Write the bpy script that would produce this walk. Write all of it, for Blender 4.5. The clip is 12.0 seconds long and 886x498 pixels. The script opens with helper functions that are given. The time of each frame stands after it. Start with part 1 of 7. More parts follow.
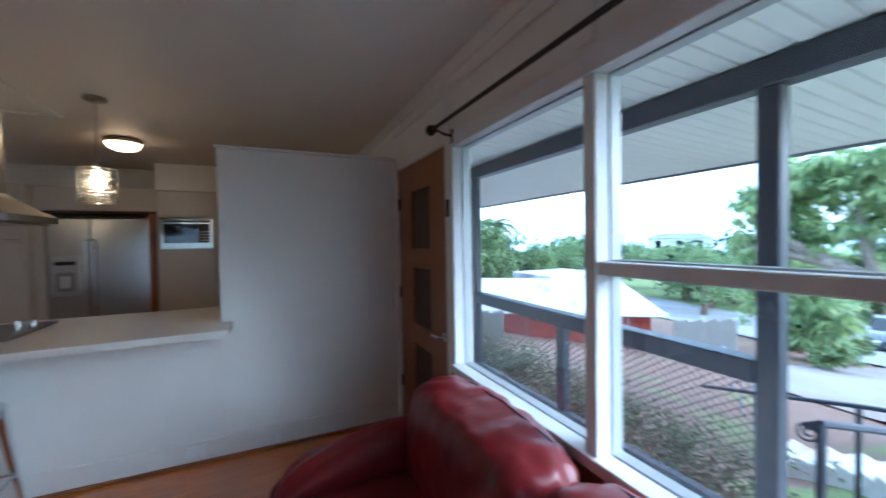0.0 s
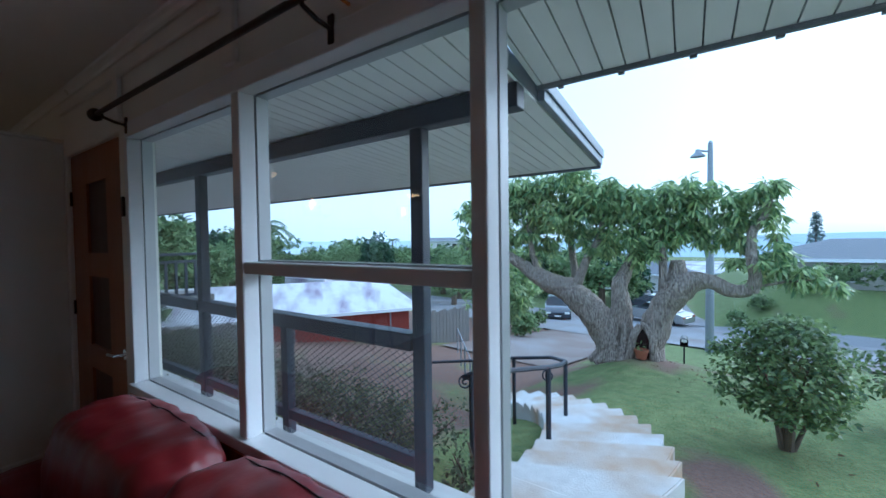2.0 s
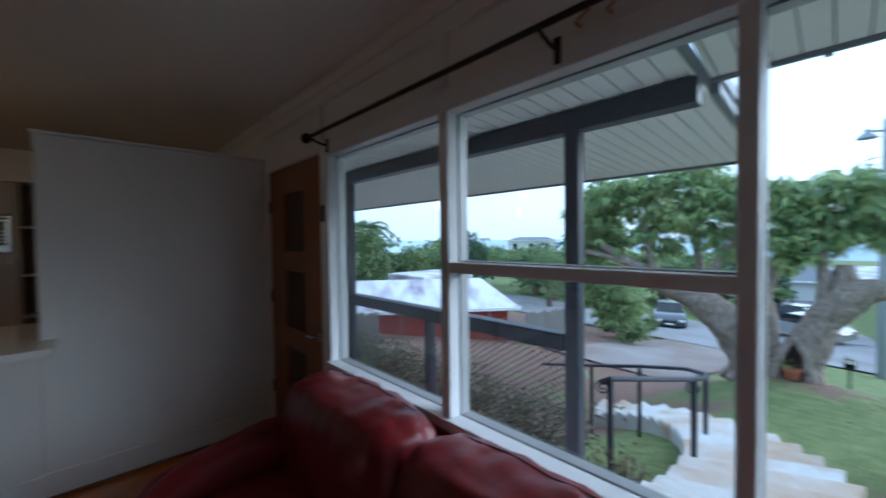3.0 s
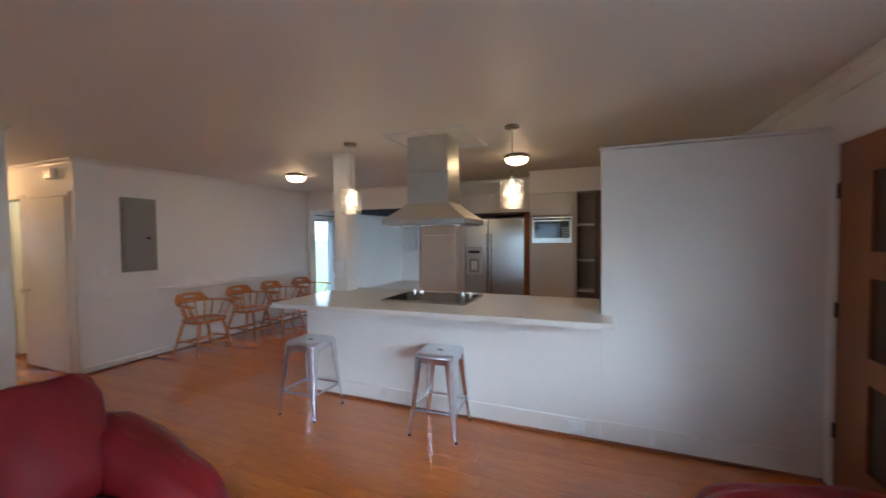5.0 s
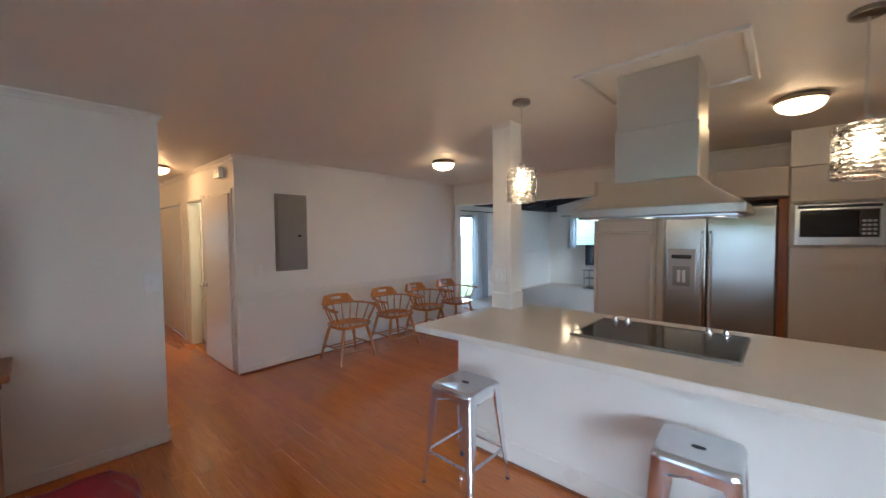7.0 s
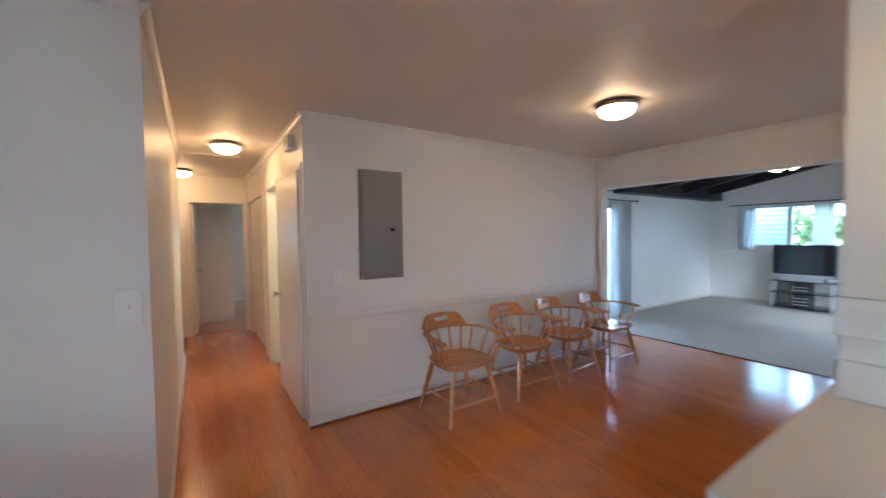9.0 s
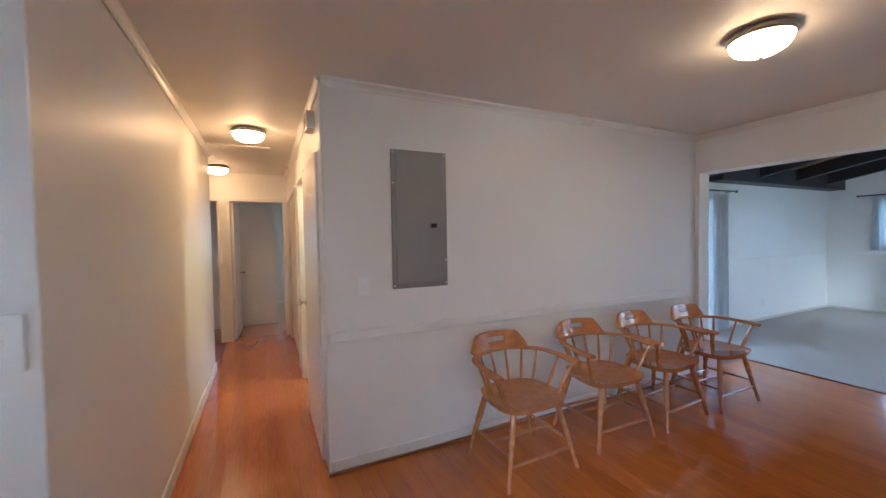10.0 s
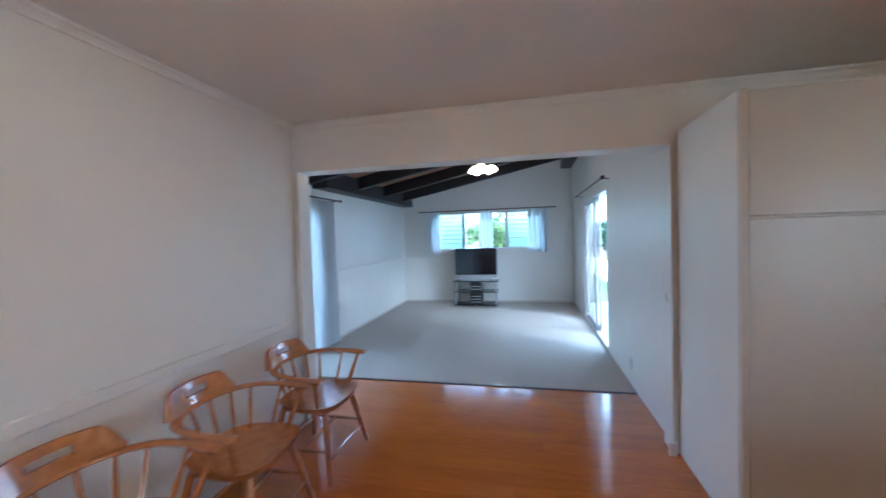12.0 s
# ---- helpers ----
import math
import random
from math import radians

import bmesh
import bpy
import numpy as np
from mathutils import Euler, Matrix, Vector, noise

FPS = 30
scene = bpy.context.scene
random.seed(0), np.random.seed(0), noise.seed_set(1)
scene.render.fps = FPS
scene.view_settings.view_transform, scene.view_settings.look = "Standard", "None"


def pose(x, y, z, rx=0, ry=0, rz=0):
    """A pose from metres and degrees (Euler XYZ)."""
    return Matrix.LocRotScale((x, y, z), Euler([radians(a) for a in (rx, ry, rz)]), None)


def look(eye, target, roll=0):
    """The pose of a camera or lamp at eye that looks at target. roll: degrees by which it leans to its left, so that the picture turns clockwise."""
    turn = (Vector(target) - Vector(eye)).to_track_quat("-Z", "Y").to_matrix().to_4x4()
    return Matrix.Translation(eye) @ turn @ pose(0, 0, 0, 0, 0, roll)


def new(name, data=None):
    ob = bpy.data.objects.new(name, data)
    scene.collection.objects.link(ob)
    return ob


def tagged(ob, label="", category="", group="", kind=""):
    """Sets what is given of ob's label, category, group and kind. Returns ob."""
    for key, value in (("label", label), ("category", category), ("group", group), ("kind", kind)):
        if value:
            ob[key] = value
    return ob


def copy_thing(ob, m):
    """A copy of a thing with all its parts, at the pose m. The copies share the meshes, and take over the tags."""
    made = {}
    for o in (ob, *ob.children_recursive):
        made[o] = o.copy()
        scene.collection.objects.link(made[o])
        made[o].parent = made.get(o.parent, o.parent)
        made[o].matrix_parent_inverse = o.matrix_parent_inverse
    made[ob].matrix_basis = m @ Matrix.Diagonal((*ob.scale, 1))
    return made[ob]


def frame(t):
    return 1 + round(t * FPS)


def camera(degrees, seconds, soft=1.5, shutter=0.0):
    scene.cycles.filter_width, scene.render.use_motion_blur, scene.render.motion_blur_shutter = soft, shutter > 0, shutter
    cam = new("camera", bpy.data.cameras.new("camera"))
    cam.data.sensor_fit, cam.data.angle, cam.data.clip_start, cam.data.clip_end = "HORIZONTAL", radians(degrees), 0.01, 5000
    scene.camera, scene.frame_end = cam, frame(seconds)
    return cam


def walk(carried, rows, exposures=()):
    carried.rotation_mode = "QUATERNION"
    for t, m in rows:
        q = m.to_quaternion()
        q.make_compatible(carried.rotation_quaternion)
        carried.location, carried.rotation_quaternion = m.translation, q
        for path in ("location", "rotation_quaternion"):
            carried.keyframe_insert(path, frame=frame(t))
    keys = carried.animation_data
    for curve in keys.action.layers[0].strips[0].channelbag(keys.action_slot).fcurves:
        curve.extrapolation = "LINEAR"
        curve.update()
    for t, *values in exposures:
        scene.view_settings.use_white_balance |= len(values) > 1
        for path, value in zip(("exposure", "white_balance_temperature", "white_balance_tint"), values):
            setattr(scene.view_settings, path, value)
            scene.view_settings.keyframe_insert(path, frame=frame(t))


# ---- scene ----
cam = camera(99.3, 12.0, 1.5, 0.4)
PATH = [
    (0, (-0.932, 1.761, 1.48), (-0.104, 3.581, 1.43), -1.0),
    (0.5, (-0.837, 1.563, 1.469), (0.435, 3.105, 1.411), -1.2),
    (1, (-0.712, 1.396, 1.466), (0.81, 2.692, 1.412), -1.3),
    (1.5, (-0.653, 1.306, 1.458), (0.964, 2.482, 1.403), -1.1),
    (2, (-0.722, 1.333, 1.471), (0.953, 2.425, 1.421), -0.8),
    (2.5, (-0.868, 1.455, 1.475), (0.778, 2.59, 1.428), -0.7),
    (3, (-1.045, 1.568, 1.491), (0.327, 3.022, 1.443), -0.7),
    (3.5, (-1.197, 1.625, 1.5), (-0.415, 3.466, 1.456), -0.6),
    (3.7, (-1.216, 1.646, 1.517), (-0.69, 3.575, 1.461), -0.7),
    (5.3, (-1.382, 1.846, 1.519), (-2.292, 3.626, 1.454), -0.5),
    (5.5, (-1.467, 1.913, 1.529), (-2.459, 3.648, 1.464), -0.5),
    (6, (-1.68, 2.093, 1.535), (-2.812, 3.741, 1.467), -0.6),
    (6.5, (-1.917, 2.373, 1.544), (-3.172, 3.929, 1.476), -0.7),
    (6.7, (-2.012, 2.467, 1.544), (-3.313, 3.984, 1.473), -0.6),
    (8.3, (-3.136, 3.18, 1.531), (-4.596, 4.544, 1.451), -0.7),
    (8.5, (-3.286, 3.253, 1.513), (-4.789, 4.571, 1.437), -0.7),
    (9, (-3.657, 3.425, 1.486), (-5.329, 4.52, 1.415), -0.7),
    (9.5, (-4.002, 3.585, 1.468), (-5.802, 4.455, 1.405), -0.7),
    (10, (-4.267, 3.799, 1.463), (-6.074, 4.655, 1.4), -1.0),
    (10.5, (-4.51, 4.101, 1.469), (-6.183, 5.195, 1.409), -1.3),
    (11, (-4.701, 4.399, 1.473), (-6.069, 5.856, 1.417), -1.6),
    (11.3, (-4.756, 4.603, 1.484), (-5.831, 6.288, 1.423), -1.9),
    (11.5, (-4.768, 4.716, 1.497), (-5.701, 6.484, 1.431), -1.9),
    (11.6, (-4.775, 4.799, 1.503), (-5.608, 6.616, 1.424), -1.4),
    (12, (-4.811, 5.043, 1.506), (-5.243, 6.994, 1.438), -1.8),
]
EXPOSURES = [(0.0, 1.98, 4450, 1), (0.5, 1.65, 4450, 2), (1.0, 1.1, 4500, 2), (1.5, 0.7, 4500, 1), (2.5, 0.55, 4550, 1), (3.0, 0.66, 4700, 2),
             (3.7, 1.05, 4850, 4), (5.3, 2.78, 4800, 4), (6.7, 2.85, 4850, 3), (9.0, 3.15, 4650, 2), (10.5, 3.2, 4450, 1), (12.0, 3.2, 4350, 0)]
walk(cam, [(t, look(eye, target, roll)) for t, eye, target, roll in PATH], EXPOSURES)

# ---- world, sun, exposure ----
world = bpy.data.worlds.new("sky")
scene.world = world
world.use_nodes = True
wn = world.node_tree.nodes
sky = wn.new("ShaderNodeTexSky")
sky.sky_type = "NISHITA"
sky.sun_disc = False
sky.sun_elevation = radians(27)
sky.sun_rotation = radians(131)
sky.air_density, sky.dust_density, sky.ozone_density = 1.3, 4.5, 1.0
hazy = wn.new("ShaderNodeMix")
hazy.data_type = "RGBA"
hazy.inputs[0].default_value = 0.62
hazy.inputs[7].default_value = (9.3, 10.2, 11.0, 1)
world.node_tree.links.new(sky.outputs[0], hazy.inputs[6])
world.node_tree.links.new(hazy.outputs[2], wn["Background"].inputs[0])
wn["Background"].inputs[1].default_value = 0.125
sun = new("sun", bpy.data.lights.new("sun", "SUN"))
sun.data.energy, sun.data.angle, sun.data.color = 0.95, radians(38), (1.0, 0.97, 0.93)
sun.matrix_world = look((0, 0, 0), (-math.cos(radians(27)) * 0.75, math.cos(radians(27)) * 0.66, -math.sin(radians(27))))

# ---- materials ----


def mat(name, color, rough=0.6, metal=0.0, vary=0.08, scale=6.0, bump=0.0, bscale=60.0, stain=None, stain_scale=1.2,
        coat=0.0, stretch=(1, 1, 1), per_object=0.0, rvary=0.08, bdist=0.01):
    """A painted or natural surface with broad stains, fine grain and fine relief."""
    m = bpy.data.materials.new(name)
    m.use_nodes = True
    n, l = m.node_tree.nodes, m.node_tree.links
    b = n["Principled BSDF"]
    b.inputs["Roughness"].default_value, b.inputs["Metallic"].default_value = rough, metal
    b.inputs["Coat Weight"].default_value = coat
    b.inputs["Coat Roughness"].default_value = 0.12
    tc = n.new("ShaderNodeTexCoord")
    mp = n.new("ShaderNodeMapping")
    mp.inputs["Scale"].default_value = stretch
    l.new(tc.outputs["Object"], mp.inputs[0])
    big = n.new("ShaderNodeTexNoise")
    big.inputs["Scale"].default_value, big.inputs["Detail"].default_value = stain_scale, 4
    fine = n.new("ShaderNodeTexNoise")
    fine.inputs["Scale"].default_value, fine.inputs["Detail"].default_value = scale, 6
    l.new(mp.outputs[0], big.inputs["Vector"])
    l.new(mp.outputs[0], fine.inputs["Vector"])
    dark = tuple(c * (1 - vary) for c in color)
    light = tuple(min(1, c * (1 + vary)) for c in color)
    ramp = n.new("ShaderNodeMix")
    ramp.data_type = "RGBA"
    ramp.inputs[6].default_value, ramp.inputs[7].default_value = (*dark, 1), (*light, 1)
    l.new(fine.outputs[0], ramp.inputs[0])
    out = ramp.outputs[2]
    if stain:
        cr = n.new("ShaderNodeValToRGB")
        cr.color_ramp.elements[0].position, cr.color_ramp.elements[1].position = 0.45, 0.68
        l.new(big.outputs[0], cr.inputs[0])
        sm = n.new("ShaderNodeMix")
        sm.data_type = "RGBA"
        l.new(cr.outputs[0], sm.inputs[0])
        l.new(out, sm.inputs[6])
        sm.inputs[7].default_value = (*stain, 1)
        out = sm.outputs[2]
    if per_object:
        oi = n.new("ShaderNodeObjectInfo")
        mr = n.new("ShaderNodeMapRange")
        mr.inputs[3].default_value, mr.inputs[4].default_value = 1 - per_object, 1 + per_object
        gi = n.new("ShaderNodeNewGeometry")
        av = n.new("ShaderNodeMath")
        av.operation = "ADD"
        l.new(oi.outputs["Random"], av.inputs[0])
        l.new(gi.outputs["Random Per Island"], av.inputs[1])
        fr_ = n.new("ShaderNodeMath")
        fr_.operation = "FRACT"
        l.new(av.outputs[0], fr_.inputs[0])
        l.new(fr_.outputs[0], mr.inputs[0])
        hs = n.new("ShaderNodeHueSaturation")
        l.new(mr.outputs[0], hs.inputs["Value"])
        l.new(out, hs.inputs["Color"])
        out = hs.outputs[0]
    l.new(out, b.inputs["Base Color"])
    rr = n.new("ShaderNodeMapRange")
    rr.inputs[3].default_value, rr.inputs[4].default_value = max(0.02, rough - rvary), min(1, rough + rvary)
    l.new(big.outputs[0], rr.inputs[0])
    l.new(rr.outputs[0], b.inputs["Roughness"])
    if bump:
        bn = n.new("ShaderNodeTexNoise")
        bn.inputs["Scale"].default_value, bn.inputs["Detail"].default_value = bscale, 5
        l.new(mp.outputs[0], bn.inputs["Vector"])
        bp = n.new("ShaderNodeBump")
        bp.inputs["Strength"].default_value, bp.inputs["Distance"].default_value = bump, bdist
        l.new(bn.outputs[0], bp.inputs["Height"])
        l.new(bp.outputs[0], b.inputs["Normal"])
    return m


def glow(name, color, strength):
    m = bpy.data.materials.new(name)
    m.use_nodes = True
    b = m.node_tree.nodes["Principled BSDF"]
    b.inputs["Base Color"].default_value = (0.9, 0.88, 0.82, 1)
    b.inputs["Emission Color"].default_value, b.inputs["Emission Strength"].default_value = (*color, 1), strength
    b.inputs["Roughness"].default_value = 0.3
    return m


def glassy(name, color=(1, 1, 1), rough=0.0):
    m = bpy.data.materials.new(name)
    m.use_nodes = True
    b = m.node_tree.nodes["Principled BSDF"]
    b.inputs["Base Color"].default_value = (*color, 1)
    b.inputs["Transmission Weight"].default_value, b.inputs["Roughness"].default_value, b.inputs["IOR"].default_value = 1, rough, 1.45
    return m


WALL = mat("white_wall_paint", (0.84, 0.825, 0.785), 0.42, vary=0.02, scale=3, bump=0.06, bscale=90, stain=(0.815, 0.795, 0.75), stain_scale=0.8)
CEIL = mat("ceiling_paint", (0.83, 0.80, 0.735), 0.5, vary=0.025, scale=2, bump=0.10, bscale=140, stain=(0.80, 0.765, 0.695), stain_scale=0.7)
TRIM = mat("white_trim_gloss", (0.82, 0.80, 0.76), 0.3, vary=0.02, scale=5, bump=0.03, bscale=40)
FRAMEW = mat("window_frame_paint", (0.82, 0.83, 0.85), 0.38, vary=0.03, scale=8, bump=0.05, bscale=50)
CABINET = mat("cabinet_lacquer", (0.66, 0.61, 0.55), 0.33, vary=0.02, scale=4, bump=0.02)
CABGREY = mat("cabinet_grey_white", (0.63, 0.60, 0.56), 0.3, vary=0.02, scale=4, bump=0.02)
STONE = mat("counter_quartz", (0.80, 0.77, 0.71), 0.12, vary=0.05, scale=120, stain=(0.78, 0.745, 0.68), stain_scale=5)
STEEL = mat("brushed_steel", (0.63, 0.625, 0.585), 0.36, 1.0, vary=0.05, scale=30, stretch=(1, 1, 12), rvary=0.02)
NICHE = mat("niche_brown_laminate", (0.30, 0.235, 0.19), 0.45, vary=0.12, scale=5, stretch=(5, 5, 0.6))
FRIDGEST = mat("fridge_steel", (0.60, 0.60, 0.57), 0.24, 1.0, vary=0.03, scale=14, rvary=0.02)
CHROME = mat("chrome", (0.75, 0.75, 0.76), 0.09, 1.0, vary=0.02)
STOOLM = mat("galvanised_metal", (0.74, 0.77, 0.82), 0.24, 0.95, vary=0.08, scale=18, bump=0.03, bscale=30)
BLACK = mat("black_plastic", (0.012, 0.012, 0.013), 0.3, vary=0.1)
BLACKGL = mat("black_glass", (0.010, 0.008, 0.007), 0.10, vary=0.05)
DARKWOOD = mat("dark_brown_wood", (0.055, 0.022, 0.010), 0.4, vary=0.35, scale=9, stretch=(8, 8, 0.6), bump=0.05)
DOORWOOD = mat("stained_door_wood", (0.27, 0.098, 0.034), 0.38, vary=0.3, scale=7, stretch=(9, 9, 0.5), bump=0.05)
SHADEWOOD = mat("shaded_brown_panel", (0.10, 0.058, 0.032), 0.5, vary=0.2, scale=6, stretch=(6, 6, 0.5), bump=0.04)
CHAIRWOOD = mat("honey_maple", (0.47, 0.190, 0.052), 0.2, vary=0.38, scale=8, stretch=(3, 3, 3), bump=0.02, coat=0.6)
FLOORW = mat("orange_bamboo_floor", (0.52, 0.160, 0.026), 0.13, vary=0.5, scale=7, stretch=(0.8, 13, 1), bump=0.02, bscale=30,
             stain=(0.57, 0.180, 0.020), stain_scale=0.9, per_object=0.09, coat=0.6, rvary=0.03)
SUBFLOOR = mat("floor_joint", (0.22, 0.075, 0.022), 0.6)
CARPET = mat("beige_carpet", (0.52, 0.475, 0.42), 0.95, vary=0.14, scale=160, bump=0.6, bscale=260, stain=(0.53, 0.485, 0.43), stain_scale=1.0)
LEATHER = mat("red_leather", (0.175, 0.008, 0.012), 0.40, vary=0.18, scale=18, bump=0.3, bscale=6, stretch=(1, 1.6, 1), bdist=0.016, stain=(0.135, 0.006, 0.009), stain_scale=2)
# sofa seams; also the painted shade of the tree hollow
SEAM_HOLLOW = mat("dark_seam_and_hollow_shade", (0.02, 0.004, 0.005), 0.6)
PANELG = mat("grey_panel_paint", (0.30, 0.30, 0.29), 0.4, 0.3, vary=0.05, scale=10, bump=0.02)
RODM = mat("bronze_rod", (0.035, 0.025, 0.022), 0.4, 0.7, vary=0.2)
PLATE = mat("switch_plate", (0.90, 0.90, 0.89), 0.25, vary=0.01)
PORCHGREY = mat("slate_grey_paint", (0.030, 0.036, 0.055), 0.45, vary=0.12, scale=14, bump=0.05)
SOFFIT = mat("soffit_grey_paint", (0.80, 0.80, 0.81), 0.6, vary=0.04, scale=4, bump=0.05)
GUTTER = mat("dark_drip_edge", (0.16, 0.17, 0.20), 0.5, vary=0.1)
CONCRETE = mat("white_weathered_concrete", (0.62, 0.61, 0.60), 0.85, vary=0.22, scale=16, bump=0.3, bscale=60, stain=(0.46, 0.33, 0.22), stain_scale=1.3)
DECK = mat("porch_floor_grey", (0.62, 0.62, 0.62), 0.6, vary=0.12, scale=6, bump=0.1)
WIRE = mat("galvanised_wire", (0.10, 0.10, 0.115), 0.5, 0.4)
def barkmat(name, crevice, face):
    """Furrowed bark: long broken plates, dark between them."""
    m = bpy.data.materials.new(name)
    m.use_nodes = True
    n, l = m.node_tree.nodes, m.node_tree.links
    b = n["Principled BSDF"]
    b.inputs["Roughness"].default_value = 0.95
    tc = n.new("ShaderNodeTexCoord")
    mp = n.new("ShaderNodeMapping")
    mp.inputs["Scale"].default_value = (1, 1, 0.24)
    l.new(tc.outputs["Object"], mp.inputs[0])
    wob = n.new("ShaderNodeTexNoise")
    wob.inputs["Scale"].default_value, wob.inputs["Detail"].default_value = 5, 5
    l.new(mp.outputs[0], wob.inputs["Vector"])
    mixv = n.new("ShaderNodeMix")
    mixv.data_type = "VECTOR"
    mixv.inputs[0].default_value = 0.22
    l.new(mp.outputs[0], mixv.inputs[4])
    l.new(wob.outputs[1], mixv.inputs[5])
    vo = n.new("ShaderNodeTexVoronoi")
    vo.feature = "DISTANCE_TO_EDGE"
    vo.inputs["Scale"].default_value = 24
    l.new(mixv.outputs[1], vo.inputs["Vector"])
    fine = n.new("ShaderNodeTexNoise")
    fine.inputs["Scale"].default_value, fine.inputs["Detail"].default_value = 30, 6
    l.new(mp.outputs[0], fine.inputs["Vector"])
    mul = n.new("ShaderNodeMath")
    mul.operation = "MULTIPLY_ADD"
    l.new(vo.outputs["Distance"], mul.inputs[0])
    mul.inputs[1].default_value = 1.1
    l.new(fine.outputs[0], mul.inputs[2])
    cr = n.new("ShaderNodeValToRGB")
    cr.color_ramp.elements[0].position, cr.color_ramp.elements[1].position = 0.38, 0.78
    cr.color_ramp.elements[0].color, cr.color_ramp.elements[1].color = (*crevice, 1), (*face, 1)
    l.new(mul.outputs[0], cr.inputs[0])
    l.new(cr.outputs[0], b.inputs["Base Color"])
    bp = n.new("ShaderNodeBump")
    bp.inputs["Strength"].default_value, bp.inputs["Distance"].default_value = 1.0, 0.06
    l.new(mul.outputs[0], bp.inputs["Height"])
    l.new(bp.outputs[0], b.inputs["Normal"])
    return m


BARK = barkmat("mango_bark", (0.19, 0.150, 0.125), (0.46, 0.385, 0.32))
NICKEL = mat("brushed_nickel", (0.30, 0.28, 0.26), 0.3, 1.0, vary=0.05)
TWIG = mat("brown_twig", (0.14, 0.10, 0.07), 0.85, vary=0.3)
TERRA = mat("terracotta", (0.33, 0.12, 0.06), 0.8, vary=0.15)
PINE = mat("dark_ceiling_boards", (0.30, 0.125, 0.050), 0.5, vary=0.3, scale=8, stretch=(0.7, 9, 1), bump=0.05)
BEAM = mat("dark_beam_paint", (0.020, 0.019, 0.024), 0.45, vary=0.2)
CURTAIN = mat("white_sheer", (0.84, 0.85, 0.87), 0.8, vary=0.03)
# thin cloth: half of the daylight behind it comes through
cn, cl_ = CURTAIN.node_tree.nodes, CURTAIN.node_tree.links
ctr, cmx = cn.new("ShaderNodeBsdfTranslucent"), cn.new("ShaderNodeMixShader")
ctr.inputs[0].default_value = (0.86, 0.87, 0.89, 1)
cmx.inputs[0].default_value = 0.72
cl_.new(cn["Principled BSDF"].outputs[0], cmx.inputs[1])
cl_.new(ctr.outputs[0], cmx.inputs[2])
cl_.new(cmx.outputs[0], cn["Material Output"].inputs[0])
GARRED = mat("barn_red_siding", (0.28, 0.045, 0.030), 0.7, vary=0.15, scale=6, bump=0.2, bscale=12)
GARROOF = mat("white_metal_roof", (0.62, 0.62, 0.64), 0.55, vary=0.05, scale=3, stain=(0.25, 0.20, 0.26), stain_scale=0.9, bump=0.05, stretch=(1.6, 0.5, 1))
FENCEG = mat("weathered_fence", (0.20, 0.19, 0.18), 0.9, vary=0.3, scale=8, stretch=(6, 6, 0.6), bump=0.2)
ASPHALT = mat("worn_asphalt", (0.25, 0.25, 0.265), 0.9, vary=0.2, scale=20, bump=0.3, bscale=60, stain=(0.19, 0.165, 0.155), stain_scale=0.25)
CARS = mat("silver_car_paint", (0.38, 0.38, 0.37), 0.3, 0.5, vary=0.02, coat=1)
CARB = mat("dark_car_paint", (0.03, 0.035, 0.05), 0.2, vary=0.02, coat=1)
CARGL = mat("car_window", (0.01, 0.012, 0.015), 0.06, vary=0.05)
TYRE = mat("tyre_rubber", (0.015, 0.015, 0.015), 0.85)
HOUSEW = mat("pale_house_wall", (0.50, 0.47, 0.42), 0.8, vary=0.06, scale=3)
HOUSEW2 = mat("far_house_wall", (0.66, 0.65, 0.62), 0.8, vary=0.06, scale=3)
ROOFG = mat("grey_shingle", (0.17, 0.18, 0.20), 0.9, vary=0.2, scale=5, bump=0.3, bscale=20)
POLE = mat("grey_pole", (0.30, 0.32, 0.35), 0.5, 0.5, vary=0.08)
ALU = mat("grey_window_metal", (0.42, 0.43, 0.46), 0.45, 0.3, vary=0.05)
GLASS = glassy("window_glass")
LOUV = glassy("louvre_glass", (0.42, 0.55, 0.54), 0.30)
CRYSTAL = glassy("crystal_glass", (1, 0.97, 0.92), 0.03)
DOME_HALL = glow("lit_hall_dome_glass", (1.0, 0.48, 0.17), 5.2)
BATHGL = glow("lit_bath_glass", (1.0, 0.76, 0.36), 8.0)
DOME = glow("lit_dome_glass", (1.0, 0.56, 0.23), 4.3)
FANGL = glow("lit_fan_glass", (1.0, 0.62, 0.30), 2.4)
BULB = glow("lit_bulb", (1.0, 0.62, 0.30), 7.5)
DOME_KITCHEN = glow("lit_kitchen_dome_glass", (1.0, 0.56, 0.23), 2.6)
HOODGL = glow("lit_hood_lamp", (1.0, 0.80, 0.52), 0.25)
SCREEN = mat("tv_screen", (0.010, 0.012, 0.018), 0.06, vary=0.05, coat=0.6)
SILVER = mat("silver_plastic", (0.50, 0.50, 0.51), 0.4, 0.3, vary=0.03)


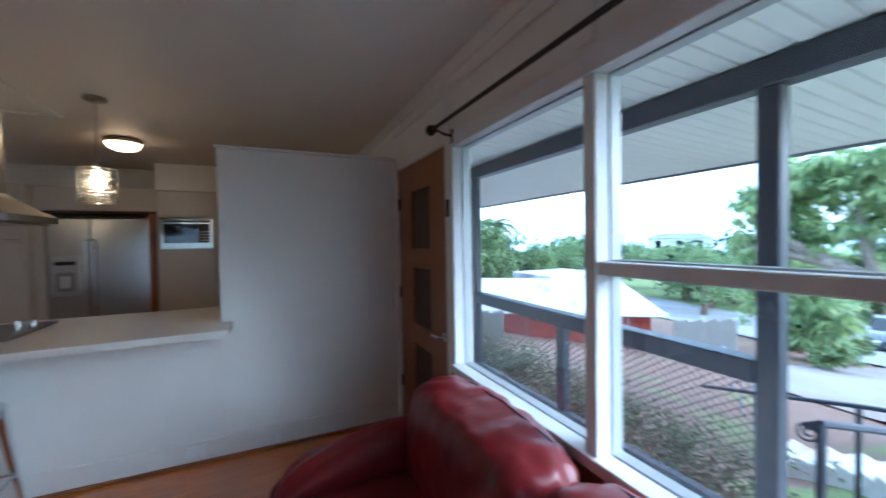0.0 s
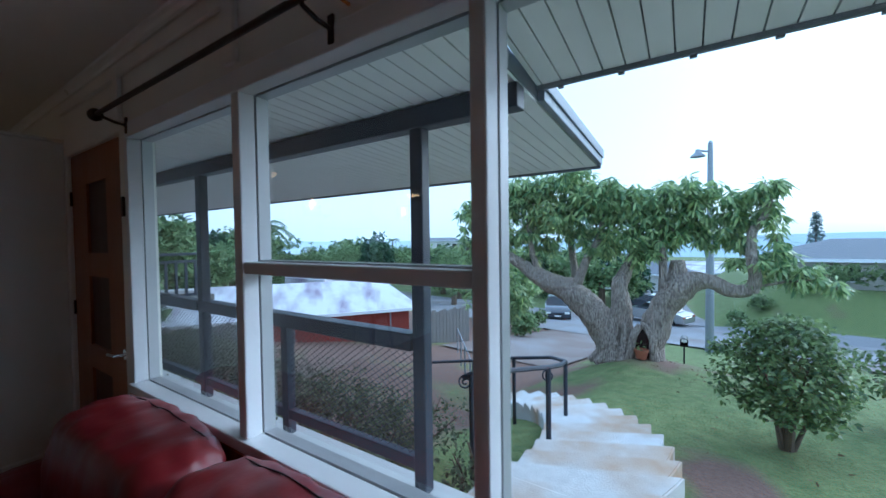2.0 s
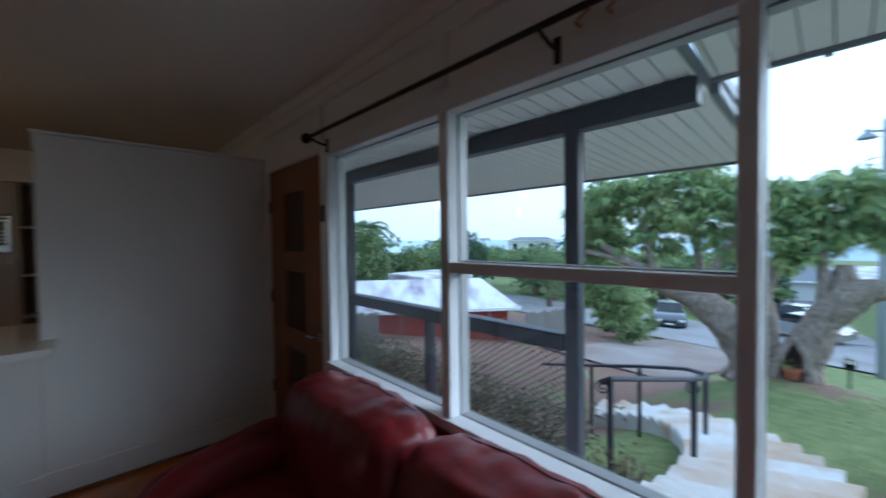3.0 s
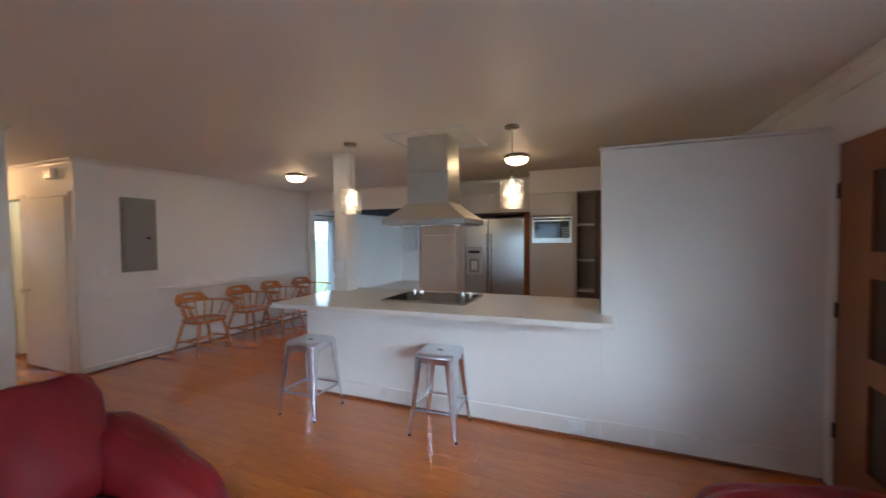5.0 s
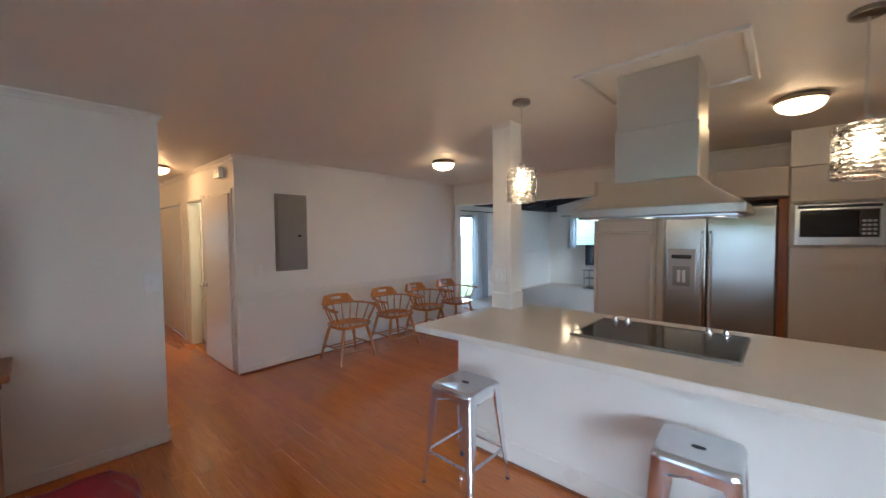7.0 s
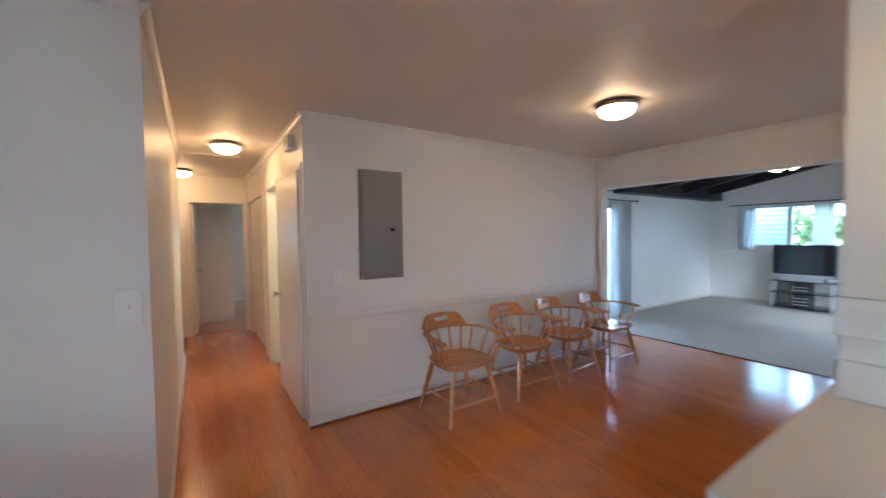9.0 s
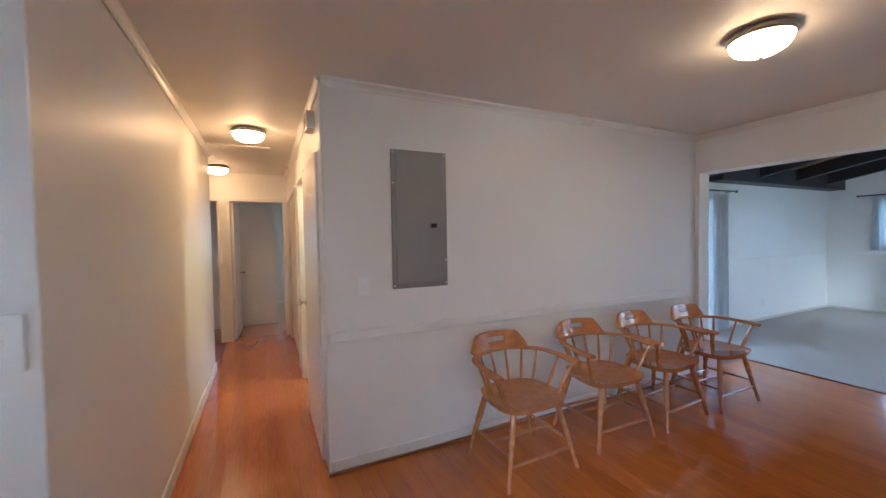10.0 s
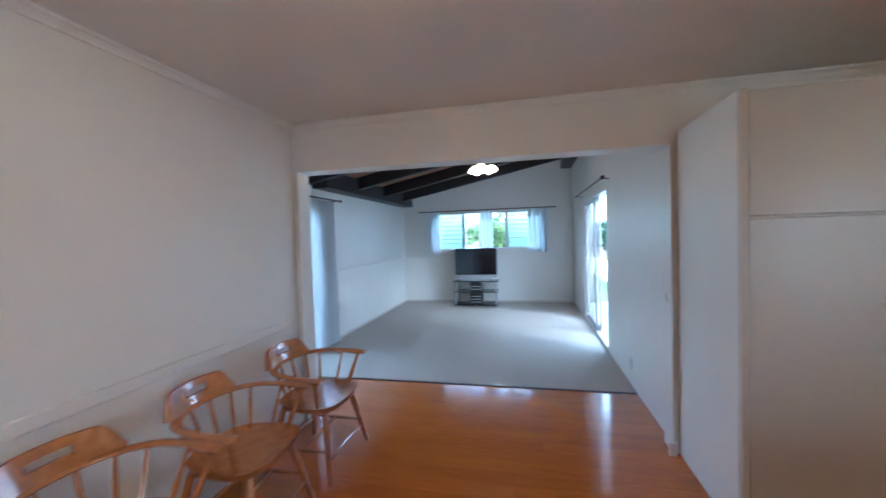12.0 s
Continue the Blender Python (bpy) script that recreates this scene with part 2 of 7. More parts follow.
def leafmat(name, dark, light, rough=0.42):
    m = bpy.data.materials.new(name)
    m.use_nodes = True
    n, l = m.node_tree.nodes, m.node_tree.links
    b = n["Principled BSDF"]
    g = n.new("ShaderNodeNewGeometry")
    cr = n.new("ShaderNodeValToRGB")
    cr.color_ramp.elements[0].color, cr.color_ramp.elements[1].color = (*dark, 1), (*light, 1)
    l.new(g.outputs["Random Per Island"], cr.inputs[0])
    l.new(cr.outputs[0], b.inputs["Base Color"])
    b.inputs["Roughness"].default_value = rough
    # thin leaves let some of the sky's light through
    tr = n.new("ShaderNodeBsdfTranslucent")
    l.new(cr.outputs[0], tr.inputs[0])
    ms = n.new("ShaderNodeMixShader")
    ms.inputs[0].default_value = 0.45
    l.new(b.outputs[0], ms.inputs[1])
    l.new(tr.outputs[0], ms.inputs[2])
    l.new(ms.outputs[0], n["Material Output"].inputs[0])
    return m


MANGO = leafmat("mango_leaves", (0.135, 0.235, 0.110), (0.54, 0.63, 0.27), 0.34)
SHRUBL = leafmat("shrub_leaves", (0.060, 0.105, 0.045), (0.29, 0.37, 0.135))
HEDGEL = leafmat("dry_hedge_leaves", (0.060, 0.080, 0.040), (0.19, 0.20, 0.12), 0.7)
FARL = leafmat("far_foliage", (0.10, 0.165, 0.070), (0.31, 0.39, 0.17), 0.7)
HAZEL = leafmat("hazy_pine", (0.17, 0.215, 0.215), (0.27, 0.32, 0.31), 0.9)
FARD = leafmat("far_dark_foliage", (0.020, 0.055, 0.030), (0.055, 0.105, 0.050), 0.7)
PALML = leafmat("palm_fronds", (0.06, 0.11, 0.045), (0.20, 0.27, 0.12), 0.6)


def groundmat():
    """Lawn, bare red earth and leaf litter mixed by noise."""
    m = bpy.data.materials.new("lawn_and_red_earth")
    m.use_nodes = True
    n, l = m.node_tree.nodes, m.node_tree.links
    b = n["Principled BSDF"]
    b.inputs["Roughness"].default_value = 0.95
    tc = n.new("ShaderNodeTexCoord")
    a = n.new("ShaderNodeTexNoise")
    a.inputs["Scale"].default_value, a.inputs["Detail"].default_value = 0.55, 6
    f = n.new("ShaderNodeTexNoise")
    f.inputs["Scale"].default_value, f.inputs["Detail"].default_value = 26, 6
    l.new(tc.outputs["Object"], a.inputs["Vector"])
    l.new(tc.outputs["Object"], f.inputs["Vector"])
    grass = n.new("ShaderNodeValToRGB")
    grass.color_ramp.elements[0].color, grass.color_ramp.elements[1].color = (0.092, 0.130, 0.038, 1), (0.205, 0.240, 0.084, 1)
    mid = n.new("ShaderNodeTexNoise")
    mid.inputs["Scale"].default_value, mid.inputs["Detail"].default_value = 4.5, 8
    l.new(tc.outputs["Object"], mid.inputs["Vector"])
    avg = n.new("ShaderNodeMix")
    avg.data_type = "FLOAT"
    avg.inputs[0].default_value = 0.55
    l.new(f.outputs[0], avg.inputs[2])
    l.new(mid.outputs[0], avg.inputs[3])
    grass.color_ramp.elements[0].position, grass.color_ramp.elements[1].position = 0.36, 0.66
    l.new(avg.outputs[0], grass.inputs[0])
    soil = n.new("ShaderNodeValToRGB")
    soil.color_ramp.elements[0].color, soil.color_ramp.elements[1].color = (0.11, 0.062, 0.045, 1), (0.23, 0.145, 0.110, 1)
    l.new(f.outputs[0], soil.inputs[0])
    at = n.new("ShaderNodeAttribute")
    at.attribute_name = "earth"
    add = n.new("ShaderNodeMath")
    add.operation = "ADD"
    l.new(a.outputs[0], add.inputs[0])
    l.new(at.outputs["Fac"], add.inputs[1])
    cut = n.new("ShaderNodeValToRGB")
    cut.color_ramp.elements[0].position, cut.color_ramp.elements[1].position = 0.62, 0.80
    l.new(add.outputs[0], cut.inputs[0])
    mx = n.new("ShaderNodeMix")
    mx.data_type = "RGBA"
    l.new(cut.outputs[0], mx.inputs[0])
    l.new(grass.outputs[0], mx.inputs[6])
    l.new(soil.outputs[0], mx.inputs[7])
    l.new(mx.outputs[2], b.inputs["Base Color"])
    bp = n.new("ShaderNodeBump")
    bp.inputs["Strength"].default_value, bp.inputs["Distance"].default_value = 0.8, 0.03
    l.new(f.outputs[0], bp.inputs["Height"])
    l.new(bp.outputs[0], b.inputs["Normal"])
    return m


GROUND = groundmat()
GRASSB = leafmat("grass_blades", (0.13, 0.185, 0.05), (0.20, 0.26, 0.085), 0.95)
LITTER = leafmat("fallen_leaves", (0.09, 0.055, 0.035), (0.27, 0.19, 0.12), 0.9)

# ---- mesh helpers ----


def mesh_of(bm, name, material, smooth=False):
    me = bpy.data.meshes.new(name)
    bm.to_mesh(me)
    bm.free()
    me.materials.append(material)
    if smooth:
        me.polygons.foreach_set("use_smooth", [True] * len(me.polygons))
        me.set_sharp_from_angle(angle=radians(38))
    return me


def part(name, bm, material, parent, label="", smooth=False):
    ob = new(name, mesh_of(bm, name, material, smooth))
    ob.parent = parent
    if label:
        tagged(ob, label)
    return ob


def solid(name, bm, material, label, category, kind="", group="", smooth=False, m=None):
    ob = new(name, mesh_of(bm, name, material, smooth))
    if m is not None:
        ob.matrix_world = m
    return tagged(ob, label, category, group, kind)


def thing(name, label, category, at=(0, 0, 0), turn=0, group="", kind=""):
    ob = new(name)
    ob.empty_display_size = 0.1
    ob.matrix_basis = pose(*at, 0, 0, turn)
    return tagged(ob, label, category, group, kind)


def bx(bm, x0, x1, y0, y1, z0, z1, bevel=0.0, seg=1, m=None):
    """A box between two corners, with its edges bevelled."""
    r = bmesh.ops.create_cube(bm, size=1)
    vs = r["verts"]
    for v in vs:
        v.co = Vector((x0 + (v.co.x + 0.5) * (x1 - x0), y0 + (v.co.y + 0.5) * (y1 - y0), z0 + (v.co.z + 0.5) * (z1 - z0)))
    if m is not None:
        bmesh.ops.transform(bm, matrix=m, verts=vs)
    if bevel:
        es = list({e for v in vs for e in v.link_edges})
        bmesh.ops.bevel(bm, geom=es, offset=bevel, segments=seg, profile=0.6, affect="EDGES")
    return bm


def box(x0, x1, y0, y1, z0, z1, bevel=0.0, seg=1):
    return bx(bmesh.new(), min(x0, x1), max(x0, x1), min(y0, y1), max(y0, y1), z0, z1, bevel, seg)


def lathe(bm, profile, sides=20, m=None):
    """Turns (radius, height) points about z; radius 0 closes the end."""
    rings = []
    for r, z in profile:
        if r <= 1e-6:
            rings.append([bm.verts.new((0, 0, z))])
        else:
            rings.append([bm.verts.new((r * math.cos(2 * math.pi * i / sides), r * math.sin(2 * math.pi * i / sides), z)) for i in range(sides)])
    for a, b in zip(rings, rings[1:]):
        for i in range(sides):
            j = (i + 1) % sides
            if len(a) == 1 and len(b) == 1:
                continue
            if len(a) == 1:
                bm.faces.new((a[0], b[i], b[j]))
            elif len(b) == 1:
                bm.faces.new((a[i], b[0], a[j]))
            else:
                bm.faces.new((a[i], b[i], b[j], a[j]))
    if m is not None:
        bmesh.ops.transform(bm, matrix=m, verts=[v for r in rings for v in r])
    bmesh.ops.recalc_face_normals(bm, faces=bm.faces)
    return bm


def tube(bm, pts, radii, sides=10, flat=(1.0, 1.0), caps=True):
    """Sweeps a round or flattened section along points."""
    pts = [Vector(p) for p in pts]
    if not isinstance(radii, (list, tuple)):
        radii = [radii] * len(pts)
    rings = []
    up = Vector((0, 0, 1))
    side = None
    for i, p in enumerate(pts):
        d = (pts[min(i + 1, len(pts) - 1)] - pts[max(i - 1, 0)]).normalized()
        if side is None:
            ref = up if abs(d.dot(up)) < 0.95 else Vector((1, 0, 0))
            side = d.cross(ref).normalized()
        side = (side - d * side.dot(d)).normalized()
        nrm = side.cross(d).normalized()
        rings.append([bm.verts.new(p + (side * math.cos(a) * flat[0] + nrm * math.sin(a) * flat[1]) * radii[i])
                      for a in (2 * math.pi * k / sides for k in range(sides))])
    for a, b in zip(rings, rings[1:]):
        for k in range(sides):
            bm.faces.new((a[k], a[(k + 1) % sides], b[(k + 1) % sides], b[k]))
    if caps:
        bm.faces.new(list(reversed(rings[0])))
        bm.faces.new(rings[-1])
    return bm


def rods(pairs, r, sides=8):
    bm = bmesh.new()
    for a, b in pairs:
        tube(bm, [a, b], r, sides)
    return bm


def wall_boxes(axis, p0, p1, u0, u1, z0, z1, holes=()):
    """A wall between p0 and p1 across its axis, from u0 to u1, with openings (ua, ub, za, zb) cut through."""
    bm = bmesh.new()
    us = sorted({u0, u1, *[h[0] for h in holes], *[h[1] for h in holes]})
    for a, b in zip(us, us[1:]):
        mid = (a + b) / 2
        cuts = sorted([(h[2], h[3]) for h in holes if h[0] < mid < h[1]])
        z = z0
        for ca, cb in cuts + [(z1, z1)]:
            if ca > z + 1e-4:
                if axis == "x":
                    bx(bm, p0, p1, a, b, z, ca)
                else:
                    bx(bm, a, b, p0, p1, z, ca)
            z = max(z, cb)
    bmesh.ops.remove_doubles(bm, verts=bm.verts, dist=1e-5)
    return bm


def pillow(x0, x1, y0, y1, z0, z1, n=10, bulge=0.5, wrinkle=0.006, seed=0, p=5.0):
    """A stuffed cushion: a rounded box pushed out in its middle, with soft wrinkles."""
    bm = bmesh.new()
    bmesh.ops.create_cube(bm, size=2)
    bmesh.ops.subdivide_edges(bm, edges=bm.edges, cuts=n, use_grid_fill=True)
    c = Vector(((x0 + x1) / 2, (y0 + y1) / 2, (z0 + z1) / 2))
    h = Vector(((x1 - x0) / 2, (y1 - y0) / 2, (z1 - z0) / 2))
    for v in bm.verts:
        q = v.co.copy()
        ln = (abs(q.x) ** p + abs(q.y) ** p + abs(q.z) ** p) ** (1 / p)
        q = q / ln
        k = 1 - bulge * 0.12 * (q.x * q.x * q.y * q.y + q.y * q.y * q.z * q.z + q.x * q.x * q.z * q.z)
        w = noise.noise(Vector((q.x * 2.1 + seed, q.y * 5.0, q.z * 3.0 + seed))) * wrinkle * 2
        v.co = c + Vector((q.x * h.x, q.y * h.y, q.z * h.z)) * (k + w / max(h))
    return bm


# ---- structure of the house ----
T = 0.13
CH = 2.44
solid("subfloor", box(-10.6, 0.0, -1.6, 8.75, -0.12, -0.012), SUBFLOOR, "dark joint layer under the wooden floor boards", "floor", "structure")
solid("floor_carpet", box(-7.6, -3.84, 8.752, 13.45, -0.12, 0.004), CARPET, "beige wall-to-wall carpet in the back room", "carpet", "structure")
solid("carpet_trim", box(-6.75, -3.85, 8.735, 8.765, -0.005, 0.008, 0.003), DARKWOOD, "dark wooden strip where carpet meets boards", "trim", "structure")
solid("floor_bedroom", box(-14.0, -10.6, 1.4, 6.0, -0.12, -0.004), FLOORW, "orange wooden floor of the room past the hall", "floor", "structure")
solid("ceiling", box(-6.77, 0.13, -1.73, 7.93, CH, CH + 0.1), CEIL, "off-white painted flat ceiling", "ceiling", "structure")
solid("ceiling_hall", box(-14.0, -6.77, 1.4, 6.2, CH, CH + 0.1), CEIL, "off-white painted ceiling of the hall", "ceiling", "structure")

WY0, WY1, WZ0, WZ1 = -0.45, 3.69, 0.715, 2.06
WZF = 1.998
DY0, DY1, DZ = 3.76, 4.70, 2.05
solid("wall_east", wall_boxes("x", 0.0, T, -1.73, 7.93, -0.15, CH, [(WY0, WY1, WZ0, WZ1), (DY0, DY1, -0.15, DZ)]), WALL,
      "cream painted wall with the picture window and front door", "wall", "structure")
SX0, SX1, SZ0, SZ1 = -4.0, -2.5, 1.05, 2.0
solid("wall_south", wall_boxes("y", -1.73, -1.6, -5.73, 0.0, 0, CH, [(SX0, SX1, SZ0, SZ1)]), WALL, "cream painted wall with a wide window", "wall", "structure")
solid("wall_west", wall_boxes("x", -5.73, -5.61, -1.6, 3.26, 0, CH), WALL, "white painted wall ending at the hall corner", "wall", "structure")
solid("wall_hall_south", wall_boxes("y", 3.14, 3.26, -9.18, -5.73, 0, CH), WALL, "white glossy hall wall", "wall", "structure")
solid("wall_hall_nook", wall_boxes("x", -9.18, -9.06, 1.5, 3.14, 0, CH), WALL, "white hall nook wall", "wall", "structure")
solid("wall_hall_end", wall_boxes("x", -10.61, -10.49, 1.5, 4.25, 0, CH, [(2.50, 3.20, 0, 2.03), (3.36, 4.07, 0, 2.03)]), WALL,
      "white wall with two doorways at the end of the hall", "wall", "structure")
solid("wall_hall_north", wall_boxes("y", 4.134, 4.25, -10.49, -6.65, 0, CH, [(-10.30, -8.85, 0, 2.03), (-8.45, -7.82, 0, 2.03), (-7.70, -6.80, 0, 2.03)]), WALL,
      "white hall wall with closet and doors", "wall", "structure")
solid("wall_panel", wall_boxes("x", -6.77, -6.65, 4.25, 7.93, 0, CH), WALL, "white dining wall with a chair rail", "wall", "structure")
solid("wall_header", wall_boxes("y", 7.79, 7.93, -6.65, 0.0, 0, CH, [(-6.60, -3.87, 0, 2.06)]), WALL, "cream wall with a wide opening to the back room", "wall", "structure")
# half wall, partial wall and post of the kitchen
solid("wall_half", wall_boxes("y", 4.738, 4.87, -3.98, -1.262, 0, 0.895), WALL, "white half wall under the counter", "wall", "structure")
solid("wall_partition", box(-1.262, 0.0, 4.738, 4.87, 0, 2.13, 0.004), WALL, "white partial-height wall beside the front door", "wall", "structure")
bm = box(-1.275, 0.0, 4.722, 4.886, 2.131, 2.15, 0.004)
solid("trim_partition_cap", bm, TRIM, "white cap along the partial wall", "trim", "structure")

# back room
def slope(x):
    return 2.42 + (x + 7.6) * 0.205


bm = bmesh.new()
vs = [bm.verts.new(p) for p in ((-7.75, 7.93, slope(-7.75)), (-3.7, 7.93, slope(-3.7)), (-3.7, 13.6, slope(-3.7)), (-7.75, 13.6, slope(-7.75)))]
f = bm.faces.new(vs)
g = bmesh.ops.extrude_face_region(bm, geom=[f])
bmesh.ops.translate(bm, vec=(0, 0, 0.1), verts=[v for v in g["geom"] if isinstance(v, bmesh.types.BMVert)])
bmesh.ops.recalc_face_normals(bm, faces=bm.faces)
solid("ceiling_back_room", bm, PINE, "sloping ceiling of dark reddish-brown boards", "ceiling", "structure")
solid("wall_back_west", wall_boxes("x", -7.73, -7.6, 7.93, 13.45, 0, 2.46, [(8.15, 9.75, 0.02, 2.03)]), WALL, "white wall of the back room with a glass door", "wall", "structure")
solid("wall_back_north", wall_boxes("y", 13.45, 13.58, -7.73, -3.71, 0, 3.3, [(-6.93, -4.43, 1.17, 2.03)]), WALL, "white gable wall with the louvre window", "wall", "structure")
solid("wall_back_east", wall_boxes("x", -3.84, -3.71, 7.93, 13.45, 0, 3.3, [(10.0, 11.9, 0.02, 2.05)]), WALL, "white wall of the back room with a sliding door", "wall", "structure")
solid("wall_back_south", wall_boxes("y", 7.80, 7.93, -7.73, -6.77, 0, 3.3), WALL, "white return wall", "wall", "structure")
solid("wall_back_gable", wall_boxes("y", 7.932, 8.0, -6.77, -3.84, 2.062, 3.3), WALL, "white wall over the wide opening", "wall", "structure")
solid("beam_plate", box(-7.6, -7.36, 9.62, 13.45, 2.20, 2.44, 0.006), BEAM, "black-painted wall beam under the rafters", "beam", "structure")
solid("beam_ridge", box(-4.06, -3.85, 8.0, 13.45, 2.86, 3.08, 0.006), BEAM, "black-painted beam at the high side", "beam", "structure")
for i, yy in enumerate((8.4, 9.5, 10.6, 11.7, 12.8)):
    bm = bmesh.new()
    a, b = Vector((-7.6, yy, slope(-7.6) - 0.10)), Vector((-3.85, yy, slope(-3.85) - 0.10))
    d = (b - a)
    ang = math.atan2(d.z, d.x)
    bx(bm, 0, d.length, -0.05, 0.05, -0.09, 0.09, 0.004, m=Matrix.Translation(a) @ Matrix.Rotation(-ang, 4, "Y"))
    solid("rafter", bm, BEAM, "black-painted sloping rafter", "rafter", "structure", "rafters of the back room")
# rooms past the hall
solid("wall_bedroom", wall_boxes("x", -14.1, -14.0, 1.4, 6.0, 0, CH, [(1.62, 2.70, 0.95, 1.95), (4.9, 5.9, 0.6, 2.2)]), WALL, "white bedroom wall with a louvre window", "wall", "structure")
solid("wall_bedroom_side", wall_boxes("y", 6.0, 6.1, -14.0, -6.77, 0, CH), WALL, "white wall behind the hall rooms", "wall", "structure")
solid("wall_bedroom_south", wall_boxes("y", 1.4, 1.5, -14.0, -9.06, 0, CH), WALL, "white wall past the hall", "wall", "structure")
solid("wall_bedroom_closet", box(-11.6, -11.5, 2.85, 3.98, 0, CH), WALL, "white closet wall past the hall door", "wall", "structure")
solid("wall_bath", wall_boxes("x", -8.80, -8.70, 4.25, 6.0, 0, CH), WALL, "white bathroom wall", "wall", "structure")
solid("wall_bath_east", wall_boxes("x", -7.79, -7.73, 4.25, 6.0, 0, CH), WALL, "white bathroom wall", "wall", "structure")
# outer roof closing the house
solid("roof_cover", box(-14.2, 0.13, -1.8, 7.93, CH + 0.14, CH + 0.2), ROOFG, "grey roof over the flat ceiling", "roof", "structure")


def trim_run(name, boxes, label, material=TRIM, bevel=0.004):
    bm = bmesh.new()
    for b in boxes:
        bx(bm, *b, bevel)
    return solid(name, bm, material, label, "trim", "structure")


BZ = 0.085
trim_run("baseboard_partition", [(-1.26, -0.006, 4.724, 4.737, 0.001, 0.16), (-3.98, -1.26, 4.725, 4.737, 0.001, 0.15)], "white baseboard along the half wall")
trim_run("baseboard_shoe", [(-3.98, -0.01, 4.708, 4.7235, 0.001, 0.022)], "thin orange wooden strip at the floor", DOORWOOD, 0.003)
trim_run("baseboard_panel", [(-6.649, -6.636, 4.135, 7.79, 0.001, BZ)], "white baseboard under the chair rail")
trim_run("baseboard_panel_shoe", [(-6.6355, -6.618, 4.12, 7.79, 0.001, 0.018)], "thin orange wooden strip at the floor", DOORWOOD, 0.003)
trim_run("baseboard_west", [(-5.609, -5.596, -1.6, 3.26, 0.001, BZ)], "white baseboard")
trim_run("baseboard_hall", [(-9.18, -5.61, 3.261, 3.275, 0.001, 0.10)], "white baseboard of the hall")
trim_run("chair_rail", [(-6.649, -6.630, 4.136, 7.70, 0.825, 0.885)], "white chair rail along the dining wall")
trim_run("panel_corner_trim", [(-6.68, -6.634, 4.116, 4.1335, 0.0, 2.40)], "white corner trim")
trim_run("opening_trim", [(-6.62, -6.598, 7.775, 7.94, 0.0, 2.06), (-3.885, -3.868, 7.770, 7.94, 0.0, 2.06)], "cream casing of the wide opening")
trim_run("opening_block", [(-3.915, -3.866, 7.745, 7.768, 0.0, 0.09)], "small white block at the foot of the casing")


def crown(name, a, b, side, z=CH):
    """A stepped moulding from a to b under the ceiling; side points into the room."""
    a, b, s = Vector((*a, 0)), Vector((*b, 0)), Vector((*side, 0))
    bm = bmesh.new()
    prof = [(0, -0.052), (0.010, -0.052), (0.013, -0.036), (0.022, -0.022), (0.032, -0.014), (0.035, -0.001), (0, -0.001)]
    ra = [bm.verts.new(a + s * u + Vector((0, 0, z + w))) for u, w in prof]
    rb = [bm.verts.new(b + s * u + Vector((0, 0, z + w))) for u, w in prof]
    for i in range(len(prof)):
        j = (i + 1) % len(prof)
        bm.faces.new((ra[i], ra[j], rb[j], rb[i]))
    bm.faces.new(ra)
    bm.faces.new(rb)
    bmesh.ops.recalc_face_normals(bm, faces=bm.faces)
    return solid(name, bm, TRIM, "cream crown moulding under the ceiling", "moulding", "structure")


crown("crown_east", (-0.001, -1.6), (-0.001, 7.79), (-1, 0))
crown("crown_panel", (-6.649, 4.13), (-6.649, 7.79), (1, 0))
crown("crown_header", (-6.6, 7.789), (0.0, 7.789), (0, -1))
crown("crown_west", (-5.609, -1.6), (-5.609, 3.26), (1, 0))
crown("crown_hall_south", (-9.18, 3.261), (-5.61, 3.261), (0, 1))
crown("crown_hall_north", (-10.49, 4.133), (-6.65, 4.133), (0, -1))
trim_run("wall_batten", [(-0.022, -0.001, y, y + 0.075, 2.09, 2.355) for y in (0.75, 2.63, 3.70)], "cream vertical battens above the window")
trim_run("wall_cove", [(-0.02, -0.001, -1.6, 4.73, 2.30, 2.355)], "cream band above the window")


def casing(name, axis, p, u0, u1, z1, side, w=0.055, t=0.016):
    """A flat casing round an opening on the face p, standing out to side."""
    a, b = sorted((p + side * 0.001, p + side * t))
    bs = [(u0 - w, u0, 0.0, z1), (u1, u1 + w, 0.0, z1), (u0 - w, u1 + w, z1, z1 + w)]
    if axis == "x":
        bs = [(a, b, q[0], q[1], q[2], q[3]) for q in bs]
    else:
        bs = [(q[0], q[1], a, b, q[2], q[3]) for q in bs]
    return trim_run(name, bs, "white painted door casing")


casing("casing_hall_end", "x", -10.49, 3.36, 4.06, 2.03, 1)
casing("casing_hall_side", "x", -10.49, 2.50, 3.20, 2.03, 1, 0.045)
casing("casing_bath", "y", 4.134, -8.45, -7.82, 2.03, -1, 0.05)
casing("casing_closet", "y", 4.134, -10.28, -8.85, 2.03, -1, 0.03)

# ---- the picture window ----
win = thing("window_1", "white-painted wooden picture window with large fixed panes", "window", kind="structure")


def fr(name, *b, label=""):
    return part(name, box(*b, 0.006, 2), FRAMEW, win, label)


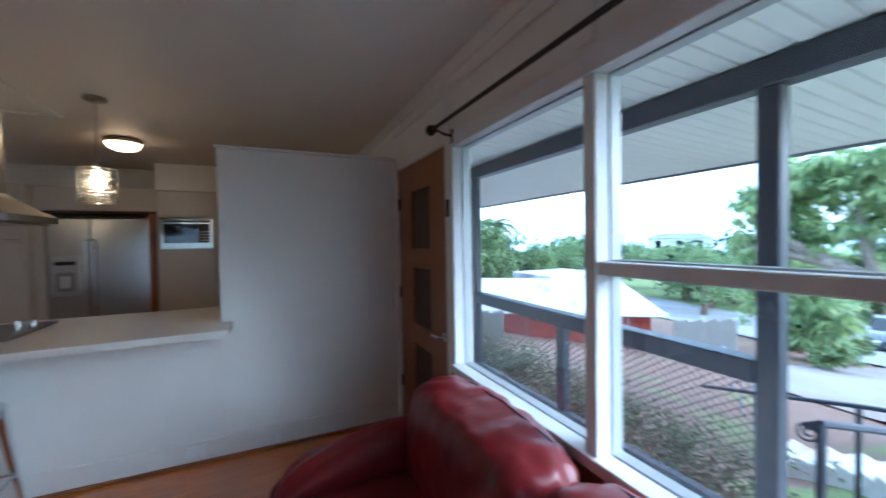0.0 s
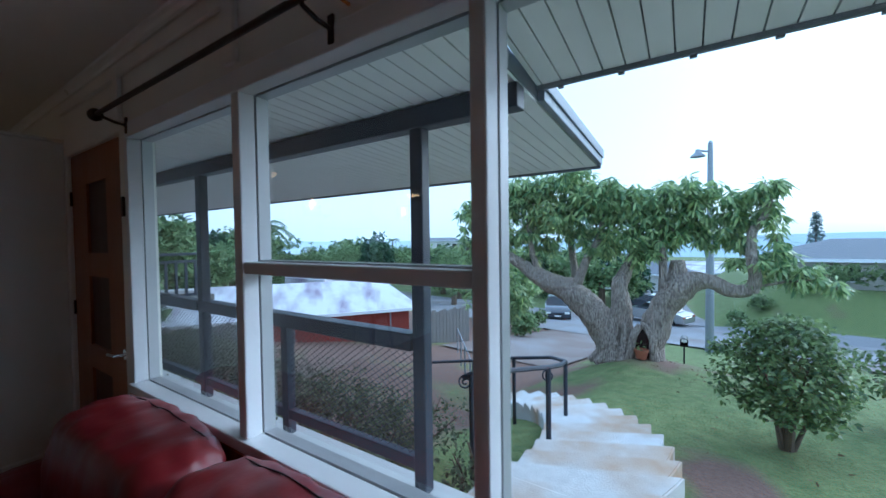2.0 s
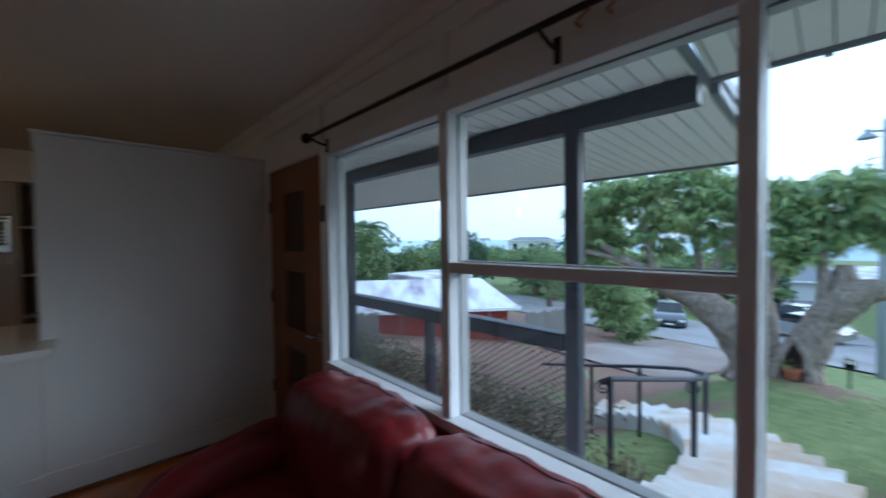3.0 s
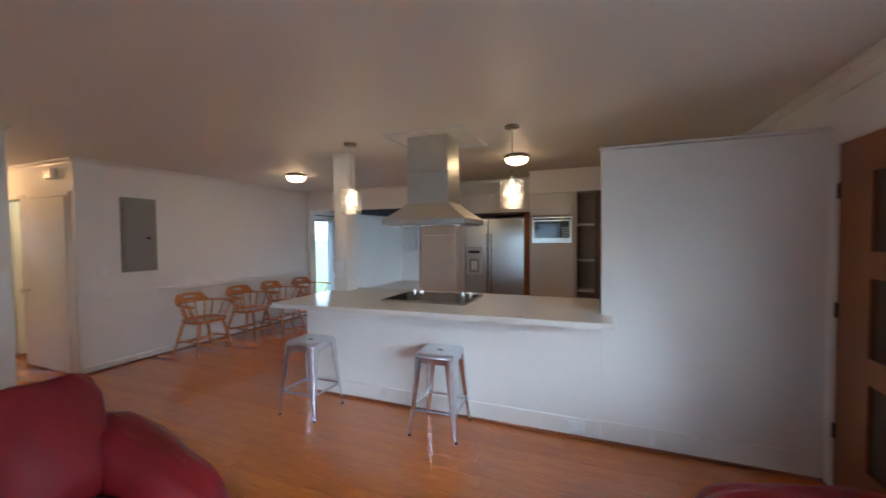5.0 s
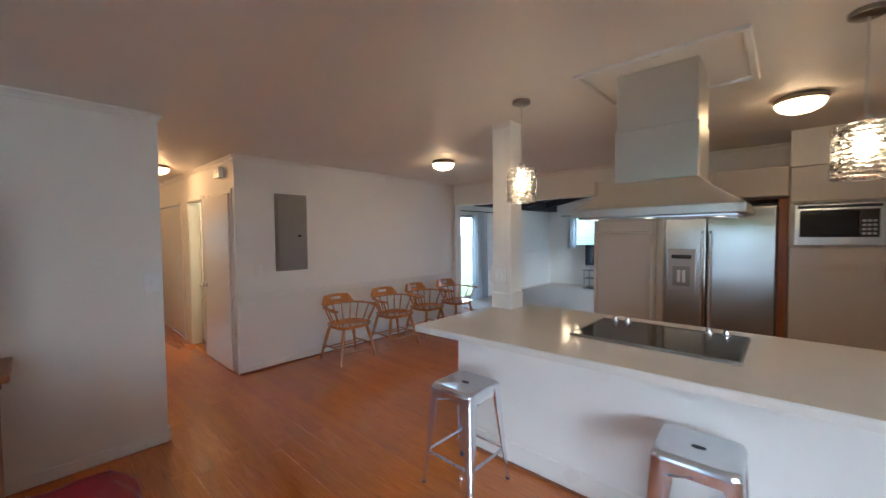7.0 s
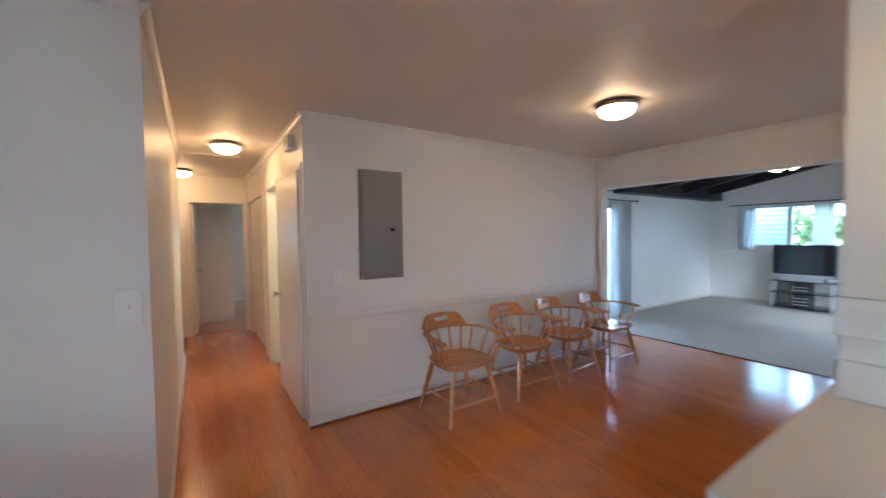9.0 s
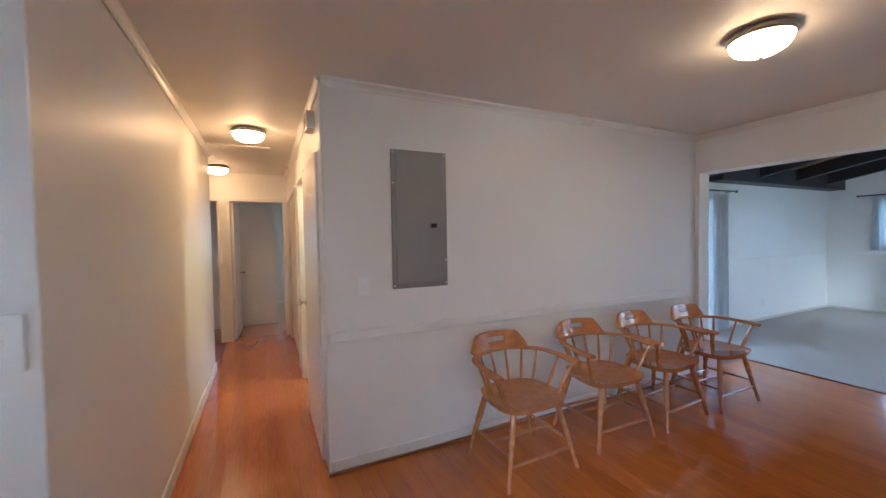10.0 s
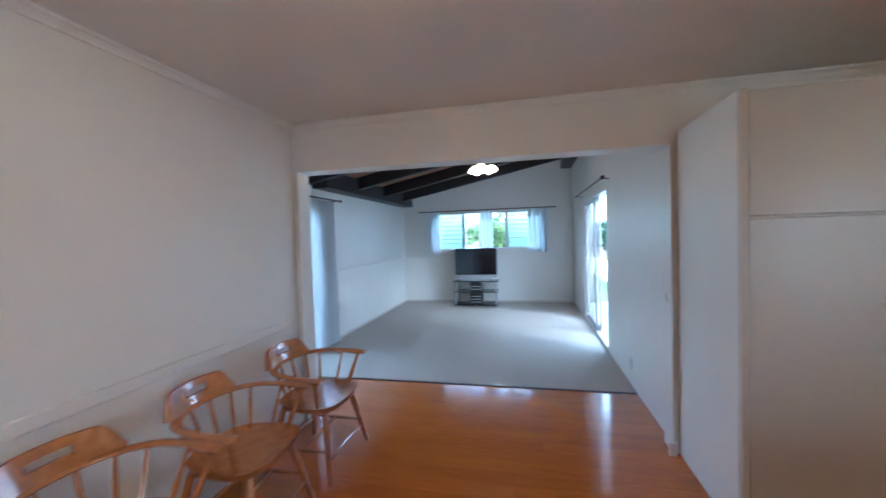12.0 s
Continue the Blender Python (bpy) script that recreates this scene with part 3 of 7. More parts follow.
FX0, FX1 = -0.004, 0.056
fr("window_frame", FX0, FX1, WY0, WY1, WZF, WZ1 + 0.012)
fr("window_sill", -0.02, FX1, WY0, WY1, WZ0 + 0.012, WZ0 + 0.055)
fr("window_frame", FX0, FX1, WY1 - 0.03, WY1 + 0.012, WZ0 + 0.055, WZF)
fr("window_frame", FX0, FX1, WY0, WY0 + 0.07, WZ0 + 0.055, WZF)
fr("mullion", FX0, FX1, 2.640, 2.690, WZ0 + 0.055, WZF)
fr("mullion", FX0, FX1, 1.688, 1.729, WZ0 + 0.055, WZF)
fr("glazing_bar", FX0 + 0.004, FX1 - 0.01, 1.729, 2.640, 1.360, 1.402)
for a, b, c, d in ((2.690, WY1 - 0.03, WZ0 + 0.055, WZF), (1.729, 2.640, WZ0 + 0.055, 1.360), (1.729, 2.640, 1.402, WZF),
                   (WY0 + 0.07, 1.688, WZ0 + 0.055, WZF)):
    p = part("pane", box(0.057, 0.061, a - 0.004, b + 0.004, c - 0.004, d + 0.004), GLASS, win, "clear window glass")
    p.visible_shadow = False
    bm = bmesh.new()
    e = 0.002 if b == 1.688 else 0.004
    for q in ((0.062, 0.106, a - 0.02, a + 0.004, c, d), (0.062, 0.106, b - e, b + 0.018, c, d), (0.062, 0.106, a + 0.004, b - e, c - 0.015, c + 0.004), (0.062, 0.106, a + 0.004, b - e, d - 0.004, d + 0.015)):
        bx(bm, *q)
    part("glazing_stop", bm, ALU, win, "grey painted stop outside the glass")
trim_run("apron_board", [(-0.018, -0.001, WY0, WY1, 0.60, 0.724)], "reddish-brown wooden board under the window", DOORWOOD)

# ---- the window in the south wall, known from its image in the fridge and the microwave ----
w6 = thing("window_6", "white-framed wide window with two clear panes", "window", kind="structure")
for q in ((SX0, SX1, SZ0, SZ0 + 0.05), (SX0, SX1, SZ1 - 0.05, SZ1), (SX0, SX0 + 0.05, SZ0 + 0.05, SZ1 - 0.05), (SX1 - 0.05, SX1, SZ0 + 0.05, SZ1 - 0.05)):
    part("window_frame", box(q[0], q[1], -1.70, -1.605, q[2], q[3], 0.004), FRAMEW, w6)
for k in range(2):
    a = SX0 + 0.05 + k * (SX1 - SX0 - 0.1) / 2
    b = a + (SX1 - SX0 - 0.1) / 2
    if k:
        part("mullion", box(a - 0.025, a + 0.025, -1.69, -1.61, SZ0 + 0.05, SZ1 - 0.05, 0.004), FRAMEW, w6)
    p = part("pane", box(a + (0.025 if k else 0), b - (0 if k else 0.025), -1.66, -1.655, SZ0 + 0.05, SZ1 - 0.05), GLASS, w6)
    p.visible_shadow = False

# ---- front door ----
door = thing("door_1", "brown stained wooden front door, closed, with recessed panels", "door", kind="structure")
bm = wall_boxes("x", 0.02, 0.06, DY0 + 0.015, DY1 - 0.015, 0.006, DZ - 0.015,
                [(4.06, 4.40, 0.25, 0.72), (4.06, 4.40, 0.86, 1.28), (4.06, 4.40, 1.42, 1.84)])
leaf = part("door_leaf", bm, DOORWOOD, door)
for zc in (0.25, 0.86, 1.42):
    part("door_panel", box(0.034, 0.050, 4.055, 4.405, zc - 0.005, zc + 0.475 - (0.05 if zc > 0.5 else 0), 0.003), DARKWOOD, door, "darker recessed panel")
bm = bmesh.new()
lathe(bm, [(0, 0), (0.028, 0), (0.028, 0.008), (0.012, 0.012), (0.010, 0.03)], 16, pose(0.02, 3.835, 0.885, 0, -90, 0))
tube(bm, [(-0.01, 3.835, 0.885), (-0.028, 3.84, 0.885), (-0.032, 3.93, 0.882)], 0.008, 8)
part("door_handle", bm, CHROME, door, "chrome lever handle", True)
for zc in (0.3, 1.02, 1.72):
    part("hinge", box(0.008, 0.02, DY1 - 0.03, DY1 - 0.005, zc, zc + 0.09, 0.002), RODM, door, "dark hinge")
trim_run("door_jamb", [(0.0, T, DY0, DY0 + 0.014, 0, DZ), (0.0, T, DY1 - 0.014, DY1, 0, DZ), (0.0, T, DY0 + 0.014, DY1 - 0.014, DZ - 0.014, DZ)], "cream painted door jamb")
latch = thing("door_chain", "small dark door chain fixed beside the front door", "door chain", (0.0, 3.725, 1.66))
part("chain_plate", box(-0.012, -0.0005, -0.014, 0.014, -0.05, 0.05, 0.003), RODM, latch)

# ---- curtain rod over the window ----
rod = thing("curtain_rod", "thin dark bronze curtain rod on brackets above the window", "curtain rod")
part("pole", rods([((-0.1, 3.70, 2.095), (-0.1, -0.5, 2.085))], 0.011, 10), RODM, rod, smooth=True)
bm = bmesh.new()
lathe(bm, [(0, -0.03), (0.018, -0.028), (0.03, -0.01), (0.03, 0.01), (0.02, 0.026), (0, 0.03)], 16, pose(-0.1, 3.725, 2.095, 90, 0, 0))
part("finial", bm, RODM, rod, "round bronze knob", True)
for yy in (3.655, 2.16):
    bm = bmesh.new()
    tube(bm, [(-0.001, yy, 2.055), (-0.05, yy, 2.06), (-0.095, yy, 2.075), (-0.1, yy, 2.10)], 0.007, 8)
    bx(bm, -0.008, -0.0005, yy - 0.012, yy + 0.012, 2.015, 2.095, 0.002)
    part("bracket", bm, RODM, rod, smooth=True)
for yy in (2.09, 2.0):
    hook = thing("curtain_hook", "small bent brass hook screwed in above the window", "hook", (-0.001, yy, 2.10))
    bm = bmesh.new()
    tube(bm, [(0, 0, 0), (-0.025, 0, 0), (-0.035, -0.02, 0.004), (-0.03, -0.045, 0.02)], 0.005, 6)
    part("hook_wire", bm, CHAIRWOOD, hook)

# ---- kitchen ----
CT = 0.94
bm = bmesh.new()
top = [bm.verts.new((x, y, CT)) for x, y in ((-4.01, 4.32), (-1.19, 4.44), (-1.19, 4.736), (-1.264, 4.736), (-1.264, 5.48), (-4.01, 5.48))]
f = bm.faces.new(top)
g = bmesh.ops.extrude_face_region(bm, geom=[f])
bmesh.ops.translate(bm, vec=(0, 0, -0.042), verts=[v for v in g["geom"] if isinstance(v, bmesh.types.BMVert)])
bmesh.ops.recalc_face_normals(bm, faces=bm.faces)
bmesh.ops.bevel(bm, geom=list(bm.edges), offset=0.004, segments=2, affect="EDGES")
solid("countertop", bm, STONE, "glossy off-white quartz counter over the half wall", "countertop")
for i in range(3):
    x0 = -3.97 + i * 0.90
    u = thing("base_cabinet", "white lacquered kitchen base cabinet under the counter", "cabinet", (x0, 4.872, 0), group="island base cabinets")
    part("body", box(0.002, 0.896, 0, 0.55, 0.08, 0.895, 0.003), CABGREY, u)
    for j in range(2):
        d = part("cabinet_door", box(0.006 + j * 0.446, 0.446 + j * 0.446, 0.552, 0.572, 0.1, 0.885, 0.003), CABGREY, u)
        part("handle", box(0.40 + j * 0.07, 0.412 + j * 0.07, 0.573, 0.595, 0.68, 0.83, 0.003), STEEL, d, "steel bar handle")

post = thing("post", "white boxed post standing on the counter", "post", (-3.885, 5.26, CT))
part("shaft", box(-0.085, 0.085, -0.085, 0.085, 0.0, CH - CT - 0.001, 0.005), WALL, post)
part("post_base", box(-0.093, 0.093, -0.093, 0.093, 0.0005, 0.13, 0.006), TRIM, post)
part("post_cap", box(-0.088, 0.088, -0.088, 0.088, 1.45, 1.4985, 0.003), TRIM, post)
part("corner_strip", box(0.03, 0.089, -0.092, -0.0855, 0.131, 1.429, 0.002), TRIM, post)
sw = thing("wall_outlet", "white double switch plate on the post", "outlet", (-3.905, 5.174, 1.21))
# added grey rim draws the shadow gap round the plate
part("shadow_edge", box(-0.0735, 0.0735, -0.010, -0.0005, -0.0635, 0.0635), SILVER, sw, "thin grey rim standing in for the plate's edge shadow")
part("plate", box(-0.072, 0.072, -0.020, -0.0102, -0.062, 0.062, 0.006, 2), PLATE, sw)
part("switch", box(-0.04, -0.015, -0.025, -0.0202, -0.03, 0.03, 0.003), PLATE, sw)
part("switch", box(0.015, 0.04, -0.025, -0.0202, -0.03, 0.03, 0.003), PLATE, sw)

cook = thing("cooktop", "black glass cooktop with steel edge set in the counter", "cooktop", (-2.72, 5.02, CT + 0.0005))
part("glass_top", box(-0.39, 0.39, -0.265, 0.265, 0.003, 0.013, 0.003), BLACKGL, cook)
bm = bmesh.new()
for q in ((-0.402, 0.402, -0.277, -0.266, 0, 0.016), (-0.402, 0.402, 0.266, 0.277, 0, 0.016), (-0.402, -0.391, -0.266, 0.266, 0, 0.016), (0.391, 0.402, -0.266, 0.266, 0, 0.016)):
    bx(bm, *q, 0.002)
part("steel_edge", bm, NICKEL, cook, "dark nickel edge")
for x in (-0.30, -0.22, 0.22, 0.30):
    bm = lathe(bmesh.new(), [(0, 0.013), (0.021, 0.013), (0.021, 0.02), (0.017, 0.024), (0.016, 0.045), (0, 0.047)], 16, pose(x, 0.215, 0))
    part("knob", bm, CHROME, cook, "chrome knob", True)

hood = thing("range_hood", "brushed steel island range hood hanging over the cooktop", "range hood", (-2.72, 5.06, 0))
bm = bmesh.new()
hx, hy, cx, cy = 0.405, 0.285, 0.205, 0.155
rings = []
for q in range(7):
    u = q / 6
    k = (1 - u) ** 1.2
    rings.append([bm.verts.new((sx * (cx + 0.004 + (hx - cx - 0.004) * k), sy * (cy + 0.004 + (hy - cy - 0.004) * k), 1.681 + 0.15 * u)) for sx, sy in ((-1, -1), (1, -1), (1, 1), (-1, 1))])
for a, b in zip(rings, rings[1:]):
    for i in range(4):
        bm.faces.new((a[i], a[(i + 1) % 4], b[(i + 1) % 4], b[i]))
bm.faces.new(rings[-1])
bm.faces.new(list(reversed(rings[0])))
part("canopy", bm, STEEL, hood)
bm = wall_boxes("y", -hy, hy, -hx, hx, 1.635, 1.6805, [(-hx + 0.02, hx - 0.02, 1.0, 1.1)])
bmesh.ops.bevel(bm, geom=list(bm.edges), offset=0.003, segments=1, affect="EDGES")
part("lip", bm, STEEL, hood)
part("filter_panel", box(-hx + 0.03, hx - 0.03, -hy + 0.03, hy - 0.03, 1.622, 1.634, 0.003), STOOLM, hood)
part("chimney", box(-cx, cx, -cy, cy, 1.832, 2.12, 0.003), STEEL, hood)
part("upper_chimney", box(-cx + 0.006, cx - 0.006, -cy + 0.006, cy - 0.006, 2.1205, CH - 0.001, 0.003), STEEL, hood)
for x, y in ((-0.3, -0.2), (0.3, -0.2), (0.0, -0.24)):
    part("hood_lamp", lathe(bmesh.new(), [(0, 1.618), (0.018, 1.6185), (0.021, 1.6215), (0, 1.6216)], 14, pose(x, y, 0)), HOODGL, hood, "small lit round hood lamp", True)
bm = bmesh.new()
for q in ((-3.10, -2.31, 4.72, 4.75), (-3.10, -2.31, 5.43, 5.46), (-3.10, -3.07, 4.75, 5.43), (-2.34, -2.31, 4.75, 5.43)):
    bx(bm, q[0], q[1], q[2], q[3], CH - 0.02, CH - 0.0005, 0.003)
solid("trim_hood_frame", bm, TRIM, "white thin frame on the ceiling round the hood", "trim", "structure")
# tall units along the back
KY = 7.20


def handle(par, x, y, z0, z1):
    bm = bmesh.new()
    tube(bm, [(x, y, z0), (x, y - 0.028, z0 + 0.004), (x, y - 0.028, z1 - 0.004), (x, y, z1)], 0.006, 8)
    return part("handle", bm, CABINET, par, "slim pale bar handle", True)


tall = thing("tall_cabinet", "pale lacquered tall pantry cabinet with two doors", "cabinet", (-3.84, 7.05, 0))
part("body", box(0, 0.60, 0.022, 0.738, 0.0, 2.14, 0.003), WALL, tall)
d = part("upper_door", box(0.035, 0.59, 0, 0.02, 1.555, 2.13, 0.004), CABGREY, tall)
d = part("lower_door", box(0.035, 0.59, 0, 0.02, 0.06, 1.542, 0.004), CABGREY, tall)
part("edge_strip", box(0.0, 0.03, -0.012, 0.0215, 0.0, 2.14, 0.003), CABINET, tall)
handle(d, 0.55, 0, 0.95, 1.15)

fridge = thing("fridge", "stainless steel side-by-side fridge with water dispenser", "fridge", (-2.70, KY + 0.03, 0))
part("body", box(-0.455, 0.455, 0.07, 0.55, 0.02, 1.79, 0.004), BLACK, fridge)
fz = part("freezer_door", box(-0.455, -0.085, 0.0, 0.068, 0.06, 1.785, 0.012, 2), FRIDGEST, fridge, "brushed steel freezer door")
fd = part("fridge_door", box(-0.075, 0.455, 0.0, 0.068, 0.06, 1.785, 0.012, 2), FRIDGEST, fridge, "brushed steel fridge door")
for par, x in ((fz, -0.11), (fd, -0.045)):
    bm = bmesh.new()
    tube(bm, [(x, 0.0, 0.55), (x, -0.05, 0.57), (x, -0.05, 1.53), (x, 0.0, 1.55)], 0.013, 10)
    part("door_handle", bm, CHROME, par, "long steel bar handle", True)
disp = part("dispenser", box(-0.42, -0.17, -0.012, -0.0005, 0.93, 1.37, 0.008, 2), SILVER, fz, "grey water dispenser")
part("dispenser_recess", box(-0.375, -0.215, -0.018, -0.0125, 0.98, 1.19, 0.004), PANELG, fz)
part("dispenser_paddle", box(-0.33, -0.30, -0.03, -0.0185, 1.02, 1.15, 0.004), PLATE, fz)
part("dispenser_paddle", box(-0.285, -0.255, -0.03, -0.0185, 1.02, 1.15, 0.004), PLATE, fz)
part("dispenser_display", box(-0.385, -0.205, -0.018, -0.0125, 1.27, 1.31, 0.003), BLACK, fz)
part("toe_grille", box(-0.455, 0.455, 0.03, 0.07, 0.0, 0.055, 0.003), BLACK, fridge)
sur = thing("fridge_surround", "dark brown wooden surround framing the fridge", "cabinet surround", (-2.70, KY, 0))
part("side_panel", box(0.462, 0.53, -0.005, 0.58, 0.0, 1.84, 0.003), DOORWOOD, sur)
part("side_panel", box(-0.535, -0.462, 0.03, 0.58, 0.0, 1.84, 0.003), CABINET, sur)
part("head_panel", box(-0.462, 0.53, -0.005, 0.58, 1.8405, 1.865, 0.003), DARKWOOD, sur)
over = thing("wall_cabinet", "pale lacquered cabinet above the fridge", "cabinet", (-2.70, KY, 1.866))
part("body", box(-0.535, 0.53, 0.022, 0.585, 0, 0.274, 0.003), CABINET, over)
for j in range(2):
    d = part("cabinet_door", box(-0.53 + j * 0.53, -0.004 + j * 0.53, 0, 0.02, 0.006, 0.268, 0.004), CABGREY, over)
    handle(d, -0.05 + j * 0.09, 0, 0.05, 0.2)
mc = thing("microwave_cabinet", "pale lacquered tall cabinet holding the built-in microwave", "cabinet", (-2.165, KY, 0))
bm = wall_boxes("y", 0.03, 0.585, 0.0, 0.605, 0.0, 2.12, [(0.03, 0.575, 1.42, 1.79)])
part("body", bm, CABGREY, mc)
part("back_panel", box(0.03, 0.575, 0.57, 0.584, 1.42, 1.79), CABINET, mc)
d = part("lower_door", box(0.004, 0.60, 0.005, 0.0295, 0.06, 1.405, 0.004), CABGREY, mc)
handle(d, 0.56, 0.005, 1.13, 1.3)
d = part("upper_door", box(0.004, 0.60, 0.005, 0.0295, 1.805, 2.112, 0.004), CABGREY, mc)
handle(d, 0.56, 0.005, 1.85, 2.0)
mw = thing("microwave", "built-in stainless steel microwave with a dark glass door", "microwave", (-1.863, KY + 0.012, 1.424))
bm = wall_boxes("y", -0.012, 0.03, -0.268, 0.268, 0.0, 0.355, [(-0.235, 0.235, 0.07, 0.30)])
bmesh.ops.bevel(bm, geom=list(bm.edges), offset=0.002, segments=1, affect="EDGES")
part("trim_frame", bm, FRIDGEST, mw)
part("glass_door", box(-0.234, 0.125, -0.006, 0.03, 0.071, 0.299, 0.003), BLACKGL, mw)
cp = part("control_panel", box(0.128, 0.234, -0.006, 0.03, 0.071, 0.299, 0.003), BLACK, mw)
for i in range(4):
    for j in range(3):
        part("button", box(0.14 + j * 0.03, 0.16 + j * 0.03, -0.0085, -0.0062, 0.09 + i * 0.035, 0.108 + i * 0.035, 0.001), SILVER, cp)
part("case", box(-0.25, 0.25, 0.031, 0.45, 0.01, 0.34), BLACK, mw)
part("vent_strip", box(-0.25, 0.25, -0.014, -0.0125, 0.318, 0.342, 0.001), BLACK, mw)
solid("soffit_kitchen", box(-2.165, 0.0, KY, 7.788, 2.121, CH - 0.001, 0.003), WALL, "cream soffit above the microwave cabinet", "soffit", "structure")
niche = thing("open_shelf", "tall open niche with thin white shelves", "shelf unit", (-1.555, KY, 0))
part("side_panel", box(0, 0.02, 0.01, 0.585, 0, 2.12, 0.002), CABGREY, niche)
part("back_panel", box(0.0205, 0.30, 0.30, 0.318, 0, 2.12, 0.002), NICHE, niche, "brown laminate back")
for z in (0.35, 0.75, 1.17, 1.66):
    part("shelf", box(0.021, 0.25, 0.02, 0.299, z, z + 0.022, 0.003), CABGREY, niche, "thin white shelf board")
slid = thing("brown_panel_door", "dark brown wooden sliding panel beside the shelves", "panel door", (-1.25, KY + 0.02, 0))
part("panel", box(-0.045, 0.62, 0.0, 0.04, 0.0, 2.12, 0.004), SHADEWOOD, slid)
part("stile", box(-0.05, 0.0, -0.012, -0.0005, 0.0, 2.12, 0.003), SHADEWOOD, slid)
solid("wall_kitchen_right", box(-0.62, 0.0, KY + 0.002, KY + 0.585, 0.0, 2.12, 0.003), WALL, "white wall at the end of the cabinets", "wall", "structure")


# ---- lights ----
def dome(x, y, r=0.135, group="dome ceiling lights", glass=None):
    t = thing("ceiling_light", "lit frosted dome ceiling light with a metal rim", "ceiling light", (x, y, CH), group=group)
    part("rim", lathe(bmesh.new(), [(0, -0.0005), (r * 0.92, -0.0005), (r * 1.02, -0.012), (r * 1.04, -0.03), (r * 0.97, -0.04), (r * 0.9, -0.036), (0, -0.034)], 32), NICKEL, t, "dull metal rim", True)
    part("diffuser", lathe(bmesh.new(), [(r * 0.95, -0.041), (r * 0.93, -0.055), (r * 0.80, -0.082), (r * 0.5, -0.103), (r * 0.2, -0.11), (0, -0.111)], 32), glass or DOME, t, "glowing white glass dome", True)
    part("finial", lathe(bmesh.new(), [(0.004, -0.110), (0.012, -0.114), (0.012, -0.122), (0.005, -0.13), (0, -0.131)], 12), SILVER, t, "small metal knob", True)
    return t


d0 = dome(-5.29, 6.03)
dome(-2.13, 6.08, glass=DOME_KITCHEN)
d1 = dome(-8.02, 3.70, glass=DOME_HALL)
copy_thing(d1, pose(-9.97, 3.27, CH))


def pendant(x, y):
    t = thing("pendant_lamp", "lit crystal-bead drum pendant lamp on a thin cord", "pendant lamp", (x, y, CH), group="pendants over the counter")
    part("canopy", lathe(bmesh.new(), [(0, -0.0005), (0.06, -0.0005), (0.06, -0.02), (0.05, -0.026), (0, -0.027)], 24), NICKEL, t, "round nickel canopy", True)
    part("cord", rods([((0, 0, -0.026), (0, 0, -0.46))], 0.004, 6), STEEL, t)
    part("socket", lathe(bmesh.new(), [(0, -0.42), (0.02, -0.42), (0.024, -0.45), (0.024, -0.49), (0, -0.49)], 14), STEEL, t, "", True)
    part("bulb", lathe(bmesh.new(), [(0, -0.49), (0.015, -0.495), (0.032, -0.53), (0.034, -0.56), (0.022, -0.59), (0, -0.60)], 14), BULB, t, "glowing bulb", True)
    R = 0.092
    for z in (-0.46, -0.68):
        bm = bmesh.new()
        tube(bm, [(R * math.cos(a), R * math.sin(a), z) for a in (2 * math.pi * k / 24 for k in range(25))], 0.003, 6)
        if z > -0.5:
            for a in (0, 2.09, 4.19):
                tube(bm, [(0, 0, z), (R * math.cos(a), R * math.sin(a), z)], 0.002, 5)
        part("wire_ring", bm, CHROME, t, "thin chrome ring")
    rnd = random.Random(4)
    bead = mesh_of(bx(bmesh.new(), -0.016, 0.016, -0.006, 0.006, -0.0075, 0.0075, 0.003), "bead", CRYSTAL)
    for row in range(11):
        z = -0.472 - row * 0.0198
        for k in range(20):
            a = 2 * math.pi * (k + 0.5 * (row % 2) + rnd.uniform(-0.2, 0.2)) / 20
            b = new("bead", bead)
            b.parent = t
            b.matrix_basis = Matrix.Translation((R * math.cos(a), R * math.sin(a), z + rnd.uniform(-0.004, 0.004))) @ Matrix.Rotation(a + math.pi / 2 + rnd.uniform(-0.3, 0.3), 4, "Z")
            b.visible_shadow = False
    return t


p0 = pendant(-3.52, 4.87)
copy_thing(p0, pose(-1.95, 4.93, CH, 0, 0, 40))

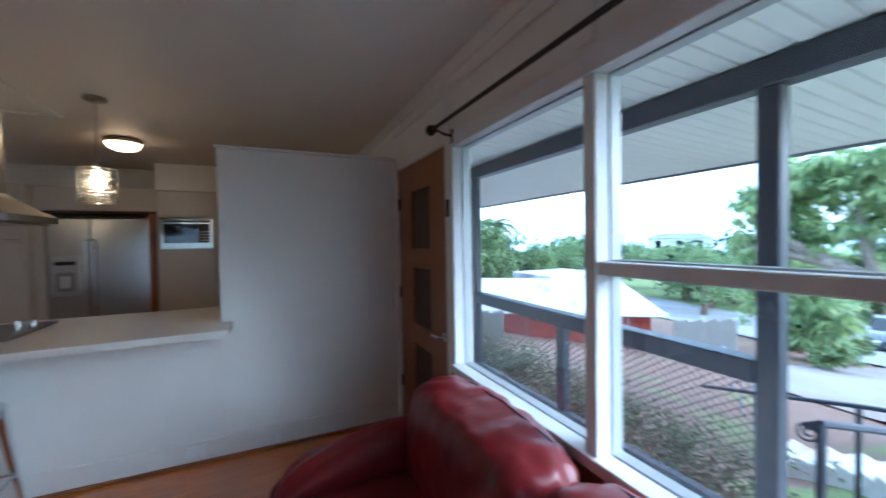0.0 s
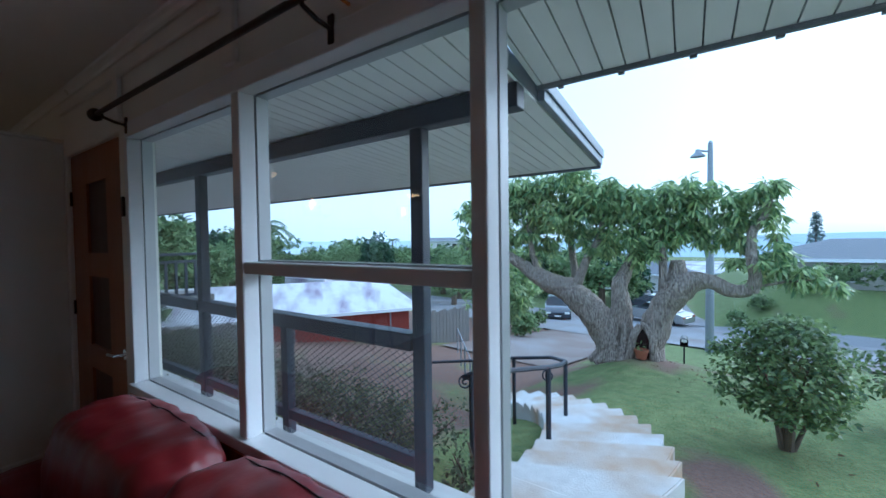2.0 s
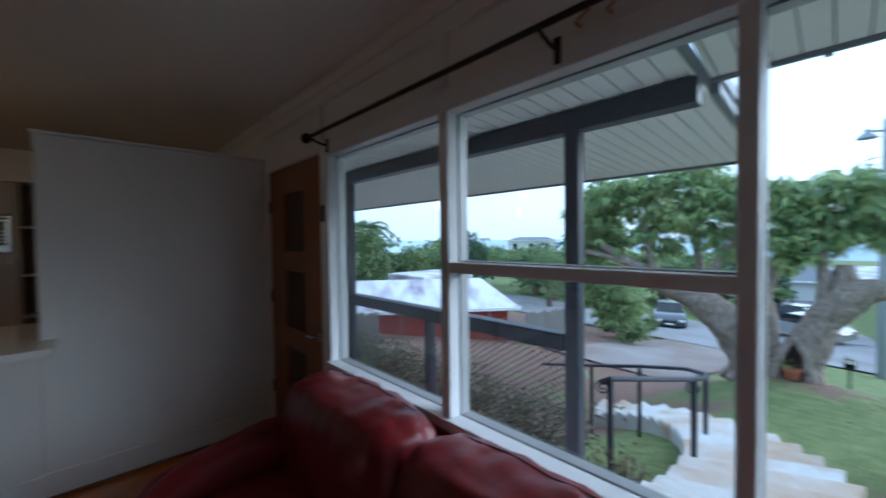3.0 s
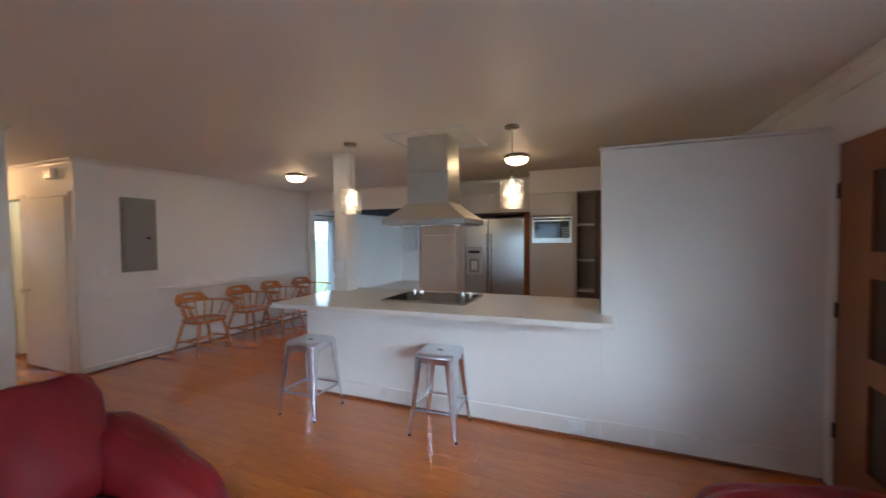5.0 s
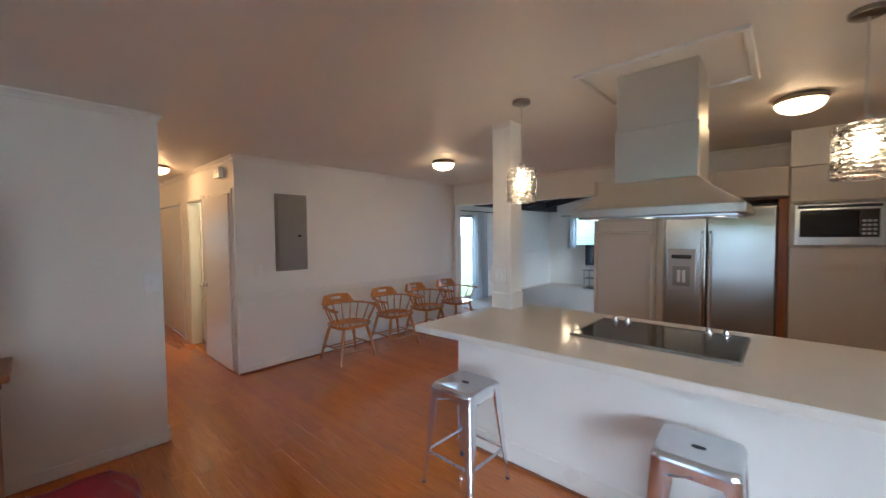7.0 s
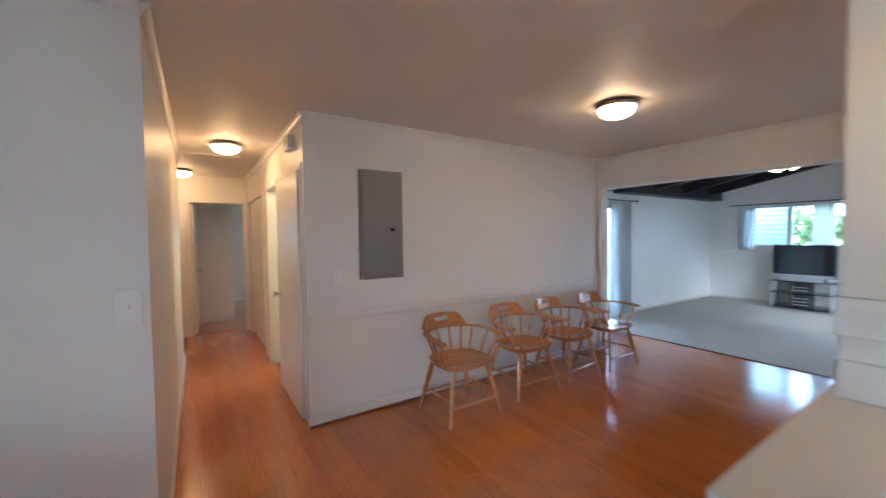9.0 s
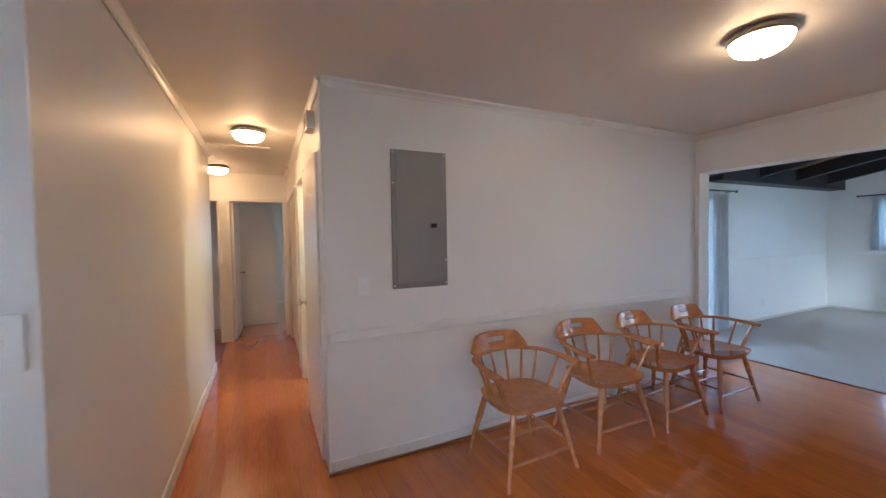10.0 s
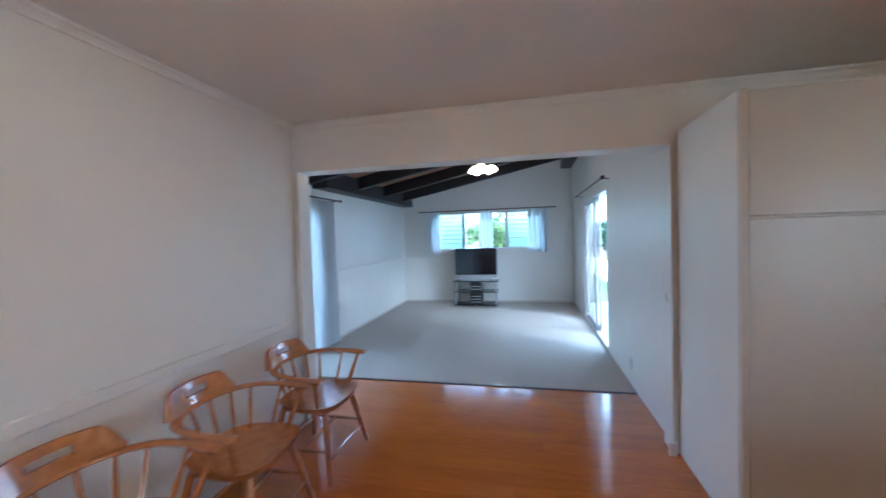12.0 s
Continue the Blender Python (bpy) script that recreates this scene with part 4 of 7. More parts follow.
# ---- bar stools ----
def stool(x, y, turn):
    t = thing("bar_stool", "silver galvanised metal bar stool with a square seat", "stool", (x, y, 0), turn, "metal bar stools")
    H = 0.63
    # pressed seat: a rolled rim round a slightly dished square
    bm = bmesh.new()
    prev = None
    for half, z, cr in ((0.0, H - 0.004, 0.0), (0.115, H - 0.004, 0.02), (0.128, H - 0.001, 0.03), (0.138, H, 0.035), (0.150, H - 0.003, 0.04), (0.157, H - 0.012, 0.045), (0.160, H - 0.028, 0.045), (0.158, H - 0.030, 0.045)):
        ring = []
        if half == 0:
            ring = [bm.verts.new((0, 0, z))]
        else:
            for cx_, cy_, a0 in ((1, 1, 0), (-1, 1, 90), (-1, -1, 180), (1, -1, 270)):
                for q in range(6):
                    an = radians(a0 + 18 * q)
                    ring.append(bm.verts.new((cx_ * (half - cr) + cr * math.cos(an), cy_ * (half - cr) + cr * math.sin(an), z)))
        if prev:
            n = len(ring)
            for k in range(n):
                j = (k + 1) % n
                if len(prev) == 1:
                    bm.faces.new((prev[0], ring[k], ring[j]))
                else:
                    bm.faces.new((prev[k], ring[k], ring[j], prev[j]))
        prev = ring
    bmesh.ops.recalc_face_normals(bm, faces=bm.faces)
    part("seat", bm, STOOLM, t, "", True)
    # the seat is not pierced; a black disc paints the hole's shade
    part("grip_hole_shade", lathe(bmesh.new(), [(0, H - 0.0035), (0.018, H - 0.0035), (0.018, H - 0.002), (0, H - 0.002)], 14, Matrix.Diagonal((1.5, 0.7, 1, 1))), BLACK, t, "black oval disc standing in for the shaded hole in the seat")
    bm = bmesh.new()
    for q in ((-0.150, 0.150, -0.154, -0.150), (-0.150, 0.150, 0.150, 0.154), (-0.154, -0.150, -0.150, 0.150), (0.150, 0.154, -0.150, 0.150)):
        bx(bm, q[0], q[1], q[2], q[3], H - 0.075, H - 0.02, 0.0015)
    part("seat_skirt", bm, STOOLM, t)
    for sx, sy in ((-1, -1), (1, -1), (1, 1), (-1, 1)):
        bm = bmesh.new()
        rings = []
        for z, c, w in ((H - 0.022, 0.157, 0.040), (0.44, 0.166, 0.034), (0.2, 0.182, 0.024), (0.07, 0.191, 0.015), (0.064, 0.192, 0.017), (0.012, 0.196, 0.015)):
            pr = [(-w * 1.7, 0), (-w * 0.9, 0), (-w * 0.30, -w * 0.08), (-w * 0.08, -w * 0.30), (0, -w * 0.9), (0, -w * 1.7), (-w * 0.16, -w * 1.7), (-w * 0.2, -w * 0.9), (-w * 0.45, -w * 0.45), (-w * 0.9, -w * 0.2), (-w * 1.7, -w * 0.16)]
            rings.append([bm.verts.new((sx * (c + a_), sy * (c + b_), z)) for a_, b_ in pr])
        m = len(rings[0])
        for ra, rb in zip(rings, rings[1:]):
            for k in range(m):
                bm.faces.new((ra[k], ra[(k + 1) % m], rb[(k + 1) % m], rb[k]))
        bm.faces.new(rings[0])
        bm.faces.new(rings[-1])
        bmesh.ops.recalc_face_normals(bm, faces=bm.faces)
        leg = part("leg", bm, STOOLM, t)
        part("rubber_foot", lathe(bmesh.new(), [(0, 0), (0.013, 0), (0.014, 0.013), (0, 0.014)], 10, pose(sx * 0.187, sy * 0.187, 0)), BLACK, leg)
    for a, b in (((-1, -1), (1, -1)), ((1, -1), (1, 1)), ((1, 1), (-1, 1)), ((-1, 1), (-1, -1))):
        c = 0.172
        part("stretcher", rods([((a[0] * c, a[1] * c, 0.20), (b[0] * c, b[1] * c, 0.20))], 0.009, 8), STOOLM, t, "", True)
        c = 0.150
        part("brace", rods([((a[0] * c, a[1] * c, 0.52), (a[0] * c * 0.5 + b[0] * c * 0.5, a[1] * c * 0.5 + b[1] * c * 0.5, 0.57))], 0.006, 6), STOOLM, t, "", True)
    return t


st = stool(-3.64, 4.40, 0)
copy_thing(st, pose(-2.44, 4.50, 0, 0, 0, 2))


# ---- captain's chairs ----
def captain_chair(x, y, turn):
    t = thing("armchair", "honey-stained wooden captain's chair with spindle back", "chair", (x, y, 0), turn, "wooden chairs along the wall")
    # saddle seat
    bm = bmesh.new()
    n = 28
    top, bot = [], []
    for k in range(n):
        a = 2 * math.pi * k / n
        ca, sa = math.cos(a), math.sin(a)
        px = math.copysign(abs(ca) ** 0.62, ca) * 0.225
        py = math.copysign(abs(sa) ** 0.62, sa) * (0.245 - 0.02 * ca * -1)
        top.append(bm.verts.new((px + 0.01, py, 0.452)))
        bot.append(bm.verts.new((px * 0.93 + 0.01, py * 0.93, 0.414)))
    inner = [bm.verts.new((v.co.x * 0.72, v.co.y * 0.74, 0.440)) for v in top]
    mid = bm.verts.new((0, 0, 0.434))
    low = bm.verts.new((0, 0, 0.412))
    for k in range(n):
        j = (k + 1) % n
        bm.faces.new((top[k], top[j], bot[j], bot[k]))
        bm.faces.new((inner[k], inner[j], top[j], top[k]))
        bm.faces.new((mid, inner[j], inner[k]))
        bm.faces.new((low, bot[k], bot[j]))
    bmesh.ops.recalc_face_normals(bm, faces=bm.faces)
    part("seat", bm, CHAIRWOOD, t, "", True)
    turned = [(0.0, 0.013), (0.05, 0.016), (0.06, 0.012), (0.09, 0.014), (0.20, 0.019), (0.22, 0.015), (0.25, 0.021), (0.38, 0.019), (0.42, 0.015)]
    feet = {}
    for sx, sy in ((1, 1), (1, -1), (-1, 1), (-1, -1)):
        a, b = Vector((sx * 0.225, sy * 0.265, 0)), Vector((sx * 0.15, sy * 0.165, 0.42))
        feet[sx, sy] = (a, b)
        part("leg", tube(bmesh.new(), [a.lerp(b, z / 0.42) for z, r in turned], [r for z, r in turned], 10), CHAIRWOOD, t, "", True)
    mids = {}
    for sy in (1, -1):
        a, b = feet[1, sy][0].lerp(feet[1, sy][1], 0.42), feet[-1, sy][0].lerp(feet[-1, sy][1], 0.42)
        mids[sy] = a.lerp(b, 0.5)
        part("stretcher", tube(bmesh.new(), [a, a.lerp(b, 0.5), b], [0.008, 0.012, 0.008], 8), CHAIRWOOD, t, "", True)
    part("stretcher", tube(bmesh.new(), [mids[1], mids[1].lerp(mids[-1], 0.5), mids[-1]], [0.008, 0.012, 0.008], 8), CHAIRWOOD, t, "", True)
    for sx, zz in ((1, 0.30), (-1, 0.34)):
        a, b = feet[sx, 1][0].lerp(feet[sx, 1][1], zz), feet[sx, -1][0].lerp(feet[sx, -1][1], zz)
        part("stretcher", tube(bmesh.new(), [a, a.lerp(b, 0.5), b], [0.008, 0.012, 0.008], 8), CHAIRWOOD, t, "", True)
    # arm bow
    def bow(a):
        return Vector((-0.03 - 0.225 * math.cos(a), 0.285 * math.sin(a), 0.665))
    pts = [Vector((0.21, -0.300, 0.652)), Vector((0.13, -0.302, 0.656)), Vector((0.03, -0.298, 0.662))]
    arc = [bow(radians(d)) for d in range(-80, 81, 10)]
    pts = pts + arc + [Vector((p.x, -p.y, p.z)) for p in reversed(pts)]
    w = [0.030, 0.034, 0.026] + [0.025] * len(arc) + [0.026, 0.034, 0.030]
    part("arm_bow", tube(bmesh.new(), pts, w, 10, (1.0, 0.48)), CHAIRWOOD, t, "", True)
    # crest with a hand slot
    bm = bmesh.new()
    cols = []
    for d in range(-46, 47, 4):
        a = radians(d)
        p = bow(a)
        out = Vector((-math.cos(a), math.sin(a), 0))
        hgt = 0.104 * max(0.0, min(1.0, (47 - abs(d)) / 15)) + 0.006 * math.cos(a * 3) + 0.010
        q = [p + out * 0.014 + Vector((0, 0, 0.0)), p - out * 0.012 + Vector((0, 0, 0.0)), p - out * 0.004 + Vector((0, 0, hgt)) + out * 0.035, p + out * 0.014 + Vector((0, 0, hgt)) + out * 0.035]
        sl = [v.lerp(w_, k) for k in (0.42, 0.72) for v, w_ in ((q[1], q[2]), (q[0], q[3]))]
        cols.append([bm.verts.new(v) for v in (q[0], q[1], sl[0], sl[2], q[2], q[3], sl[3], sl[1])])
    for i, (a, b) in enumerate(zip(cols, cols[1:])):
        d = -46 + i * 4 + 2
        hole = abs(d) < 15
        for k in range(8):
            j = (k + 1) % 8
            if hole and k in (2, 6):
                continue
            bm.faces.new((a[k], a[j], b[j], b[k]))
        if hole:
            bm.faces.new((a[2], b[2], b[7], a[7]))
            bm.faces.new((a[3], a[6], b[6], b[3]))
    bm.faces.new(cols[0])
    bm.faces.new(list(reversed(cols[-1])))
    bmesh.ops.recalc_face_normals(bm, faces=bm.faces)
    part("crest_rail", bm, CHAIRWOOD, t, "curved crest with a hand slot", True)
    for d in (-62, -38, -13, 13, 38, 62):
        a = radians(d)
        p = bow(a)
        s = Vector((-0.01 - 0.175 * math.cos(a), 0.20 * math.sin(a), 0.445))
        part("spindle", tube(bmesh.new(), [s, s.lerp(p, 0.4), p], [0.0075, 0.010, 0.007], 8), CHAIRWOOD, t, "", True)
    for sy in (1, -1):
        for xx, xs, r in ((0.165, 0.12, 0.013), (0.03, 0.02, 0.009)):
            s, p = Vector((xs, sy * 0.205, 0.445)), Vector((xx, sy * 0.298, 0.652))
            part("arm_post" if r > 0.01 else "spindle", tube(bmesh.new(), [s, s.lerp(p, 0.35), s.lerp(p, 0.6), p], [r * 0.8, r * 1.25, r * 0.9, r * 0.8], 8), CHAIRWOOD, t, "", True)
    return t


ch = captain_chair(-6.24, 5.27, 1)
for x, y, r in ((-6.27, 6.04, -2), (-6.27, 6.69, 3), (-6.24, 7.36, -1)):
    copy_thing(ch, pose(x, y, 0, 0, 0, r))

# ---- sofas ----
def sofa(x, y, turn, length, n, label, arm_ends=(True, True), rise=0.0):
    """Back along local -x... the sitter faces local +x; the length runs along y."""
    t = thing("sofa", label, "sofa", (x, y, 0), turn, "red leather sofas")
    L = length / 2
    part("base", pillow(-0.42, 0.43, -L + 0.1, L - 0.1, 0.05, 0.30, 6, 0.2, 0.0), LEATHER, t, "", True)
    part("back_frame", pillow(-0.46, -0.20, -L + 0.05, L - 0.05, 0.08, 0.74, 8, 0.3, 0.0), LEATHER, t, "", True)
    inner = length - 0.40
    w = inner / n
    for i in range(n):
        y0 = -inner / 2 + i * w
        part("seat_cushion", pillow(-0.22, 0.46, y0 + 0.005, y0 + w - 0.005, 0.26, 0.46, 9, 0.5, 0.010, i), LEATHER, t, "", True)
        b0, b1 = y0, y0 + w
        if i == 0:
            b0 -= 0.0 if rise else 0.10
        if i == n - 1:
            b1 += 0.05 if rise else 0.10
        bk = pillow(-0.45, -0.12, b0 + 0.002, b1 - 0.002, 0.36, 0.82 + rise, 26, 0.5, 0.008, i + 7, 9.0)
        for v in bk.verts:
            v.co.x += (0.62 - v.co.z) * 0.14
            e = min(abs(v.co.y - b0), abs(v.co.y - b1))
            if v.co.z > 0.6 and e < 0.14:
                v.co.z += 0.006 * math.sin(v.co.x * 60 + v.co.y * 9) * (1 - e / 0.14)
            if v.co.z > 0.5:
                # gathered creases running down from the stitched edge
                v.co.x += 0.011 * noise.noise(Vector((v.co.y * 13 + i, v.co.x * 3 + v.co.z * 4.5, i * 3.1)))
                v.co.z += 0.010 * noise.noise(Vector((v.co.y * 11 + i * 2, v.co.x * 6, 5.0)))
        if rise:
            # the cushion thins to a straight stitched top edge with pulled-out corners
            for v in bk.verts:
                u = max(0.0, min(1.0, (v.co.z - 0.50) / (0.32 + rise)))
                v.co.x += (-0.36 - v.co.x) * 0.80 * u ** 1.6
                for e, on in ((b0, i == 0), (b1, i == n - 1)):
                    k = math.exp(-((v.co.y - e) / 0.07) ** 2) * u ** 3
                    if on:
                        v.co.z += 0.075 * k
                        v.co.y += 0.02 * k * (1 if e > 0 else -1)
        tops = [v.co.copy() for v in bk.verts if v.co.z > 0.6 and -0.50 < v.co.x < -0.30]
        c = part("back_cushion", bk, LEATHER, t, "", True)
        rim = []
        for q in range(19):
            yy = b0 + 0.03 + (b1 - b0 - 0.06) * q / 18
            near = min(tops, key=lambda p: abs(p.y - yy) + 0.8 * abs(p.x + 0.40 - 0.006 * math.sin(q * 1.9)))
            rim.append(near + Vector((0, 0, 0.002)))
        part("seam", tube(bmesh.new(), [rim[0]] + [(a + 2 * b + c_) / 4 for a, b, c_ in zip(rim, rim[1:], rim[2:])] + [rim[-1]], 0.0026, 6), SEAM_HOLLOW, c, "dark stitched seam")
    for s, on in ((-1, arm_ends[0]), (1, arm_ends[1])):
        if on:
            a, b = sorted((s * L, s * (L - 0.24)))
            ar = pillow(-0.40, 0.47, a, b, 0.06, 0.60 + rise * 1.25, 10, 0.6, 0.012, s + 3)
            for v in ar.verts:
                if v.co.z > 0.35:
                    v.co.z -= max(0, v.co.x + 0.1 + rise * 2.0) * (0.16 + rise * 1.2)
            part("arm", ar, LEATHER, t, "", True)
    for sx in (-0.36, 0.36):
        for sy in (-L + 0.15, L - 0.15):
            part("foot", lathe(bmesh.new(), [(0, 0), (0.022, 0), (0.03, 0.07), (0, 0.07)], 10, pose(sx, sy, 0)), DARKWOOD, t)
    return t


sofa(-0.50, 2.18, 180, 2.90, 3, "dark red leather sofa standing under the window")
sofa(-3.17, 1.86, 0, 2.16, 2, "dark red leather sofa with padded arms", rise=0.10)

# ---- wooden hutch by the west wall ----
hut = thing("hutch", "reddish-brown wooden hutch with a moulded ledge", "hutch", (-5.36, 1.85, 0))
part("base", box(-0.235, 0.20, -0.60, 0.60, 0, 0.80, 0.006), DOORWOOD, hut)
part("ledge", box(-0.235, 0.25, -0.65, 0.66, 0.801, 0.84, 0.012, 2), DOORWOOD, hut)
part("ledge_moulding", box(-0.23, 0.22, -0.62, 0.63, 0.765, 0.80, 0.01, 2), DOORWOOD, hut)
part("upper", box(-0.235, 0.12, -0.56, 0.56, 0.8405, 1.74, 0.005), DOORWOOD, hut)
part("cornice", box(-0.235, 0.18, -0.62, 0.62, 1.7405, 1.79, 0.012, 2), DOORWOOD, hut)
for j in range(2):
    d = part("cabinet_door", box(0.2005, 0.216, -0.58 + j * 0.585, -0.005 + j * 0.585, 0.08, 0.76, 0.005), DOORWOOD, hut)
    part("knob", lathe(bmesh.new(), [(0, 0), (0.012, 0.004), (0.014, 0.018), (0, 0.024)], 10, pose(0.216, -0.06 + j * 0.12, 0.45, 0, 90, 0)), RODM, d)

# ---- electric panel, switches, hall details ----
ep = thing("electric_panel", "grey painted steel breaker panel set on the wall", "electric panel", (-6.649, 4.755, 1.125))
part("cover", box(0, 0.012, -0.20, 0.20, 0, 0.92, 0.003), PANELG, ep)
part("panel_door", box(0.0125, 0.018, -0.172, 0.172, 0.03, 0.89, 0.002), PANELG, ep)
part("latch", box(0.0185, 0.026, 0.075, 0.118, 0.405, 0.432, 0.003), BLACK, ep, "small dark latch")
for yy, zz in ((-0.187, 0.02), (0.187, 0.02), (-0.187, 0.9), (0.187, 0.9), (0.187, 0.18), (-0.187, 0.7)):
    part("screw", lathe(bmesh.new(), [(0, 0.012), (0.006, 0.012), (0.005, 0.015), (0, 0.0155)], 8, pose(0, yy, zz, 0, 90, 0)), PLATE, ep)


def plate(name, label, at, turn, w=0.075, h=0.118, kind_="switch"):
    """A cover plate; local -y points into the room."""
    t = thing(name, label, kind_, at, turn)
    if w > 0.09 and h > 0.12:
        # larger plates get an added grey rim in place of their edge shadow
        part("shadow_edge", box(-w / 2 - 0.002, w / 2 + 0.002, -0.004, -0.0005, -h / 2 - 0.002, h / 2 + 0.002), SILVER, t, "thin grey rim standing in for the plate's edge shadow")
    part("plate", box(-w / 2, w / 2, -0.011, -0.0042, -h / 2, h / 2, 0.003, 2), PLATE, t)
    if kind_ == "switch":
        part("toggle", box(-0.005, 0.005, -0.022, -0.0112, -0.004, 0.014, 0.002), PLATE, t)
    else:
        for z in (-0.027, 0.027):
            part("socket", box(-0.016, 0.016, -0.0135, -0.0112, z - 0.014, z + 0.014, 0.004, 2), PLATE, t)
    return t


plate("light_switch", "white light switch plate by the hall corner", (-5.61, 3.19, 1.21), 90, 0.088, 0.15)
plate("light_switch", "white light switch plate on the dining wall", (-6.65, 4.36, 1.16), 90)
plate("wall_outlet", "white outlet plate low on the half wall", (-1.43, 4.7245, 0.085), 0, 0.118, 0.085, "outlet")
plate("wall_outlet", "small white outlet low on the partial wall", (-0.93, 4.7245, 0.075), 0, 0.05, 0.04, "outlet")
plate("wall_outlet", "white outlet low on the back room wall", (-7.6, 11.2, 0.30), 90, 0.075, 0.118, "outlet")
plate("wall_outlet", "white outlet with a plug low on the side wall", (-3.84, 8.95, 0.22), -90, 0.075, 0.118, "outlet")
plate("light_switch", "white light switch at the end of the hall", (-10.49, 3.22, 1.17), 90, 0.07, 0.115)
chime = thing("door_chime", "cream door chime box high on the hall wall", "door chime", (-7.08, 4.134, 2.285))
part("box_cover", box(-0.085, 0.085, -0.055, -0.0005, -0.06, 0.06, 0.008, 2), PLATE, chime)
for x in (-0.03, 0.03):
    part("slot", box(x - 0.008, x + 0.008, -0.057, -0.0555, -0.012, 0.012), BLACK, chime)
plate("thermostat", "small cream thermostat on the hall wall", (-6.70, 4.1335, 1.62), 0, 0.05, 0.14, "outlet")

hd = thing("door_2", "white flush closet door in the hall, closed", "door", (-7.70, 4.134, 0), kind="structure")
part("door_leaf", box(0.008, 0.892, -0.03, 0.008, 0.008, 2.022, 0.004), TRIM, hd)
bm = bmesh.new()
lathe(bm, [(0, 0), (0.03, 0), (0.03, 0.008), (0.012, 0.012), (0.012, 0.035), (0.028, 0.045), (0.03, 0.06), (0.018, 0.07), (0, 0.071)], 16, pose(0.07, -0.03, 0.935, 90, 0, 0))
part("door_handle", bm, CHROME, hd, "round chrome knob", True)
casing("casing_hall_closet", "y", 4.134, -7.70, -6.80, 2.03, -1, 0.05, 0.014)
for i in range(4):
    bf = thing("bifold_panel", "white bifold closet panel in the hall", "closet door", (-10.28 + i * 0.357, 4.15, 0), group="bifold closet panels")
    part("panel", box(0.002, 0.355, 0.0, 0.03, 0.02, 2.015, 0.003), TRIM, bf)
od = thing("door_3", "white flush door standing open in the hall-end doorway", "door", (-10.55, 3.365, 0), 177, kind="structure")
part("door_leaf", box(0.0, 0.70, -0.035, 0.0, 0.01, 2.02, 0.003), TRIM, od)
bm = lathe(bmesh.new(), [(0, 0), (0.028, 0), (0.012, 0.012), (0.012, 0.035), (0.028, 0.05), (0.018, 0.066), (0, 0.067)], 14, pose(0.64, -0.035, 0.95, 90, 0, 0))
part("door_handle", bm, CHROME, od, "round chrome knob", True)
plate("wall_outlet", "white outlet low on the closet wall", (-11.499, 3.62, 0.28), 90, 0.075, 0.118, "outlet")
bd = thing("door_4", "white bathroom door standing open inward", "door", (-8.43, 4.26, 0), 84, kind="structure")
part("door_leaf", box(0.0, 0.61, 0.0, 0.035, 0.01, 2.02, 0.003), TRIM, bd)
vent = thing("attic_hatch", "flat painted attic hatch on the hall ceiling", "hatch", (-9.0, 3.6, CH))
part("hatch_board", box(-0.35, 0.35, -0.28, 0.28, -0.016, -0.0005, 0.004), CEIL, vent)
w5 = thing("window_5", "white louvre window of the far bedroom", "window", kind="structure")
for k in range(9):
    bm = bmesh.new()
    bx(bm, -0.003, 0.003, 1.64, 2.68, -0.055, 0.055, m=Matrix.Translation((-14.05, 0, 1.02 + k * 0.105)) @ Matrix.Rotation(radians(38), 4, "Y"))
    p = part("louvre", bm, GLASS, w5)
    p.visible_shadow = False
    part("louvre_clip", box(-14.02, -14.005, 1.64, 2.68, 0.972 + k * 0.105, 0.984 + k * 0.105), FRAMEW, w5)
part("mullion", box(-14.06, -14.0, 2.13, 2.18, 0.95, 1.95, 0.003), FRAMEW, w5)
blamp = thing("bath_light", "lit bathroom ceiling light", "ceiling light", (-8.1, 5.1, CH))
part("diffuser", lathe(bmesh.new(), [(0, -0.001), (0.15, -0.001), (0.14, -0.05), (0.08, -0.08), (0, -0.085)], 24), BATHGL, blamp, "", True)
desk = thing("office_chair", "dark office chair in the far bedroom", "chair", (-12.6, 3.0, 0))
part("seat", pillow(-0.24, 0.24, -0.24, 0.24, 0.42, 0.52, 5, 0.5, 0), BLACK, desk, "", True)
part("column", rods([((0, 0, 0.06), (0, 0, 0.43))], 0.025, 8), BLACK, desk)
for k in range(5):
    a = k * 2 * math.pi / 5
    part("leg", rods([((0, 0, 0.08), (0.28 * math.cos(a), 0.28 * math.sin(a), 0.02))], 0.018, 6), BLACK, desk)


